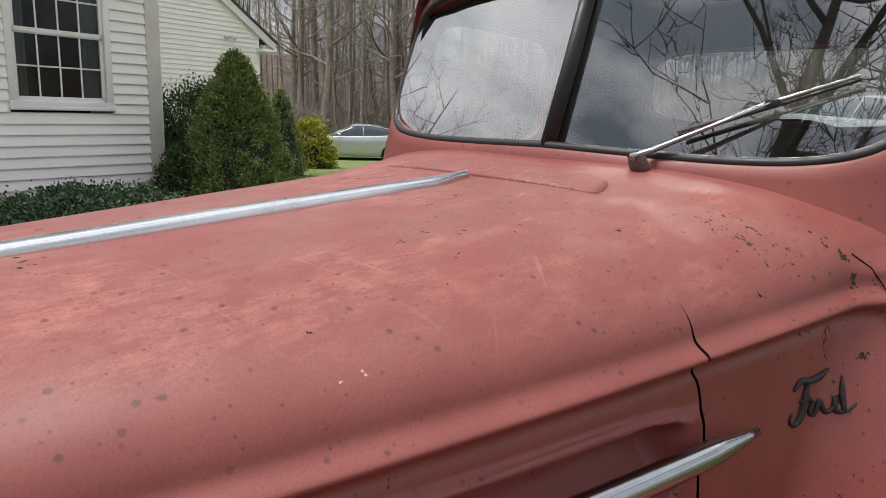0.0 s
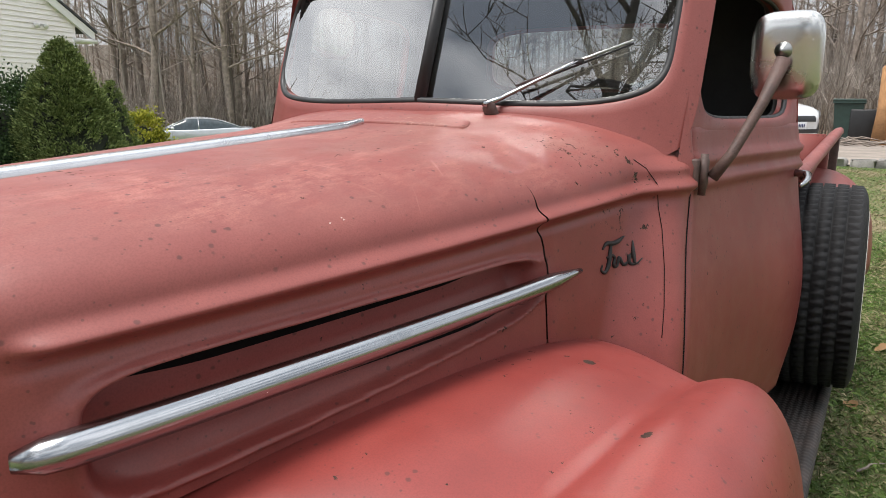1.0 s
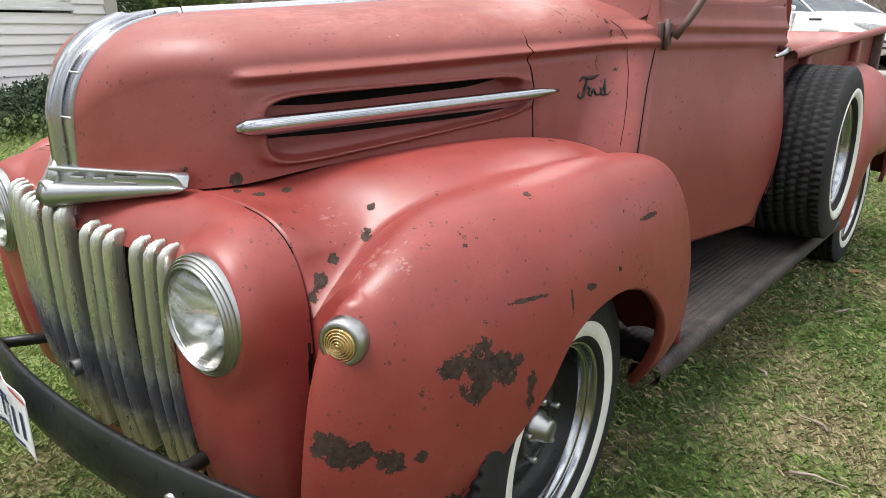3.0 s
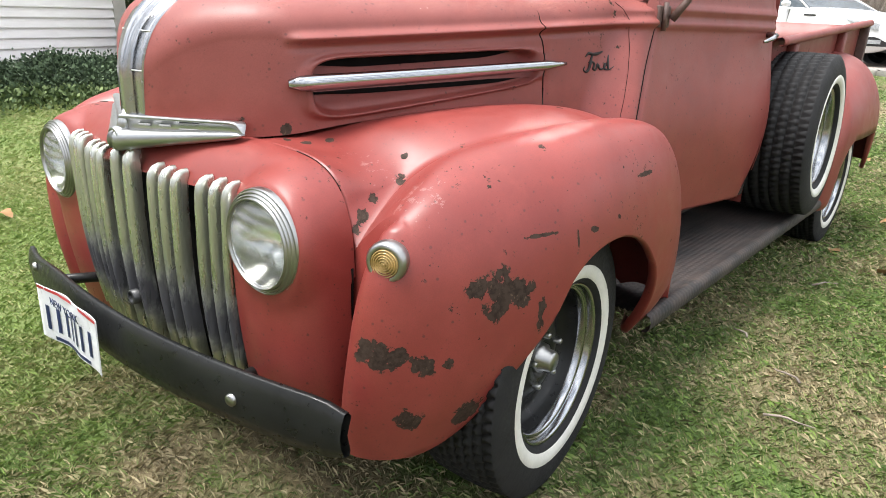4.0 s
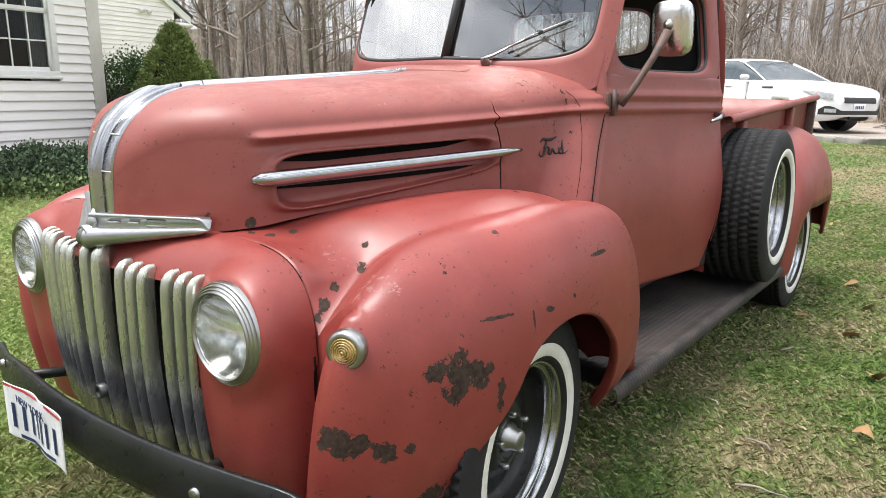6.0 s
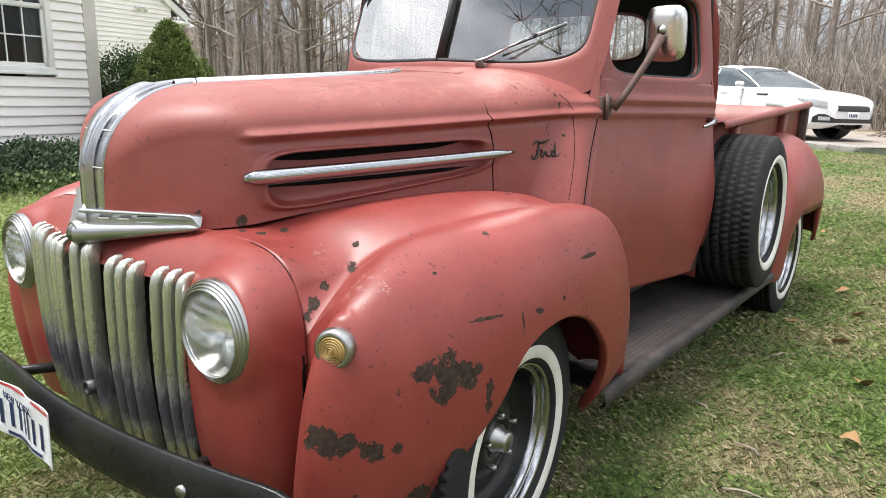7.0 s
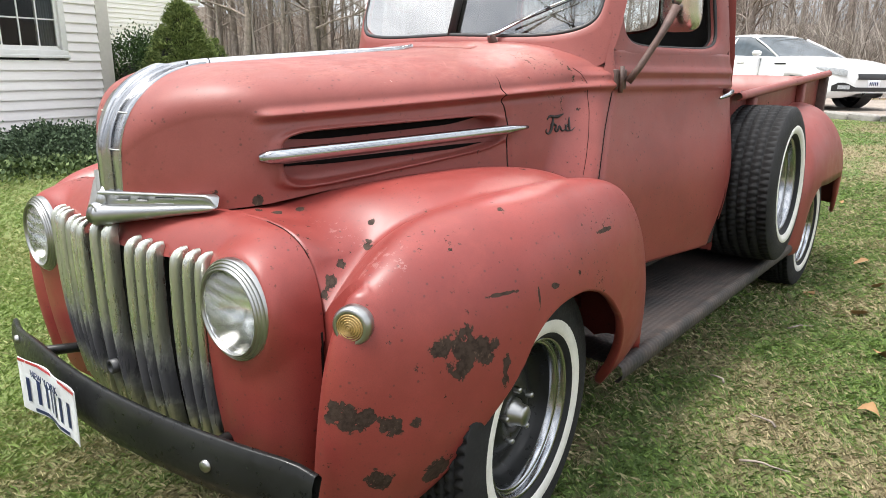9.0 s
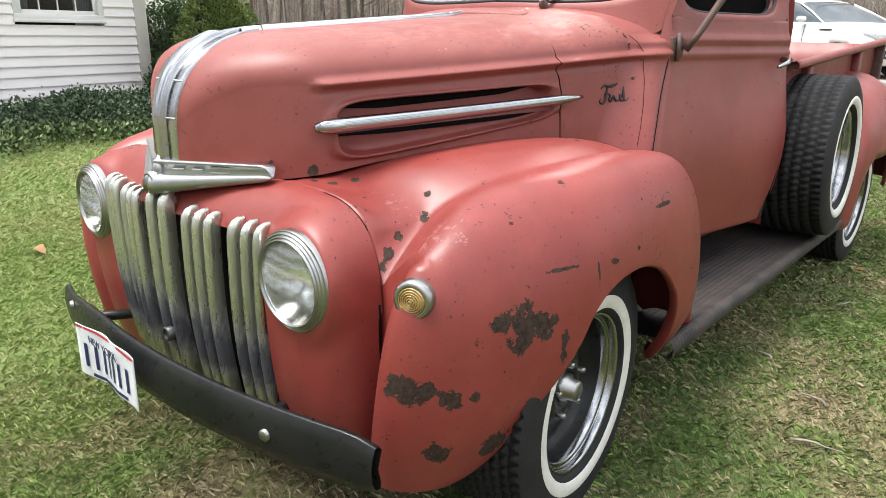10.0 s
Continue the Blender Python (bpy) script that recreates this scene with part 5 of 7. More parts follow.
rows = [[(x, 1.775, z) for z in (1.11, 1.0, 0.8, 0.60)] for x in stations(-0.66, 0.66, 8)]
part("bed_front", thick(sheet(rows), 0.01), RED, truck)

RF_TOP = [(2.34, 0.34), (2.36, 0.55), (2.42, 0.75), (2.52, 0.89), (2.69, 0.99), (2.92, 1.035), (3.11, 1.0), (3.26, 0.905), (3.36, 0.76), (3.415, 0.58), (3.43, 0.42)]
RF_LIP = [(2.34, 0.29), (2.52, 0.30), (2.56, 0.46), (2.64, 0.60), (2.76, 0.70), (2.92, 0.74), (3.07, 0.705), (3.19, 0.61), (3.27, 0.48), (3.30, 0.42), (3.355, 0.37), (3.43, 0.385)]
RF_OUT = [(2.34, 0.82), (2.45, 0.885), (2.7, 0.93), (2.9, 0.935), (3.1, 0.93), (3.28, 0.91), (3.43, 0.875)]


def rear_row(y):
    zt, zl, xo = spline(RF_TOP, y), spline(RF_LIP, y), spline(RF_OUT, y)
    row = []
    zl = min(zl, zt - 0.01)
    ze = min(0.62, lerp(zl, zt, 0.4))
    for i in range(25):
        a = math.pi / 2 * i / 24
        row.append((0.66 + (xo - 0.66) * math.sin(a) ** (2 / 2.4), y, ze + (zt - ze) * math.cos(a) ** (2 / 2.4)))
    for i in range(1, 7):
        row.append((xo - 0.012 * (i / 6) ** 2, y, lerp(ze, zl, i / 6)))
    x, _, z = row[-1]
    row += [(x - 0.010, y, z - 0.004), (x - 0.022, y, z + 0.004)]
    return row


rf = part("rear_fender", sheet([rear_row(y) for y in stations(2.34, 3.43, 70)]), RED, truck, "rounded red rear fender")
mirrored(rf)
# rear wheel house, its shade painted as near-black
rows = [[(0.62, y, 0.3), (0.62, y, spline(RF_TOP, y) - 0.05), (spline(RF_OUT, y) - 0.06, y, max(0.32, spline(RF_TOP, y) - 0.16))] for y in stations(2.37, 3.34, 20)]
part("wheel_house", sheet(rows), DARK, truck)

# ---- dark linings added to paint the shade inside the cab, apron over the running board ----
for s in (1, -1):
    rows = [[(s * (cab_x(y, z) - 0.05), y, z) for y in stations(0.83, 1.66, 10)] for z in stations(1.26, 0.47, 8)]
    part("door_lining", sheet(rows), INSIDE, truck)
rings = [[], []]
for k, (x, z) in enumerate(outline(0.375, 0.112, 5, 80, 0, 1.46)):
    t = 2 * math.pi * k / 80
    c, s_ = math.cos(t), math.sin(t)
    rings[0].append((x, 1.675, z))
    rings[1].append((math.copysign(abs(c) ** 0.3, c) * 0.66, 1.675, 1.3 + math.copysign(abs(s_) ** 0.3, s_) * 0.44))
part("rear_lining", sheet(rings, loop=True), INSIDE, truck)
for s in (1, -1):
    rows = [[(s * (cab_x(1.6, z) - 0.06), y, z) for y in (1.53, 1.62, 1.68)] for z in stations(1.68, 1.2, 8)]
    part("pillar_lining", sheet(rows), INSIDE, truck)
    rows = [[(s * (0.565 - 0.16 * (z - 1.18)), y, z) for y in (ws_y(0.55, z) + 0.05, door_front(z) + 0.05)] for z in stations(1.68, 1.33, 8)]
    part("pillar_lining", sheet(rows), INSIDE, truck)
rows = [[(x, y, z) for x in stations(-0.49, 0.49, 8)] for y, z in ((0.77, 1.27), (0.82, 1.275), (0.95, 1.26))]
part("dash_top", sheet(rows), INSIDE, truck)

for s in (1, -1):
    rows = []
    for z in stations(1.22, 0.46, 30):
        e = door_front(z)
        x = s * (cab_x(e, z) - 0.014)
        rows.append([(x, e - 0.02, z), (x, e + 0.02, z)])
    part("gap_backing", sheet(rows), DARK, truck)

# ---- fine seams in the cowl ----
for s in (1, -1):
    pts = []
    for y, z in ((0.668, 1.202), (0.682, 1.185), (0.690, 1.155), (0.688, 1.11), (0.680, 1.07), (0.655, 1.0), (0.625, 0.93), (0.60, 0.876)):
        x, yy, zz = cowl_at(y, z)
        pts.append((s * (x + 0.0004), yy, zz))
    part("cowl_seam", tube(pts, 0.0009, 5), DARK, truck)
    pts = []
    for z in stations(1.20, 0.50, 24):
        e = door_front(z)
        pts.append((s * (cab_x(e, z) - 0.003), e, z))
    part("door_gap", tube(pts, 0.003, 6), DARK, truck)

# ---- ground ----
def ground_z(x, y):
    z = 0.14 * smooth(-3.0, -7.0, x)
    z += 0.455 * smooth(3.2, 10.8, y) * smooth(-9.5, -4.0, x)
    z -= 0.86 * smooth(10.5, 27.0, 0.57 * y - 0.82 * x) * smooth(-3.5, -9.0, x)
    far = math.hypot(x, y - 2)
    z += 0.05 * (noise.noise((x * 0.25, y * 0.25, 0.3))) * smooth(5, 14, far)
    return z


def spread(a, b, fine_a, fine_b, step, grow):
    out, v = [], fine_a
    while v < fine_b:
        out.append(v)
        v += step
    d = step
    while v < b:
        out.append(v)
        d *= grow
        v += d
    out.append(b)
    v, d, front = fine_a, step, []
    while True:
        d *= grow
        v -= d
        if v < a:
            break
        front.append(v)
    return [a] + front[::-1] + out


def lawn_material():
    k = Mat("patchy_spring_lawn", rough=0.9)
    big, mid, fine, grain = k.noise(0.8, 4, 0.6), k.noise(3.0, 5, 0.65), k.noise(28, 5, 0.7), k.noise(140, 3, 0.7)
    mixed = k.calc("ADD", k.calc("MULTIPLY", big, 0.75), k.calc("ADD", k.calc("MULTIPLY", mid, 0.5), k.calc("MULTIPLY", fine, 0.15)))
    green = k.mix(k.step(grain, 0.3, 0.7), (0.046, 0.082, 0.016), (0.110, 0.175, 0.040))
    straw = k.mix(k.step(fine, 0.3, 0.7), (0.12, 0.095, 0.048), (0.27, 0.22, 0.125))
    col = k.mix(k.step(mixed, 0.62, 0.80), green, straw)
    # lusher towards the house, and brighter there: the open sky's light put into the colour
    lush_and_lit = k.step(k.calc("ADD", k.axis("X"), k.calc("MULTIPLY", k.calc("SUBTRACT", mid, 0.5), 2.0)), 0.2, -1.2, 0, 0.75)
    col = k.mix(lush_and_lit, col, k.mix(k.step(fine, 0.3, 0.7), (0.088, 0.148, 0.027), (0.215, 0.25, 0.085)))
    # bare soil in small gaps
    col = k.mix(k.step(k.calc("MULTIPLY", fine, mid), 0.36, 0.44, 0, 0.6), col, (0.09, 0.065, 0.04))
    # woodland floor far away: leaf litter
    yy = k.axis("Y")
    woods = k.step(k.calc("ADD", yy, k.calc("MULTIPLY", k.calc("SUBTRACT", mid, 0.5), 3.0)), 19.0, 22.0)
    woods = k.calc("MAXIMUM", woods, k.step(yy, -9.0, -12.0))
    litter = k.mix(fine, (0.16, 0.105, 0.062), (0.30, 0.215, 0.14))
    col = k.mix(woods, col, litter)
    k.color(col)
    k.bump(k.calc("ADD", fine, k.calc("MULTIPLY", grain, 0.6)), 0.8, 0.02)
    return k.m


LAWN = lawn_material()
gx, gy = spread(-420, 420, -9, 7, 0.28, 1.16), spread(-420, 420, -5, 13, 0.28, 1.16)
ground = part("ground", sheet([[(x, y, ground_z(x, y)) for y in gy] for x in gx]), LAWN)
tagged(ground, "patchy green and straw coloured lawn", "lawn", kind="structure")


def blade_material():
    k = Mat("grass_blades", rough=0.7)
    r = k.island()
    big, mid = k.noise(0.8, 4, 0.6), k.noise(3.0, 5, 0.65)
    fine = k.noise(28, 5, 0.7)
    mixed = k.calc("ADD", k.calc("MULTIPLY", big, 0.75), k.calc("ADD", k.calc("MULTIPLY", mid, 0.5), k.calc("MULTIPLY", fine, 0.15)))
    dry = k.step(k.calc("ADD", mixed, k.calc("MULTIPLY", k.calc("SUBTRACT", r, 0.5), 0.30)), 0.62, 0.80)
    tone = k.calc("FRACT", k.calc("MULTIPLY", r, 7.3))
    green = k.mix(tone, (0.042, 0.078, 0.014), (0.180, 0.275, 0.060))
    col = k.mix(dry, green, k.mix(tone, (0.105, 0.085, 0.040), (0.46, 0.39, 0.235)))
    # greener blades towards the house, with the open sky's brightness painted in
    lush_and_lit = k.step(k.calc("ADD", k.axis("X"), k.calc("MULTIPLY", k.calc("SUBTRACT", mid, 0.5), 2.0)), 0.2, -1.2, 0, 0.75)
    k.color(k.mix(k.calc("MULTIPLY", lush_and_lit, k.step(tone, 0.1, 0.9, 1.0, 0.55)), col, k.mix(tone, (0.12, 0.20, 0.035), (0.39, 0.47, 0.14))))
    return k.m


def ground_many(x, y):
    def sm(a, b, v):
        f = np.clip((v - a) / (b - a), 0, 1)
        return f * f * (3 - 2 * f)

    z = 0.14 * sm(-3.0, -7.0, x) + 0.455 * sm(3.2, 10.8, y) * sm(-9.5, -4.0, x)
    return z - 0.86 * sm(10.5, 27.0, 0.57 * y - 0.82 * x) * sm(-3.5, -9.0, x)


def grass(name, spots, material, seed):
    rng = np.random.default_rng(seed)
    parts = []
    for x0, y0, x1, y1, count, low, high in spots:
        x, y = rng.uniform(x0, x1, count), rng.uniform(y0, y1, count)
        # tufts: pull the blades together a little
        x += 0.012 * np.sin(y * 90) + rng.normal(0, 0.28, count)
        y += 0.012 * np.sin(x * 80) + rng.normal(0, 0.28, count)
        h, t, ln, w = rng.uniform(low, high, count), rng.uniform(0, 6.283, count), rng.uniform(0.3, 1.7, count), rng.uniform(0.0007, 0.0015, count)
        z = ground_many(x, y) - 0.003
        c, s = np.cos(t), np.sin(t)
        quad = np.stack([np.stack([x - s * w, y + c * w, z], 1), np.stack([x + s * w, y - c * w, z], 1), np.stack([x + c * h * ln * 0.4 + s * w * 0.6, y + s * h * ln * 0.4 - c * w * 0.6, z + h * 0.62], 1), np.stack([x + c * h * ln, y + s * h * ln, z + h * (0.95 - 0.15 * ln)], 1)], 1)
        parts.append(quad.reshape(-1, 3))
    co = np.concatenate(parts)
    n = len(co) // 4
    base = np.arange(n)[:, None] * 4
    tri = np.concatenate([base + [0, 1, 2], base + [0, 2, 3]], 1).reshape(-1).astype(np.int32)
    data = bpy.data.meshes.new(name)
    data.vertices.add(len(co))
    data.vertices.foreach_set("co", co.reshape(-1).astype(np.float32))
    data.loops.add(len(tri))
    data.loops.foreach_set("vertex_index", tri)
    data.polygons.add(n * 2)
    data.polygons.foreach_set("loop_start", np.arange(0, n * 6, 3, dtype=np.int32))
    data.update()
    data.materials.append(material)
    return new(name, data)


BLADES = blade_material()
lawn_grass = grass("grass", [(0.7, -1.4, 3.0, 2.2, 150000, 0.010, 0.030), (0.8, 2.2, 5.2, 6.0, 190000, 0.012, 0.036), (-2.5, 6.0, 5.5, 10.9, 120000, 0.012, 0.032), (-3.2, -2.2, -0.3, 1.2, 110000, 0.010, 0.030), (-6.0, -3.0, -3.2, 2.4, 60000, 0.012, 0.036), (-0.7, -1.6, 0.7, -0.6, 36000, 0.010, 0.030), (-10, 4.5, -5.0, 12, 30000, 0.015, 0.05), (-0.8, -0.6, 0.8, 3.4, 20000, 0.008, 0.02), (-2.5, 3.4, 1.1, 6.2, 70000, 0.012, 0.036)], BLADES, 4)
tagged(lawn_grass, "short patchy grass, part green and part dry straw", "grass", kind="stuff")

# ---- house ----
WALL_D = Vector((-0.20, 0.98, 0)).normalized()
WALL_N = Vector((WALL_D.y, -WALL_D.x, 0))


def wall_frame(corner):
    """Local x along the wall to the corner at 0, y inwards, z up."""
    m = Matrix.Identity(4)
    m.col[0][:3], m.col[1][:3], m.col[2][:3] = WALL_D, -WALL_N, (0, 0, 1)
    m.translation = corner
    return m


def siding_material():
    k = Mat("cream_vinyl_siding", rough=0.5)
    g = k.noise(60, 4, 0.6, (0.06, 1, 1))
    d = k.noise(1.6, 4)
    k.color(k.mix(k.step(k.calc("ADD", k.calc("MULTIPLY", g, 0.4), k.calc("MULTIPLY", d, 0.6)), 0.35, 0.7), (0.80, 0.755, 0.74), (0.88, 0.84, 0.825)))
    k.bump(g, 0.15, 0.002)
    return k.m


SIDING = siding_material()
TRIM = plain("white_vinyl_trim", (0.74, 0.73, 0.72), 0.4, vary=0.06, scale=3)
TRIM_CREAM = plain("cream_corner_post", (0.58, 0.545, 0.50), 0.5, vary=0.08, scale=3)
CONCRETE = plain("grey_foundation", (0.36, 0.35, 0.33), 0.9, vary=0.2, scale=5, bump=0.4)
SHINGLE = plain("dark_roof_shingle", (0.06, 0.06, 0.065), 0.9, vary=0.4, scale=9, bump=0.6)
CURTAIN = plain("grey_curtain", (0.20, 0.21, 0.215), 0.9, vary=0.15, scale=20)
ROOM = plain("dark_room", (0.02, 0.02, 0.022), 0.9)
PANE = clear_glass("house_glass", (0.62, 0.65, 0.65), 0.45, 0.01)

house = thing("house", "single storey house with cream vinyl siding and white window", "house")
HM = wall_frame((-7.638, 3.02, 0))
W0, W1, WZ0, WZ1 = -1.68, -0.585, 1.235, 2.70


def plank_mesh(length, course, lip):
    """One clapboard course: its lower edge stands proud."""
    bm = bmesh.new()
    pts = [(0, -0.002, course), (0, -lip, 0.006), (0, -lip, 0.0), (0, 0.0, 0.0), (0, 0.012, course)]
    sheet([[(0, y, z) for _, y, z in pts], [(length, y, z) for _, y, z in pts]], bm)
    return mesh_of("siding_board", bm, SIDING, flat=True)


def put_board(parent, data, m):
    ob = new("siding_board", data)
    ob.parent = parent
    ob.matrix_world = m
    return ob


COURSE = 0.114
part("wall", box(-7.0, 0.012, 0.20, -0.02, 0.20, WZ0 - 0.05, m=HM), SIDING, house)
part("wall", box(-7.0, 0.012, WZ0 - 0.05, W0 - 0.0, 0.20, 3.4, m=HM), SIDING, house)
part("wall", box(W1, 0.012, WZ0 - 0.05, -0.02, 0.20, 3.4, m=HM), SIDING, house)
part("wall", box(W0, 0.012, WZ1 + 0.02, W1, 0.20, 3.4, m=HM), SIDING, house)
part("wall", box(-0.2, 0.2, 0.20, -0.02, 6.0, 3.4, m=HM), SIDING, house)
part("foundation", box(-7.0, 0.03, -0.4, -0.03, 6.0, 0.30, m=HM), CONCRETE, house)
full, right_of, left_of = plank_mesh(6.95, COURSE, 0.024), plank_mesh(-0.05 - W1, COURSE, 0.024), plank_mesh(7.0 + W0, COURSE, 0.024)
z = 0.27
while z < 3.4:
    if z + COURSE < WZ0 - 0.02 or z > WZ1:
        put_board(house, full, HM @ Matrix.Translation((-7.0, 0, z)))
    else:
        put_board(house, right_of, HM @ Matrix.Translation((W1 - 0.005, 0, z)))
        put_board(house, left_of, HM @ Matrix.Translation((-7.0, 0, z)))
    z += COURSE
bm = box(-0.155, -0.026, 0.16, 0.0, 0.0, 3.4, bevel=0.004, m=HM)
box(-0.03, -0.022, 0.16, 0.022, 0.085, 3.4, bm, 0.004, HM)
part("corner_post", bm, TRIM_CREAM, house, "cream corner post")
part("downpipe", tube([HM @ Vector((0.05, 0.06, 3.2)), HM @ Vector((0.05, 0.06, 0.5)), HM @ Vector((0.07, 0.02, 0.22))], 0.03, 8), TRIM_CREAM, house)
for x in (-1.15, -1.02):
    part("vent_pipe", box(x, -0.05, 0.16, x + 0.05, 0.0, 0.40, bevel=0.006, m=HM), CONCRETE, house)
window = part("window", box(W0, -0.028, WZ0, W1, 0.03, WZ0 + 0.07, bevel=0.006, m=HM), TRIM, house, "white double-hung window with grid")
part("window_trim", box(W0, -0.028, WZ0 + 0.07, W0 + 0.075, 0.03, WZ1, bevel=0.006, m=HM), TRIM, window)
part("window_trim", box(W1 - 0.075, -0.028, WZ0 + 0.07, W1, 0.03, WZ1, bevel=0.006, m=HM), TRIM, window)
part("window_trim", box(W0, -0.028, WZ1, W1, 0.03, WZ1 + 0.09, bevel=0.006, m=HM), TRIM, window)
part("window_sill", box(W0 - 0.01, -0.045, WZ0 - 0.025, W1 + 0.01, 0.0, WZ0 + 0.012, bevel=0.006, m=HM), TRIM, window)
ix0, ix1 = W0 + 0.075, W1 - 0.075
mid_z = 2.01
for n, (za, zb, dy) in enumerate(((WZ0 + 0.07, mid_z, 0.012), (mid_z - 0.02, WZ1, 0.0))):
    bm = box(ix0, dy, za, ix0 + 0.035, dy + 0.03, zb, m=HM)
    box(ix1 - 0.035, dy, za, ix1, dy + 0.03, zb, bm, m=HM)
    box(ix0, dy, za, ix1, dy + 0.03, za + 0.045, bm, m=HM)
    box(ix0, dy, zb - 0.035, ix1, dy + 0.03, zb, bm, m=HM)
    sash = part("sash", bm, TRIM, window, flat=True)
    for i in (1, 2, 3):
        x = lerp(ix0 + 0.03, ix1 - 0.03, i / 4)
        part("muntin", box(x - 0.008, dy + 0.010, za + 0.04, x + 0.008, dy + 0.022, zb - 0.03, m=HM), TRIM, sash, flat=True)
    z = (za + zb) / 2
    part("muntin", box(ix0 + 0.03, dy + 0.009, z - 0.008, ix1 - 0.03, dy + 0.023, z + 0.008, m=HM), TRIM, sash, flat=True)
    bm = bmesh.new()
    bm.faces.new([bm.verts.new(HM @ Vector(p)) for p in ((ix0 + 0.02, dy + 0.016, za + 0.03), (ix1 - 0.02, dy + 0.016, za + 0.03), (ix1 - 0.02, dy + 0.016, zb - 0.02), (ix0 + 0.02, dy + 0.016, zb - 0.02))])
    part("pane", bm, PANE, sash, flat=True)
part("room_wall", box(-3.0, 1.2, 0.6, 0.0, 1.25, 3.3, m=HM), ROOM, house)
for a, b in ((ix0, ix0 + 0.17), (ix1 - 0.20, ix1)):
    rows = [[HM @ Vector((lerp(a, b, i / 24), 0.10 + 0.016 * math.sin(i * 1.7), z)) for z in (WZ1 + 0.1, 2.2, WZ0)] for i in range(25)]
    part("curtain", sheet(rows), CURTAIN, house)
part("eave", box(-7.2, -0.45, 3.4, 0.35, 6.0, 3.55, m=HM), TRIM, house)

# gable wing further back
wing = thing("house_wing", "gabled garage wing with cream siding and white rake boards", "house")
GM = wall_frame((-16.39, 9.52, 0.13))
PITCH = 0.62
GB = 0.114
z, n = -0.2, 0
part("wall", box(-7.5, 0.012, -0.9, -0.35, 0.2, 2.8, m=GM), SIDING, wing)
while z < 5.0:
    xr = min(-0.35, 0.13 - (z - 2.62) / PITCH)
    if xr < -3.7:
        break
    put_board(wing, plank_mesh(7.8 + 2 * xr, GB, 0.024), GM @ Matrix.Translation((-7.8 - xr, 0, z)))
    z += GB
bm = bmesh.new()
vs = [bm.verts.new(GM @ Vector(p)) for p in ((-7.45, 0.014, 2.7), (-0.35, 0.014, 2.7), (-3.9, 0.014, 2.7 + 3.55 * PITCH))]
bm.faces.new(vs)
part("gable_wall", bm, SIDING, wing, flat=True)
for s in (1, -1):
    bm = bmesh.new()
    x0 = -3.9 + s * 4.05
    z0 = 2.62
    z1 = z0 + 4.05 * PITCH
    prof = [(x0, z0), (-3.9, z1), (-3.9, z1 + 0.22), (x0, z0 + 0.20)]
    front = [bm.verts.new(GM @ Vector((x, -0.10, z))) for x, z in prof]
    back = [bm.verts.new(GM @ Vector((x, -0.06, z))) for x, z in prof]
    bm.faces.new(front)
    bm.faces.new(back[::-1])
    for i in range(4):
        bm.faces.new((front[i], back[i], back[(i + 1) % 4], front[(i + 1) % 4]))
    part("rake_board", bm, TRIM, wing, flat=True)
    bm = bmesh.new()
    prof = [(x0 + s * 0.06, z0 + 0.18), (-3.9, z1 + 0.22), (-3.9, z1 + 0.28), (x0 + s * 0.06, z0 + 0.24)]
    front = [bm.verts.new(GM @ Vector((x, -0.13, z))) for x, z in prof]
    back = [bm.verts.new(GM @ Vector((x, 7.0, z))) for x, z in prof]
    bm.faces.new(front)
    bm.faces.new(back[::-1])
    for i in range(4):
        bm.faces.new((front[i], back[i], back[(i + 1) % 4], front[(i + 1) % 4]))
    part("roof", bm, SHINGLE, wing, flat=True)
    bm = bmesh.new()
    vs = [bm.verts.new(GM @ Vector(p)) for p in ((x0, -0.08, z0 + 0.02), (-3.9, -0.08, z1 + 0.02), (-3.9, 0.02, z1 + 0.02), (x0, 0.02, z0 + 0.02))]
    bm.faces.new(vs)
    part("soffit", bm, TRIM, wing, flat=True)
part("corner_post", box(-0.44, -0.02, -0.8, -0.34, 0.10, 2.66, m=GM), TRIM, wing)
part("wall", box(-0.40, 0.05, -0.9, -0.36, 7.0, 2.7, m=GM), SIDING, wing)
part("eave_return", box(-0.42, -0.16, 2.55, 0.16, 0.5, 2.64, m=GM), TRIM, wing)
bm = lathe([(0, 0.05), (0.03, 0.05), (0.04, 0.03)], 14, GM @ pose(-1.35, 0, 2.84, 0, 0, -90))
for dx in (-0.12, 0.12):
    lathe([(0, 0.04), (0.05, 0.055), (0.09, 0.06), (0.09, 0.0)], 14, GM @ pose(-1.35 + dx, -0.05, 2.86, 0, 30, -90), bm)
part("flood_lamp", bm, TRIM, wing, "white twin flood lamp")


# ---- plants ----
def leaf_stuff(points, size, seed, flat=0.6, needles=False):
    """Many small leaves round the given (place, outward) pairs."""
    rng = random.Random(seed)
    verts, faces = [], []
    for p, d in points:
        a = Vector((rng.gauss(0, 1), rng.gauss(0, 1), rng.gauss(0, 1) * flat)).normalized()
        way = (d * 0.9 + a * 0.8).normalized()
        side = way.cross(Vector((rng.gauss(0, 1), rng.gauss(0, 1), rng.gauss(0, 1)))).normalized()
        s = size * rng.uniform(0.6, 1.35)
        w = s * (0.18 if needles else 0.36)
        n = len(verts)
        verts += [p, p + way * s * 0.5 + side * w, p + way * s, p + way * s * 0.5 - side * w]
        faces.append((n, n + 1, n + 2, n + 3))
    return verts, faces


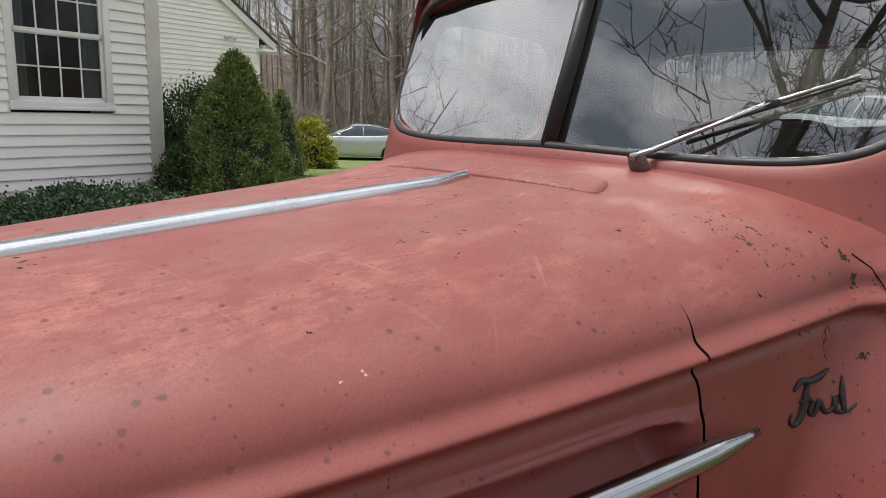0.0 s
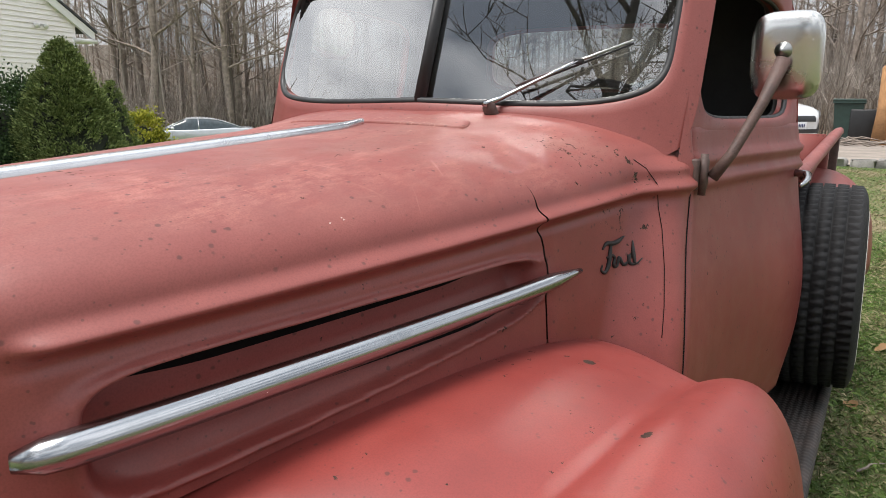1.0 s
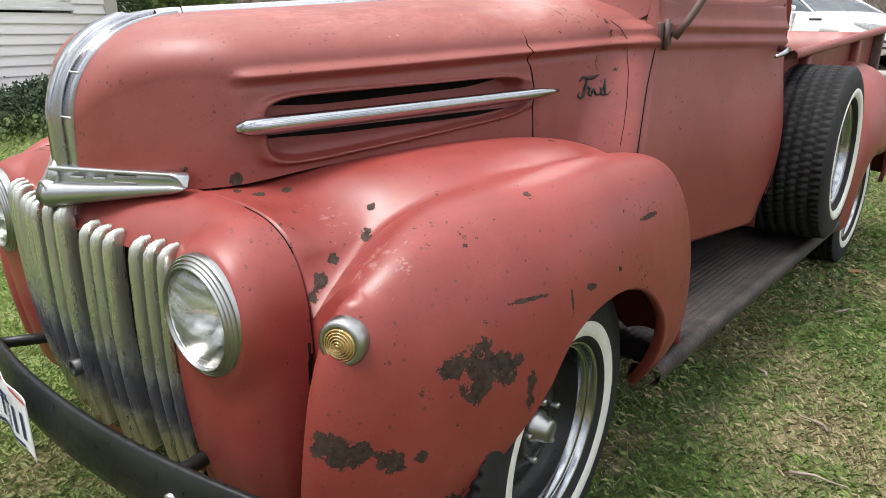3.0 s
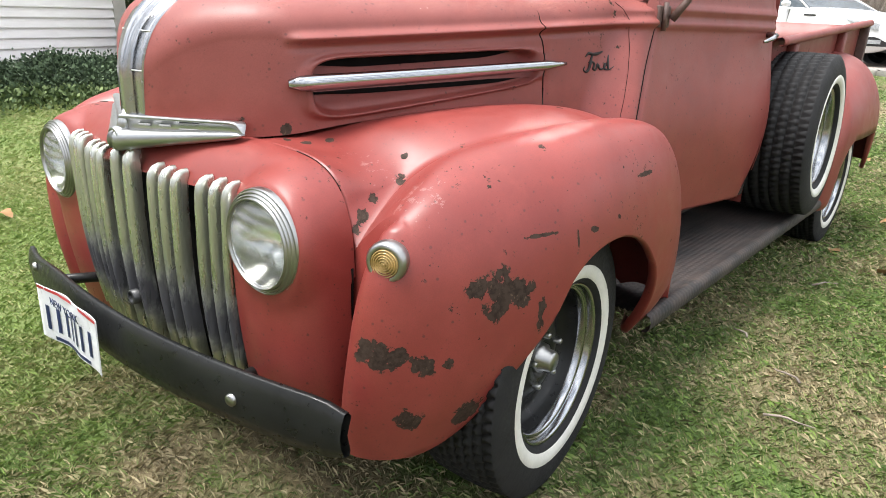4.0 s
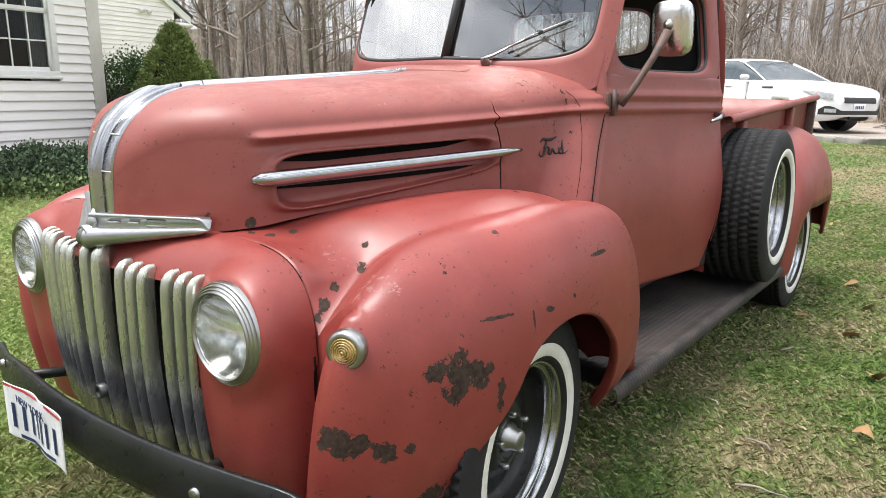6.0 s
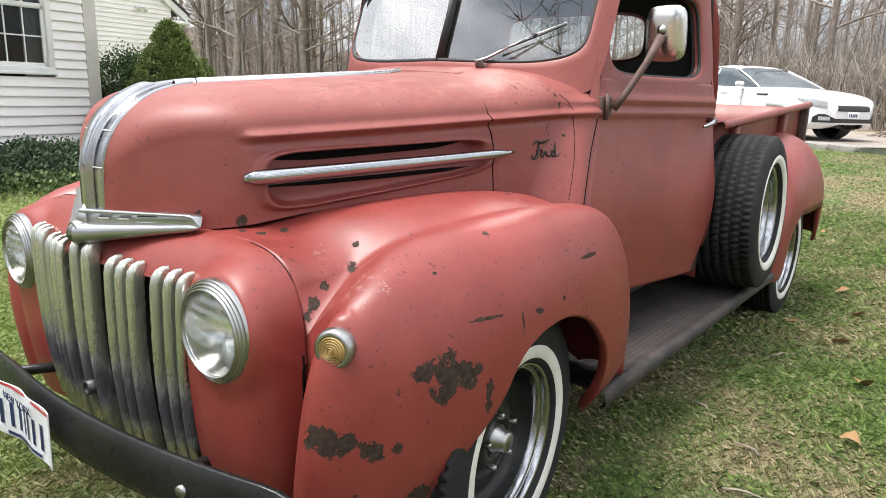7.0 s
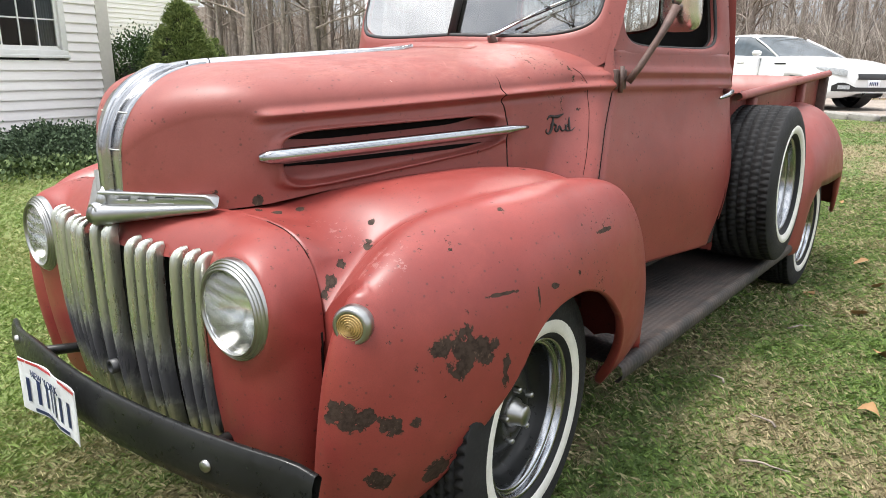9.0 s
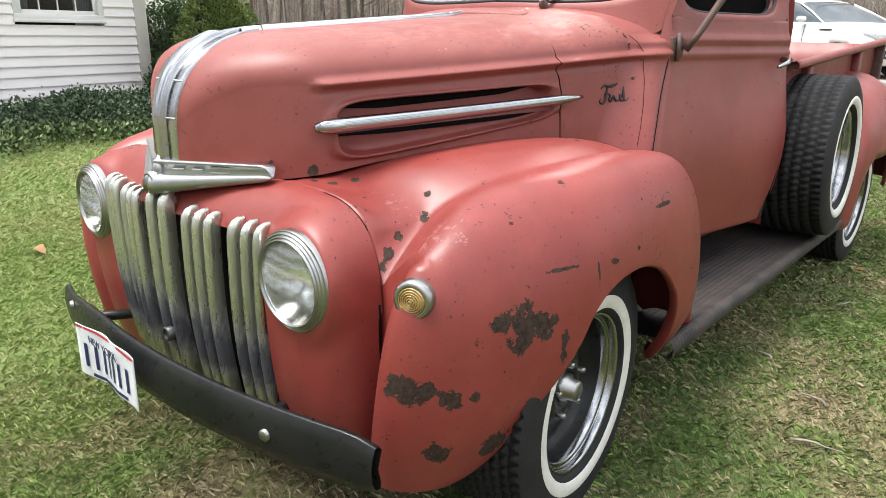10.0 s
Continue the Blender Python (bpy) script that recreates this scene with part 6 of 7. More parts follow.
def leafy(name, verts, faces, material, parent):
    data = bpy.data.meshes.new(name)
    data.from_pydata([tuple(v) for v in verts], [], faces)
    data.materials.append(material)
    ob = new(name, data)
    ob.parent = parent
    return ob


def foliage(name, dark, light, rough=0.6):
    k = Mat(name, rough=0.8)
    k.b.inputs["Specular IOR Level"].default_value = 0.22
    r = k.island()
    n = k.noise(3.5, 4)
    col = k.mix(k.step(k.calc("ADD", k.calc("MULTIPLY", r, 0.6), k.calc("MULTIPLY", n, 0.5)), 0.25, 0.85), dark, light)
    k.color(col)
    return k.m


SPRUCE = foliage("spruce_needles", (0.060, 0.092, 0.026), (0.25, 0.30, 0.105))
YEW = foliage("dark_yew_leaves", (0.020, 0.042, 0.014), (0.075, 0.125, 0.04))
SHRUB = foliage("low_shrub_leaves", (0.035, 0.055, 0.032), (0.12, 0.17, 0.095))
GOLD = foliage("golden_shrub_leaves", (0.12, 0.14, 0.012), (0.36, 0.34, 0.04))
IVY = foliage("ground_cover_leaves", (0.035, 0.06, 0.022), (0.16, 0.21, 0.09))
TWIG_SHADE = plain("inner_twig_shade", (0.014, 0.018, 0.009), 0.95, vary=0.4, scale=20)
DARK_BARK = plain("dark_oak_bark", (0.07, 0.058, 0.05), 0.9, vary=0.4, scale=7, bump=0.6)
BARK = plain("grey_bark", (0.235, 0.195, 0.165), 0.9, vary=0.45, scale=7, bump=0.7)


def spruce(x, y, height, radius, count, seed, name="spruce_tree", label="small dense cone-shaped green spruce"):
    z0 = ground_z(x, y)
    t = thing(name, label, "conifer")
    t.location = (x, y, z0)
    rng = random.Random(seed)
    part("trunk", tube([(0, 0, 0), (0, 0, height * 0.5), (0, 0, height * 0.94)], [0.06, 0.04, 0.01], 8), BARK, t)
    pts = []
    # clumps stand out from the cone, with darker gaps between
    clumps = []
    for i in range(560):
        h = rng.random() ** 1.25
        a = rng.uniform(0, 2 * math.pi)
        r = radius * (1 - h) ** 0.66 * (0.86 + 0.24 * noise.noise((math.cos(a) * 1.7, math.sin(a) * 1.7, h * 5 + seed)))
        r *= 1 - 0.35 * smooth(0.10, 0.0, h)
        clumps.append((Vector((r * math.cos(a), r * math.sin(a), h * height * 0.985)), a, h))
    for i in range(count):
        c, a, h = rng.choice(clumps)
        size = lerp(0.075, 0.04, h) * radius / 0.5
        v = Vector((rng.gauss(0, 1), rng.gauss(0, 1), rng.gauss(0, 0.8))) * size * 0.46
        p = Vector((c.x * 0.95, c.y * 0.95, c.z)) + v
        p.z = max(0.02, p.z)
        pts.append((p, Vector((math.cos(a), math.sin(a), 0.75))))
    v, f = leaf_stuff(pts, 0.036, seed, needles=True)
    leafy("crown", v, f, SPRUCE, t)
    # inner near-black hull: the shade among the twigs put into colour
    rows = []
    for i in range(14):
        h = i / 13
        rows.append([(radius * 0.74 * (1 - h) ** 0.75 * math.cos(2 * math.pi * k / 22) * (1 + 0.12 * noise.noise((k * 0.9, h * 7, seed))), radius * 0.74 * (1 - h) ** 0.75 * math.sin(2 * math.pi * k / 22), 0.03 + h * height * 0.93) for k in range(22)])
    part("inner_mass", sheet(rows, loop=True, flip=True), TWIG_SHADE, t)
    return t


def bush(x, y, rx, ry, height, count, seed, material, name, label, leaf=0.05, flat=0.6, base=None):
    z0 = ground_z(x, y) if base is None else base
    t = thing(name, label, "shrub")
    t.location = (x, y, z0)
    rng = random.Random(seed)
    pts, clumps = [], []
    for i in range(170):
        a, h = rng.uniform(0, 2 * math.pi), rng.uniform(0.02, 1)
        r = math.sqrt(max(0, 1 - h ** 2.2)) * rng.uniform(0.75, 1.08)
        clumps.append(Vector((rx * r * math.cos(a), ry * r * math.sin(a), height * h * rng.uniform(0.85, 1.1))))
    for i in range(count):
        c = rng.choice(clumps)
        v = Vector((rng.gauss(0, 1), rng.gauss(0, 1), rng.gauss(0, 0.8))) * 0.085 * (rx + ry + height) / 2.4
        p = c + v
        p.z = max(0.01, p.z)
        pts.append((p, Vector((c.x / rx, c.y / ry, 0.8)).normalized()))
    v, f = leaf_stuff(pts, leaf, seed, flat)
    leafy("leaves", v, f, material, t)
    bm = bmesh.new()
    for i in range(14):
        a = rng.uniform(0, 6.28)
        tube([(0.1 * math.cos(a), 0.1 * math.sin(a), 0), (rx * 0.4 * math.cos(a), ry * 0.4 * math.sin(a), height * 0.5), (rx * 0.7 * math.cos(a + 0.2), ry * 0.7 * math.sin(a + 0.2), height * 0.8)], [0.018, 0.012, 0.005], 5, bm)
    part("stems", bm, BARK, t)
    # near-black hull that paints the shade inside the bush
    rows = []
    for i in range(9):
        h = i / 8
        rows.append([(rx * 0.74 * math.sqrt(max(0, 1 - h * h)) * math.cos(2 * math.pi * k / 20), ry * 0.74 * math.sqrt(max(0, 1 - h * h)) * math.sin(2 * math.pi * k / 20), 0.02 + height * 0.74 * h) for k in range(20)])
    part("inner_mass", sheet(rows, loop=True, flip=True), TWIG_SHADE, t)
    return t


spruce(-6.84, 3.60, 1.80, 0.80, 76000, 3)
spruce(-9.54, 5.8, 1.46, 0.50, 12000, 8, label="smaller dark spruce behind the cone-shaped one")
bush(-11.7, 7.75, 0.50, 0.50, 0.98, 7500, 5, GOLD, "golden_shrub", "yellow-green rounded shrub at the lawn's edge", 0.05)
bush(-8.85, 3.95, 0.66, 0.80, 1.36, 20000, 6, YEW, "yew_bush", "dark green yew bush beside the house", 0.036)
bush(-7.15, 3.20, 0.42, 0.45, 0.72, 11000, 7, YEW, "yew_bush", "low dark evergreen bush at the house corner", 0.034)
bush(-6.45, 1.75, 0.72, 1.05, 0.25, 34000, 9, SHRUB, "spreading_juniper", "low spreading juniper shrub against the house wall", 0.036, 0.4)
bush(-6.20, -0.3, 0.72, 1.1, 0.24, 30000, 10, SHRUB, "spreading_juniper", "low spreading juniper shrub against the house wall", 0.036, 0.4)
rng = random.Random(12)
pts = []
for i in range(9000):
    y = rng.uniform(-2.6, 2.5)
    x = -5.50 - 0.10 * y + rng.gauss(0, 0.22) + 0.25 * noise.noise((y * 1.5, 0, 0))
    pts.append((Vector((x, y, ground_z(x, y) + rng.uniform(0.0, 0.16))), Vector((0.3, 0, 1))))
v, f = leaf_stuff(pts, 0.042, 12, 0.5)
tagged(leafy("ground_cover", v, f, IVY, None), "low leafy ground cover edging the lawn", "ground cover", kind="stuff")


def bare_tree(height, seed, spread_=0.55, limbs=11, depth=3, base=0.16, low=0.25, sides=6, bark=None, thin=0.0):
    """A leafless tree: trunk mesh data and crown mesh data."""
    rng = random.Random(seed)
    trunk, crown = bmesh.new(), bmesh.new()
    n = 9
    pts, rad = [], []
    px = py = 0.0
    for i in range(n + 1):
        f = i / n
        pts.append(Vector((px, py, f * height)))
        rad.append(base * (1 - f) ** 0.8 + 0.012)
        px += rng.gauss(0, 0.02) * height * 0.12
        py += rng.gauss(0, 0.02) * height * 0.12
    tube(pts, rad, sides + 2, trunk)

    def grow(p, way, length, r, level):
        seg = [p]
        d = way.copy()
        q = p.copy()
        for i in range(4):
            d = (d + Vector((rng.gauss(0, 0.16), rng.gauss(0, 0.16), rng.gauss(0.05, 0.12)))).normalized()
            q = q + d * length / 4
            seg.append(q.copy())
        tube(seg, [r, r * 0.8, r * 0.6, r * 0.42, r * 0.22], max(3, sides - level), crown, caps=False)
        if level >= depth:
            return
        for i in range(rng.randint(3, 5)):
            k = rng.randint(1, 4)
            side = Vector((rng.gauss(0, 1), rng.gauss(0, 1), rng.gauss(0.25, 0.7))).normalized()
            grow(seg[k], (d * 0.75 + side * 0.8).normalized(), length * rng.uniform(0.42, 0.68), max(thin, r * 0.48), level + 1)

    for i in range(limbs):
        f = lerp(low, 0.97, i / limbs)
        k = min(n - 1, int(f * n))
        p = pts[k].lerp(pts[k + 1], f * n - k)
        a = rng.uniform(0, 2 * math.pi)
        way = Vector((math.cos(a), math.sin(a), rng.uniform(0.15, 0.9))).normalized()
        grow(p, way, height * spread_ * (1 - 0.6 * f) * rng.uniform(0.6, 1.1), base * 0.42 * (1 - 0.55 * f), 1)
    return mesh_of("trunk", trunk, bark or BARK), mesh_of("crown", crown, bark or BARK)


def plant_tree(shape, x, y, turn, scale, label, group=""):
    t = thing("bare_tree", label, "tree", group)
    t.matrix_world = pose(x, y, ground_z(x, y) - 0.05, 0, 0, turn) @ Matrix.Scale(scale, 4)
    for n, d in zip(("trunk", "crown"), shape):
        o = new(n, d)
        o.parent = t
    return t


shapes = [bare_tree(13, 21, 0.34, 15, 3, 0.12, 0.2), bare_tree(15, 22, 0.28, 16, 3, 0.14, 0.22), bare_tree(11, 23, 0.40, 15, 3, 0.085, 0.12), bare_tree(9, 24, 0.45, 14, 3, 0.06, 0.08)]
rng = random.Random(31)
for i in range(90):
    a = math.radians(rng.uniform(80, 150))
    r = rng.uniform(21, 40)
    x, y = 1 + r * math.cos(a), r * math.sin(a)
    if x < -9 and y < 17 or (math.degrees(a) > 112 and r < 29):
        continue
    plant_tree(shapes[rng.randrange(4)], x, y, rng.uniform(0, 360), rng.uniform(0.75, 1.3), "leafless grey-brown tree at the wood's edge", "trees of the wood")
for x, y, a, s in ((-15.5, -7.5, 20, 0.78), (-17.5, -6.0, 90, 0.80), (-16.5, -9.5, 200, 0.76), (-19.0, -8.5, 140, 0.86), (-18.0, -12.0, 310, 0.84), (-20.5, -6.5, 50, 0.88)):
    plant_tree(shapes[3 if s < 0.8 else 2], x, y, a, s * 1.12, "leafless tree behind the house", "trees behind the house")
# big oak behind the camera, mirrored in the windshield
oak = bare_tree(12, 41, 0.62, 15, 5, 0.23, 0.22, 7, DARK_BARK, 0.009)
t = plant_tree(oak, -1.2, -7.2, 40, 1.0, "large leafless oak with wide limbs over the lawn")
for i in range(44):
    a = math.radians(rng.uniform(188, 335))
    r = rng.uniform(40, 58)
    plant_tree(shapes[rng.randrange(4)], r * math.cos(a), r * math.sin(a), rng.uniform(0, 360), rng.uniform(0.7, 1.1), "leafless tree across the lawn", "trees across the lawn")


def far_woods(name, count, a0, a1, r0, r1, seed, tall=True):
    rng = random.Random(seed)
    bm = bmesh.new()
    for i in range(count):
        a, r = math.radians(rng.uniform(a0, a1)), rng.uniform(r0, r1)
        if 112 < math.degrees(a) < 180 and r < 29:
            r += 9
        x, y = r * math.cos(a), r * math.sin(a)
        z = ground_z(x, y) - 0.1
        if tall:
            h, b = rng.uniform(7, 16), rng.uniform(0.02, 0.085)
            lx, ly = rng.gauss(0, 0.9), rng.gauss(0, 0.9)
            tube([(x, y, z), (x + lx * 0.4, y + ly * 0.4, z + h * 0.5), (x + lx, y + ly, z + h)], [b, b * 0.65, 0.015], 5, bm, caps=False)
            for k in range(rng.randint(10, 18)):
                f = rng.uniform(0.2, 0.95)
                p = Vector((x + lx * f, y + ly * f, z + h * f))
                t = rng.uniform(0, 6.28)
                ln = rng.uniform(0.8, 2.6) * (1.2 - f)
                d = Vector((math.cos(t), math.sin(t), rng.uniform(0.1, 1.0))) * ln
                q = p + d * 0.5 + Vector((0, 0, 0.1))
                tube([p, q, p + d + Vector((0, 0, 0.2))], [b * 0.3, b * 0.2, 0.006], 3, bm, caps=False)
                for m_ in range(5):
                    e = Vector((rng.gauss(0, 1), rng.gauss(0, 1), rng.uniform(0, 1))) * ln * 0.35
                    tube([q, q + e], [b * 0.14, 0.004], 3, bm, caps=False)
        else:
            for k in range(9):
                h = rng.uniform(0.8, 3.6)
                d = Vector((rng.gauss(0, 0.25), rng.gauss(0, 0.25), 1)) * h
                p = Vector((x + rng.gauss(0, 0.6), y + rng.gauss(0, 0.6), z))
                q = p + d * 0.55 + Vector((rng.gauss(0, 0.15), rng.gauss(0, 0.15), 0))
                tube([p, q, p + d], [0.018, 0.012, 0.004], 3, bm, caps=False)
                for m_ in range(3):
                    tube([q, q + Vector((rng.gauss(0, 0.4), rng.gauss(0, 0.4), rng.uniform(0.1, 0.7)))], [0.008, 0.003], 3, bm, caps=False)
    return part(name, bm, TWIG)


def twig_material():
    k = Mat("woodland_twigs", rough=0.9)
    r = k.island()
    n = k.noise(0.12, 3)
    col = k.mix(r, (0.11, 0.092, 0.078), (0.42, 0.37, 0.325))
    k.color(k.mix(k.step(n, 0.45, 0.7, 0, 0.45), col, (0.20, 0.12, 0.07)))
    return k.m


TWIG = twig_material()
tagged(far_woods("far_wood", 640, 70, 160, 30, 62, 51), "grey-brown leafless wood", "woods", kind="stuff")
tagged(far_woods("underbrush", 900, 75, 155, 20.5, 42, 52, False), "tangled bare underbrush at the wood's edge", "brush", kind="stuff")
tagged(far_woods("far_wood", 160, 190, 335, 46, 64, 53), "leafless wood across the lawn", "woods", kind="stuff")


def backdrop_material():
    k = Mat("hazy_wood_backdrop", rough=1.0)
    a, b = k.noise(2.6, 6, 0.75, (1, 1, 0.10)), k.noise(0.25, 4, 0.6)
    c = k.noise(7.0, 6, 0.8, (1, 1, 0.6))
    col = k.mix(k.step(a, 0.3, 0.7), (0.17, 0.145, 0.12), (0.40, 0.355, 0.31))
    col = k.mix(k.step(c, 0.42, 0.62, 0, 0.8), col, (0.50, 0.46, 0.42))
    k.color(k.mix(k.step(b, 0.4, 0.7, 0, 0.35), col, (0.19, 0.13, 0.075)))
    return k.m


HAZE = backdrop_material()
rows = []
for i in range(181):
    a = 2 * math.pi * i / 180
    top = 5.2 + 2.2 * noise.noise((math.cos(a) * 9, math.sin(a) * 9, 2.0)) + 1.2 * noise.noise((math.cos(a) * 40, math.sin(a) * 40, 5.0))
    rows.append([(66 * math.cos(a), 66 * math.sin(a), -1), (66 * math.cos(a), 66 * math.sin(a), top)])
tagged(part("backdrop", sheet(rows), HAZE), "distant brown wood", "backdrop", kind="structure")

# ---- driveway, stones ----
GRAVEL = plain("packed_dirt_drive", (0.23, 0.195, 0.165), 0.95, vary=0.3, scale=2.0, bump=0.8)
STONE = plain("grey_edging_stone", (0.24, 0.228, 0.21), 0.9, vary=0.3, scale=6, bump=0.6)


def edge_y(x):
    return 11.2 - 0.12 * x


rows = []
for x in stations(-8, 16, 60):
    rows.append([(x, edge_y(x) + d, ground_z(x, min(12.0, edge_y(x) + d)) + 0.02 + (0.035 if d > 0.1 else 0.0)) for d in (0.05, 0.5, 2, 4, 6, 8)])
tagged(part("driveway", sheet(rows, flip=True), GRAVEL), "packed dirt and gravel driveway", "driveway", kind="structure")
kerb = thing("stone_edging", "row of rough grey edging stones along the driveway", "edging", kind="structure")
rng = random.Random(61)
stone_shapes = []
for k in range(6):
    bm = box(-0.17, -0.11, -0.1, 0.17, 0.11, 0.12, bevel=0.03)
    for v_ in bm.verts:
        v_.co += Vector((rng.gauss(0, 0.012), rng.gauss(0, 0.012), rng.gauss(0, 0.012)))
    stone_shapes.append(mesh_of("stone", bm, STONE))
x = -6.0
while x < 12:
    o = new("stone", stone_shapes[rng.randrange(6)])
    s = rng.uniform(0.8, 1.25)
    o.parent = kerb
    o.matrix_world = pose(x, edge_y(x), ground_z(x, edge_y(x)) - 0.01, rng.uniform(-4, 4), rng.uniform(-4, 4), -7 + rng.uniform(-6, 6)) @ Matrix.Diagonal((s, 1, rng.uniform(0.8, 1.1), 1))
    x += 0.36 * s

# ---- parked sedans ----
CAR_GLASS = plain("dark_car_glass", (0.05, 0.062, 0.07), 0.04, vary=0.2)
LAMP = plain("car_lamp_plastic", (0.33, 0.345, 0.36), 0.1, vary=0.3, scale=30)
CAR_BLACK = plain("black_car_plastic", (0.015, 0.015, 0.016), 0.45)
ALLOY = chrome("alloy_wheel", (0.22, 0.225, 0.235), 0.35)


def car_paint(name, color, metal):
    k = Mat(name, color, 0.25, metal)
    k.color(k.mix(k.noise(2, 3), color, tuple(c * 0.92 for c in color)))
    k.b.inputs["Coat Weight"].default_value = 0.6
    return k.m


def front_x(y):
    """How far forward the nose reaches beside its middle."""
    return spline([(0, 2.405), (0.43, 2.40), (0.60, 2.335), (0.78, 2.155), (0.86, 1.95)], abs(y))


def sedan(name, label, paint, m, front_plate=True):
    """A four-door saloon with its nose towards local +x."""
    car = thing(name, label, "car")
    car.matrix_world = m
    hood_k = [(-2.40, 0.98), (-2.28, 1.06), (-1.9, 1.09), (-1.55, 1.10), (-0.9, 1.06), (0.0, 1.02), (0.95, 0.995), (1.5, 0.95), (2.0, 0.865), (2.25, 0.775), (2.36, 0.70), (2.40, 0.62)]
    roof_k = [(-2.0, 1.08), (-1.55, 1.22), (-1.0, 1.39), (-0.45, 1.455), (0.0, 1.445), (0.2, 1.395), (0.55, 1.235), (0.98, 1.01), (1.2, 0.93)]
    low_k = [(-2.40, 0.42), (-2.2, 0.30), (-1.9, 0.24), (1.9, 0.22), (2.2, 0.24), (2.40, 0.33)]
    wid_k = [(-2.40, 0.62), (-2.3, 0.76), (-2.0, 0.86), (-1.2, 0.91), (1.2, 0.91), (1.8, 0.88), (2.15, 0.78), (2.33, 0.60), (2.40, 0.45)]
    xs = stations(-2.40, 2.40, 96)
    rows = []
    for x in xs:
        zt, zl, w = spline(hood_k, x), spline(low_k, x), spline(wid_k, x)
        arch = 0.0
        for c in (-1.38, 1.42):
            d = abs(x - c)
            if d < 0.36:
                arch = max(arch, math.sqrt(0.36 ** 2 - d * d) + 0.33 - zl)
        half = []
        for f in (0, 0.25, 0.5, 0.75, 0.9):
            half.append((w * f * 0.93, zt + 0.025 * (1 - f * f)))
        half += [(w * 0.955, zt - 0.012), (w * 0.985, zt - 0.06), (w, lerp(zt, zl, 0.35)), (w * 0.992, lerp(zt, zl, 0.55)), (w * 0.995, max(lerp(zt, zl, 0.75), zl + arch)), (w * 0.96, max(zl, zl + arch)), (w * 0.6, zl)]
        rows.append([(x, -a, z) for a, z in half[:0:-1]] + [(x, a, z) for a, z in half])
    bm = sheet(rows, flip=False)
    part("body", bm, paint, car)
    for x, flip in ((-2.40, False), (2.40, True)):
        bm = bmesh.new()
        r = rows[0] if x < 0 else rows[-1]
        bm.faces.new([bm.verts.new(p) for p in (r if flip else r[::-1])])
        part("bumper", bm, paint, car)
    # cabin: glass house with painted roof
    rows_g, rows_r = [], []
    for x in stations(-1.98, 1.06, 60):
        zr, zb = spline(roof_k, x), spline(hood_k, x) - 0.02
        zr = max(zr, zb + 0.01)
        f = (zr - zb) / 0.46
        w0 = spline(wid_k, x) * 0.955
        w1 = w0 - 0.24 * f
        half = [(0, zr + 0.012), (w1 * 0.6, zr + 0.006), (w1 * 0.9, zr - 0.015), (w1, zr - 0.05 * f), (lerp(w1, w0, 0.5), lerp(zr, zb, 0.5)), (w0, zb)]
        rows_g.append([(x, -a, z) for a, z in half[:0:-1]] + [(x, a, z) for a, z in half])
        if -1.15 < x < 0.20:
            rows_r.append([(x, -a, z + 0.006) for a, z in half[3:0:-1]] + [(x, a, z + 0.006) for a, z in half[:4]])
    part("cabin_glass", sheet(rows_g), CAR_GLASS, car, "dark tinted glass")
    part("roof", sheet(rows_r), paint, car)
    for s in (1, -1):
        for pts in ([(1.02, 0.985), (0.58, 1.215), (0.20, 1.385)], [(-1.95, 1.085), (-1.5, 1.235), (-1.1, 1.365)], [(-0.32, 1.02), (-0.30, 1.40)]):
            line = []
            for x, z in pts:
                zr, zb = max(spline(roof_k, x), spline(hood_k, x)), spline(hood_k, x) - 0.02
                f = (zr - zb) / 0.46
                w0 = spline(wid_k, x) * 0.955
                g = min(1, max(0, (z - zb) / max(0.02, zr - zb)))
                line.append((x, s * (lerp(w0, w0 - 0.24 * f, g) + 0.002), z))
            part("pillar", tube([(x, y, z - 0.012) for x, y, z in line], 0.018, 6), paint, car)
        part("side_mirror", box(0.53, min(s * 0.91, s * 1.08), 1.005, 0.66, max(s * 0.91, s * 1.08), 1.11, bevel=0.045), paint, car)
        part("door_seam", tube([(0.62, s * 0.908, 0.95), (0.60, s * 0.915, 0.6), (0.55, s * 0.905, 0.32)], 0.005, 4), CAR_BLACK, car)
        part("door_handle", box(0.0, min(s * 0.90, s * 0.925), 0.86, 0.2, max(s * 0.90, s * 0.925), 0.89, bevel=0.005), paint, car)
        part("side_vent", box(0.98, min(s * 0.895, s * 0.915), 0.84, 1.25, max(s * 0.895, s * 0.915), 0.87, bevel=0.005), CAR_BLACK, car)
        rows = []
        for i in range(9):
            f = i / 8
            x = lerp(1.88, 2.33, f)
            w = spline(wid_k, x)
            zc = lerp(0.805, 0.69, f)
            h = lerp(0.012, 0.06, min(1, f * 1.4))
            rows.append([(x + 0.012, s * w * 0.99, zc + h), (x + 0.014, s * (w * 1.006), zc), (x + 0.012, s * (w * 1.003), zc - h)])
        part("headlamp", sheet(rows, flip=s > 0), LAMP, car, "long swept-back headlamp")
        part("fog_lamp", sheet([[(front_x(y) + 0.014, s * y, z) for z in (0.470, 0.40)] for y in stations(0.54, 0.70, 6)], flip=s > 0), LAMP, car)
        for x in (-1.38, 1.42):
            wm = pose(x, s * 0.80, 0.33, 0, 0, 90 * s)
            wh = part("wheel", lathe([(0.0, 0.24), (0.08, 0.235), (0.085, 0.22), (0.06, 0.2), (0.065, 0.08), (0.07, 0.0)], 28, wm), ALLOY, car)
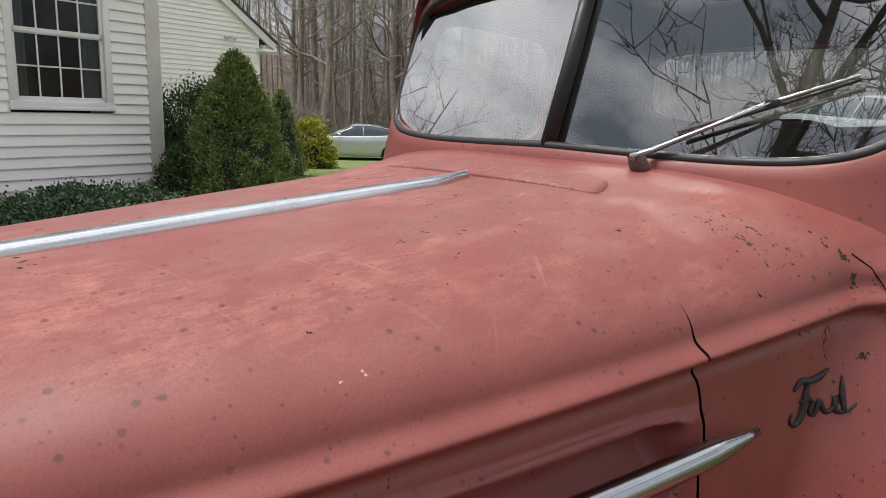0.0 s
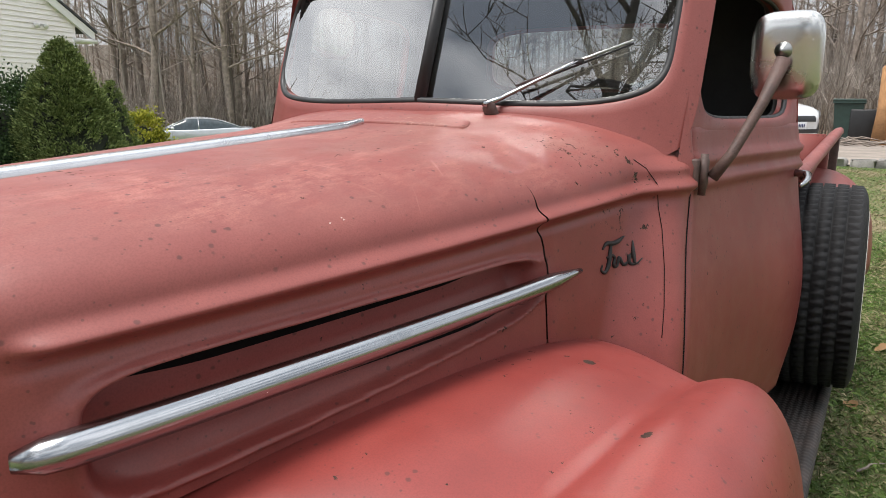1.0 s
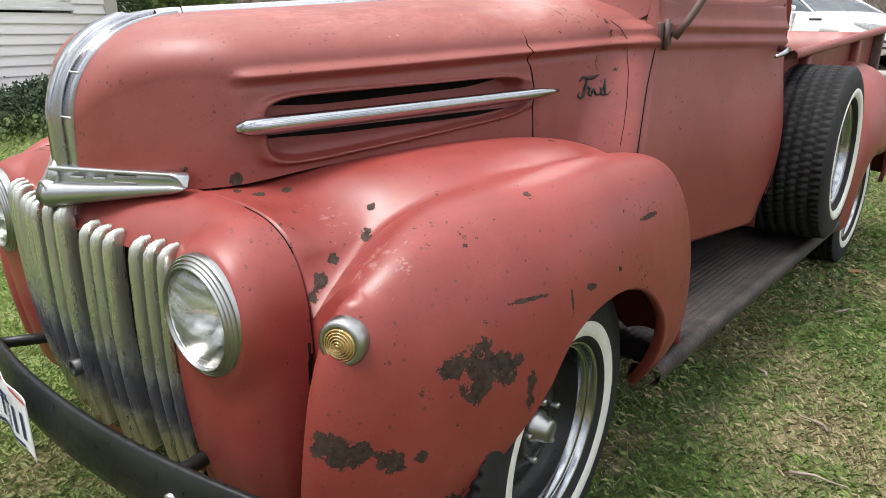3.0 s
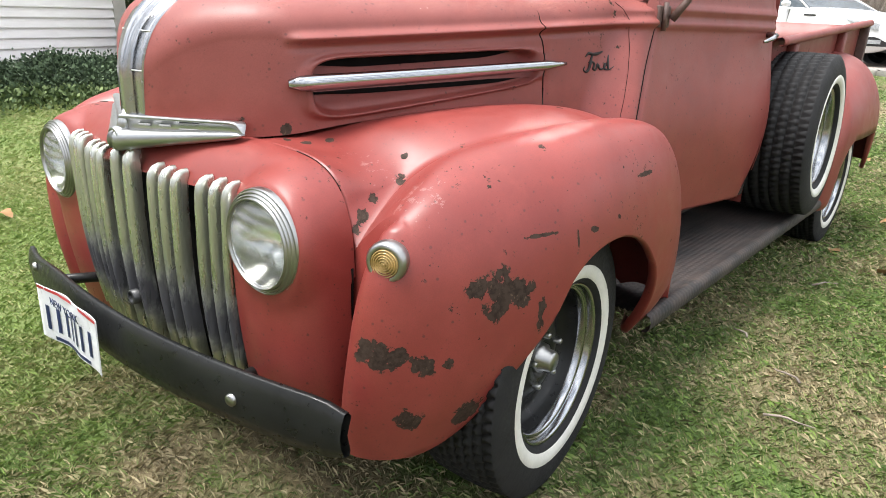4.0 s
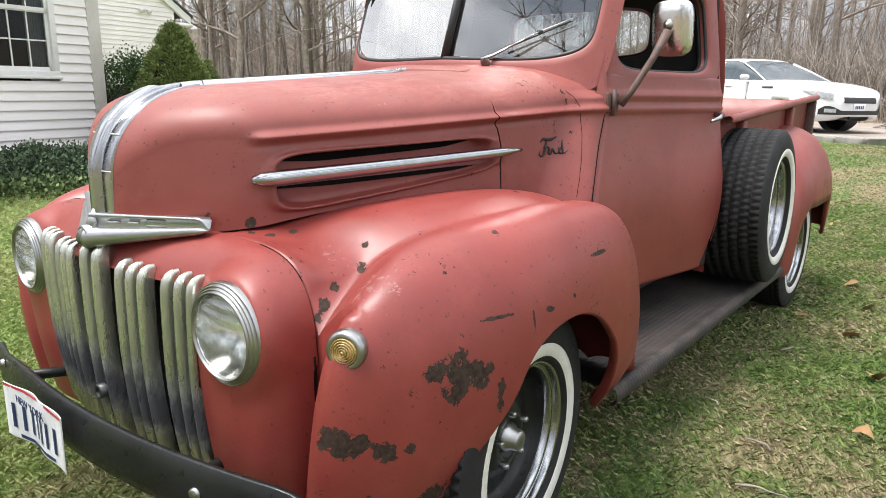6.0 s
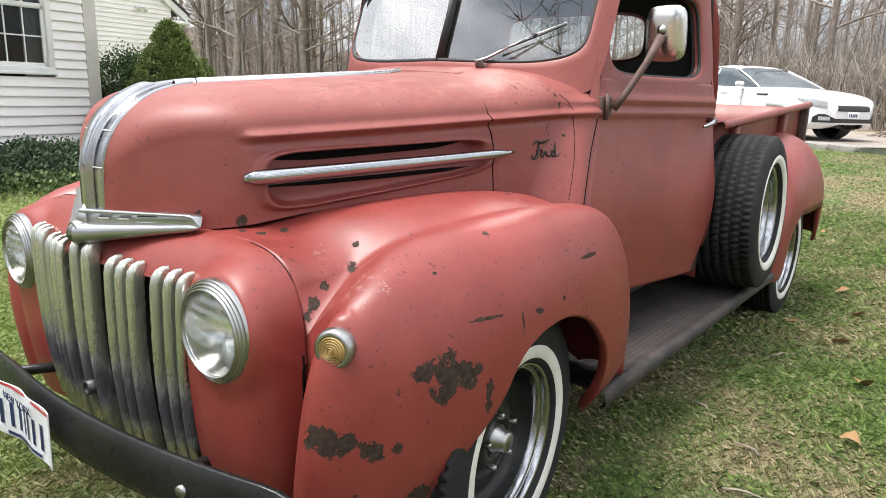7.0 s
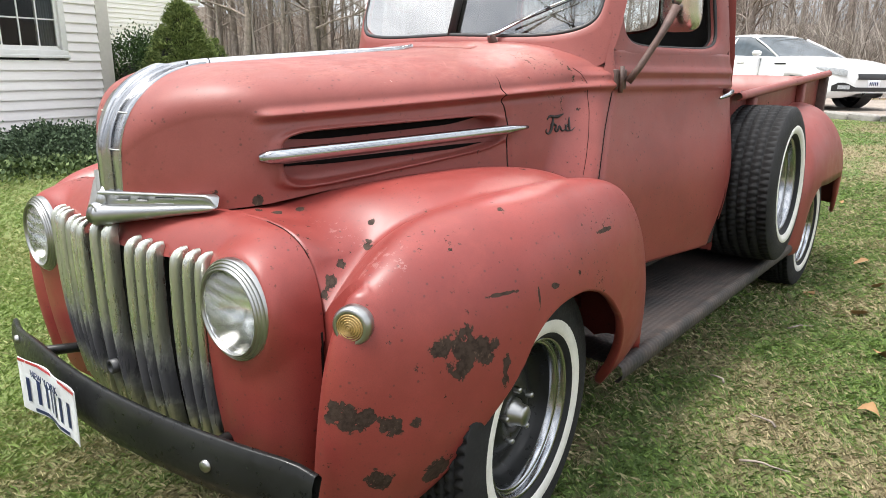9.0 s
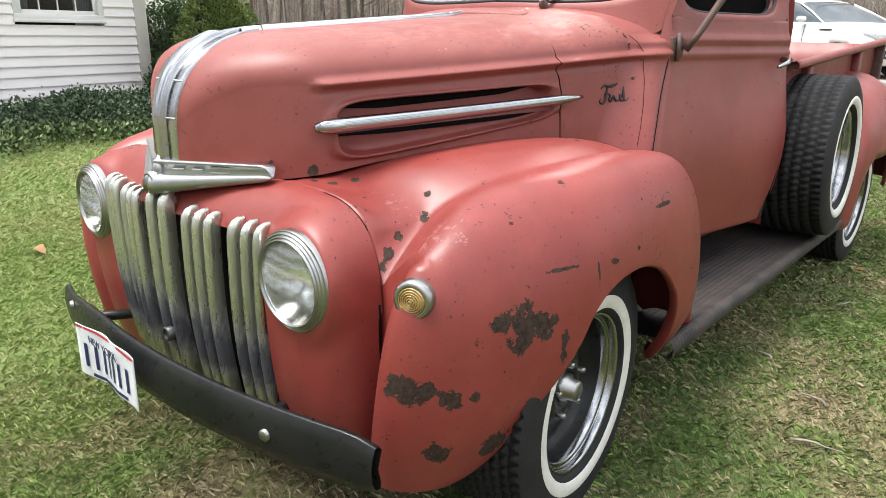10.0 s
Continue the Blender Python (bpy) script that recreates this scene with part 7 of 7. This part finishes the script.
            part("tyre", lathe([(-0.11, 0.22), (-0.11, 0.30), (-0.09, 0.33), (0.08, 0.33), (0.105, 0.30), (0.10, 0.24)], 32, wm), RUBBER, wh)
            part("arch_liner", lathe([(-0.25, 0.35), (0.02, 0.355)], 24, wm), CAR_BLACK, wh)
    part("grille", sheet([[(front_x(y) + 0.006 - (0.03 if z > 0.66 else 0.0), y, z) for z in (0.685, 0.64, 0.575)] for y in stations(-0.40, 0.40, 12)]), CAR_BLACK, car, "black grille")
    part("lower_intake", sheet([[(front_x(y) + 0.007, y, z) for z in (0.435 + 0.085 * smooth(0.42, 0.64, abs(y)) * smooth(0.80, 0.68, abs(y)), 0.40, 0.36)] for y in stations(-0.76, 0.76, 24)]), CAR_BLACK, car)
    if front_plate:
        pl = part("number_plate", box(2.40, -0.15, 0.43, 2.412, 0.15, 0.57, bevel=0.003), PLATE, car)
        for i in range(5):
            part("plate_bar", box(2.412, -0.11 + i * 0.045, 0.47, 2.4155, -0.085 + i * 0.045, 0.53), PLATE_BLUE, pl)
    return car


WHITE_CAR = car_paint("white_car_paint", (0.70, 0.71, 0.72), 0.0)
SILVER_CAR = car_paint("silver_car_paint", (0.52, 0.54, 0.56), 0.55)
sedan("white_sedan", "white four-door sedan parked on the driveway", WHITE_CAR, pose(-2.51, 14.43, 0.512, 0, 0, -30) @ Matrix.Diagonal((1, 1, 0.95, 1)))
sedan("silver_sedan", "silver four-door sedan parked beyond the lawn", SILVER_CAR, pose(-21.55, 16.3, -0.78, 0, 0, 232))

# ---- things by the wood's edge ----
GREEN_BIN = plain("dark_green_plastic", (0.022, 0.045, 0.038), 0.5)
bin_ = thing("trash_bin", "dark green wheeled trash bin", "trash bin")
bx, by = 0.05, 18.3
bz = ground_z(bx, by) + 0.06
bin_.location = (bx, by, bz)
bm = bmesh.new()
rows = [[(sx * w, sy * w * 1.1, z) for sx, sy in ((-1, -1), (1, -1), (1, 1), (-1, 1))] for z, w in ((0.03, 0.24), (0.5, 0.27), (0.92, 0.30), (0.93, 0.33), (0.97, 0.33))]
part("tub", sheet(rows, bm, loop=True), GREEN_BIN, bin_, flat=True)
part("lid", box(-0.33, -0.37, 0.97, 0.33, 0.36, 1.03, bevel=0.02), GREEN_BIN, bin_)
for s in (-1, 1):
    part("wheel", lathe([(-0.03, 0.0), (-0.03, 0.1), (0.03, 0.1), (0.03, 0.0)], 18, pose(s * 0.27, 0.27, 0.1)), CAR_BLACK, bin_)
OCHRE = plain("stripped_orange_trunk", (0.36, 0.19, 0.085), 0.8, vary=0.35, scale=5, bump=0.6)
p = thing("broken_trunk", "stripped orange-brown tree stump", "stump")
p.location = (0.75, 17.6, ground_z(0.75, 17.6))
part("trunk", tube([(0, 0, -0.1), (0.02, 0, 0.9), (0.0, 0.02, 1.75), (0.02, 0.02, 1.8)], [0.2, 0.15, 0.14, 0.09], 12), OCHRE, p)
for x, y, w, h, lab in ((1.5, 17.9, 0.9, 0.75, "black"), (2.6, 18.2, 1.1, 0.6, "grey"), (0.35, 18.3, 0.5, 0.8, "black")):
    j = part("junk_crate", box(-w / 2, -0.35, 0, w / 2, 0.35, h, bevel=0.03), CAR_BLACK if lab == "black" else CONCRETE)
    j.location = (x, y, ground_z(x, y) + 0.05)
    tagged(j, lab + " crate in a junk pile by the wood", "crate")
bm = bmesh.new()
rng = random.Random(77)
for i in range(70):
    x, y = rng.uniform(-0.6, 3.2), rng.uniform(16.4, 17.4)
    z = ground_z(x, y) + 0.08
    a, ln = rng.uniform(-0.5, 0.5), rng.uniform(0.4, 1.3)
    tube([(x, y, z), (x + ln * 0.5, y + a * 0.3, z + rng.uniform(0.02, 0.2)), (x + ln, y + a, z + rng.uniform(0, 0.12))], [0.016, 0.013, 0.005], 5, bm)
tagged(part("brush_pile", bm, BARK), "pile of cut branches beside the driveway", "brush pile", kind="stuff")

# ---- fallen leaves and sticks on the lawn ----
DRY = foliage("dry_leaf", (0.22, 0.12, 0.05), (0.48, 0.34, 0.2), 0.8)


def dry_leaf(x, y, size, turn, seed):
    rng = random.Random(seed)
    rows = []
    for i in range(7):
        f = i / 6
        w = size * 0.42 * math.sin(math.pi * min(1, f * 0.94 + 0.04)) * (1 + 0.2 * math.sin(f * 14))
        rows.append([((f - 0.5) * size, u * w, 0.012 + 0.35 * w * u * u + 0.02 * math.sin(f * 3 + seed)) for u in (-1, -0.5, 0, 0.5, 1)])
    ob = part("fallen_leaf", sheet(rows), DRY)
    ob.matrix_world = pose(x, y, ground_z(x, y) + 0.012, rng.uniform(-12, 12), rng.uniform(-12, 12), turn)
    return tagged(ob, "curled dry brown leaf on the grass", "leaf", "fallen leaves")


LEAVES = [(1.428, 1.347), (1.387, 1.966), (1.209, 3.101), (0.938, 2.705), (1.209, 2.536), (1.05, 3.6), (1.6, 3.2), (1.9, 2.4), (2.1, 4.4), (1.2, 5.0), (0.6, 5.35), (-1.7, -0.7), (-2.4, -0.2), (-3.0, 0.6), (2.3, 3.1), (1.5, 4.3)]
for i, (x, y) in enumerate(LEAVES):
    dry_leaf(x, y, 0.07 + 0.03 * ((i * 37) % 10) / 10, i * 77, i)
for i, (x, y, a, ln) in enumerate(((1.237, 0.75, 20, 0.14), (1.03, 2.124, 60, 0.16), (0.914, 1.284, 140, 0.10), (1.15, 1.05, 150, 0.12), (-0.9, -1.05, 20, 0.22), (-1.5, -1.1, 60, 0.3), (1.6, 2.7, 15, 0.2))):
    t = math.radians(a)
    pts = [(x + math.cos(t) * ln * (f - 0.5) + 0.01 * math.sin(f * 7), y + math.sin(t) * ln * (f - 0.5), ground_z(x, y) + 0.02 + 0.008 * math.sin(f * 5)) for f in (0, 0.25, 0.5, 0.75, 1)]
    st = part("stick", tube(pts, [0.005, 0.0045, 0.004, 0.003, 0.002], 6), BARK)
    tagged(st, "thin dry stick lying on the grass", "stick", "sticks on the lawn")
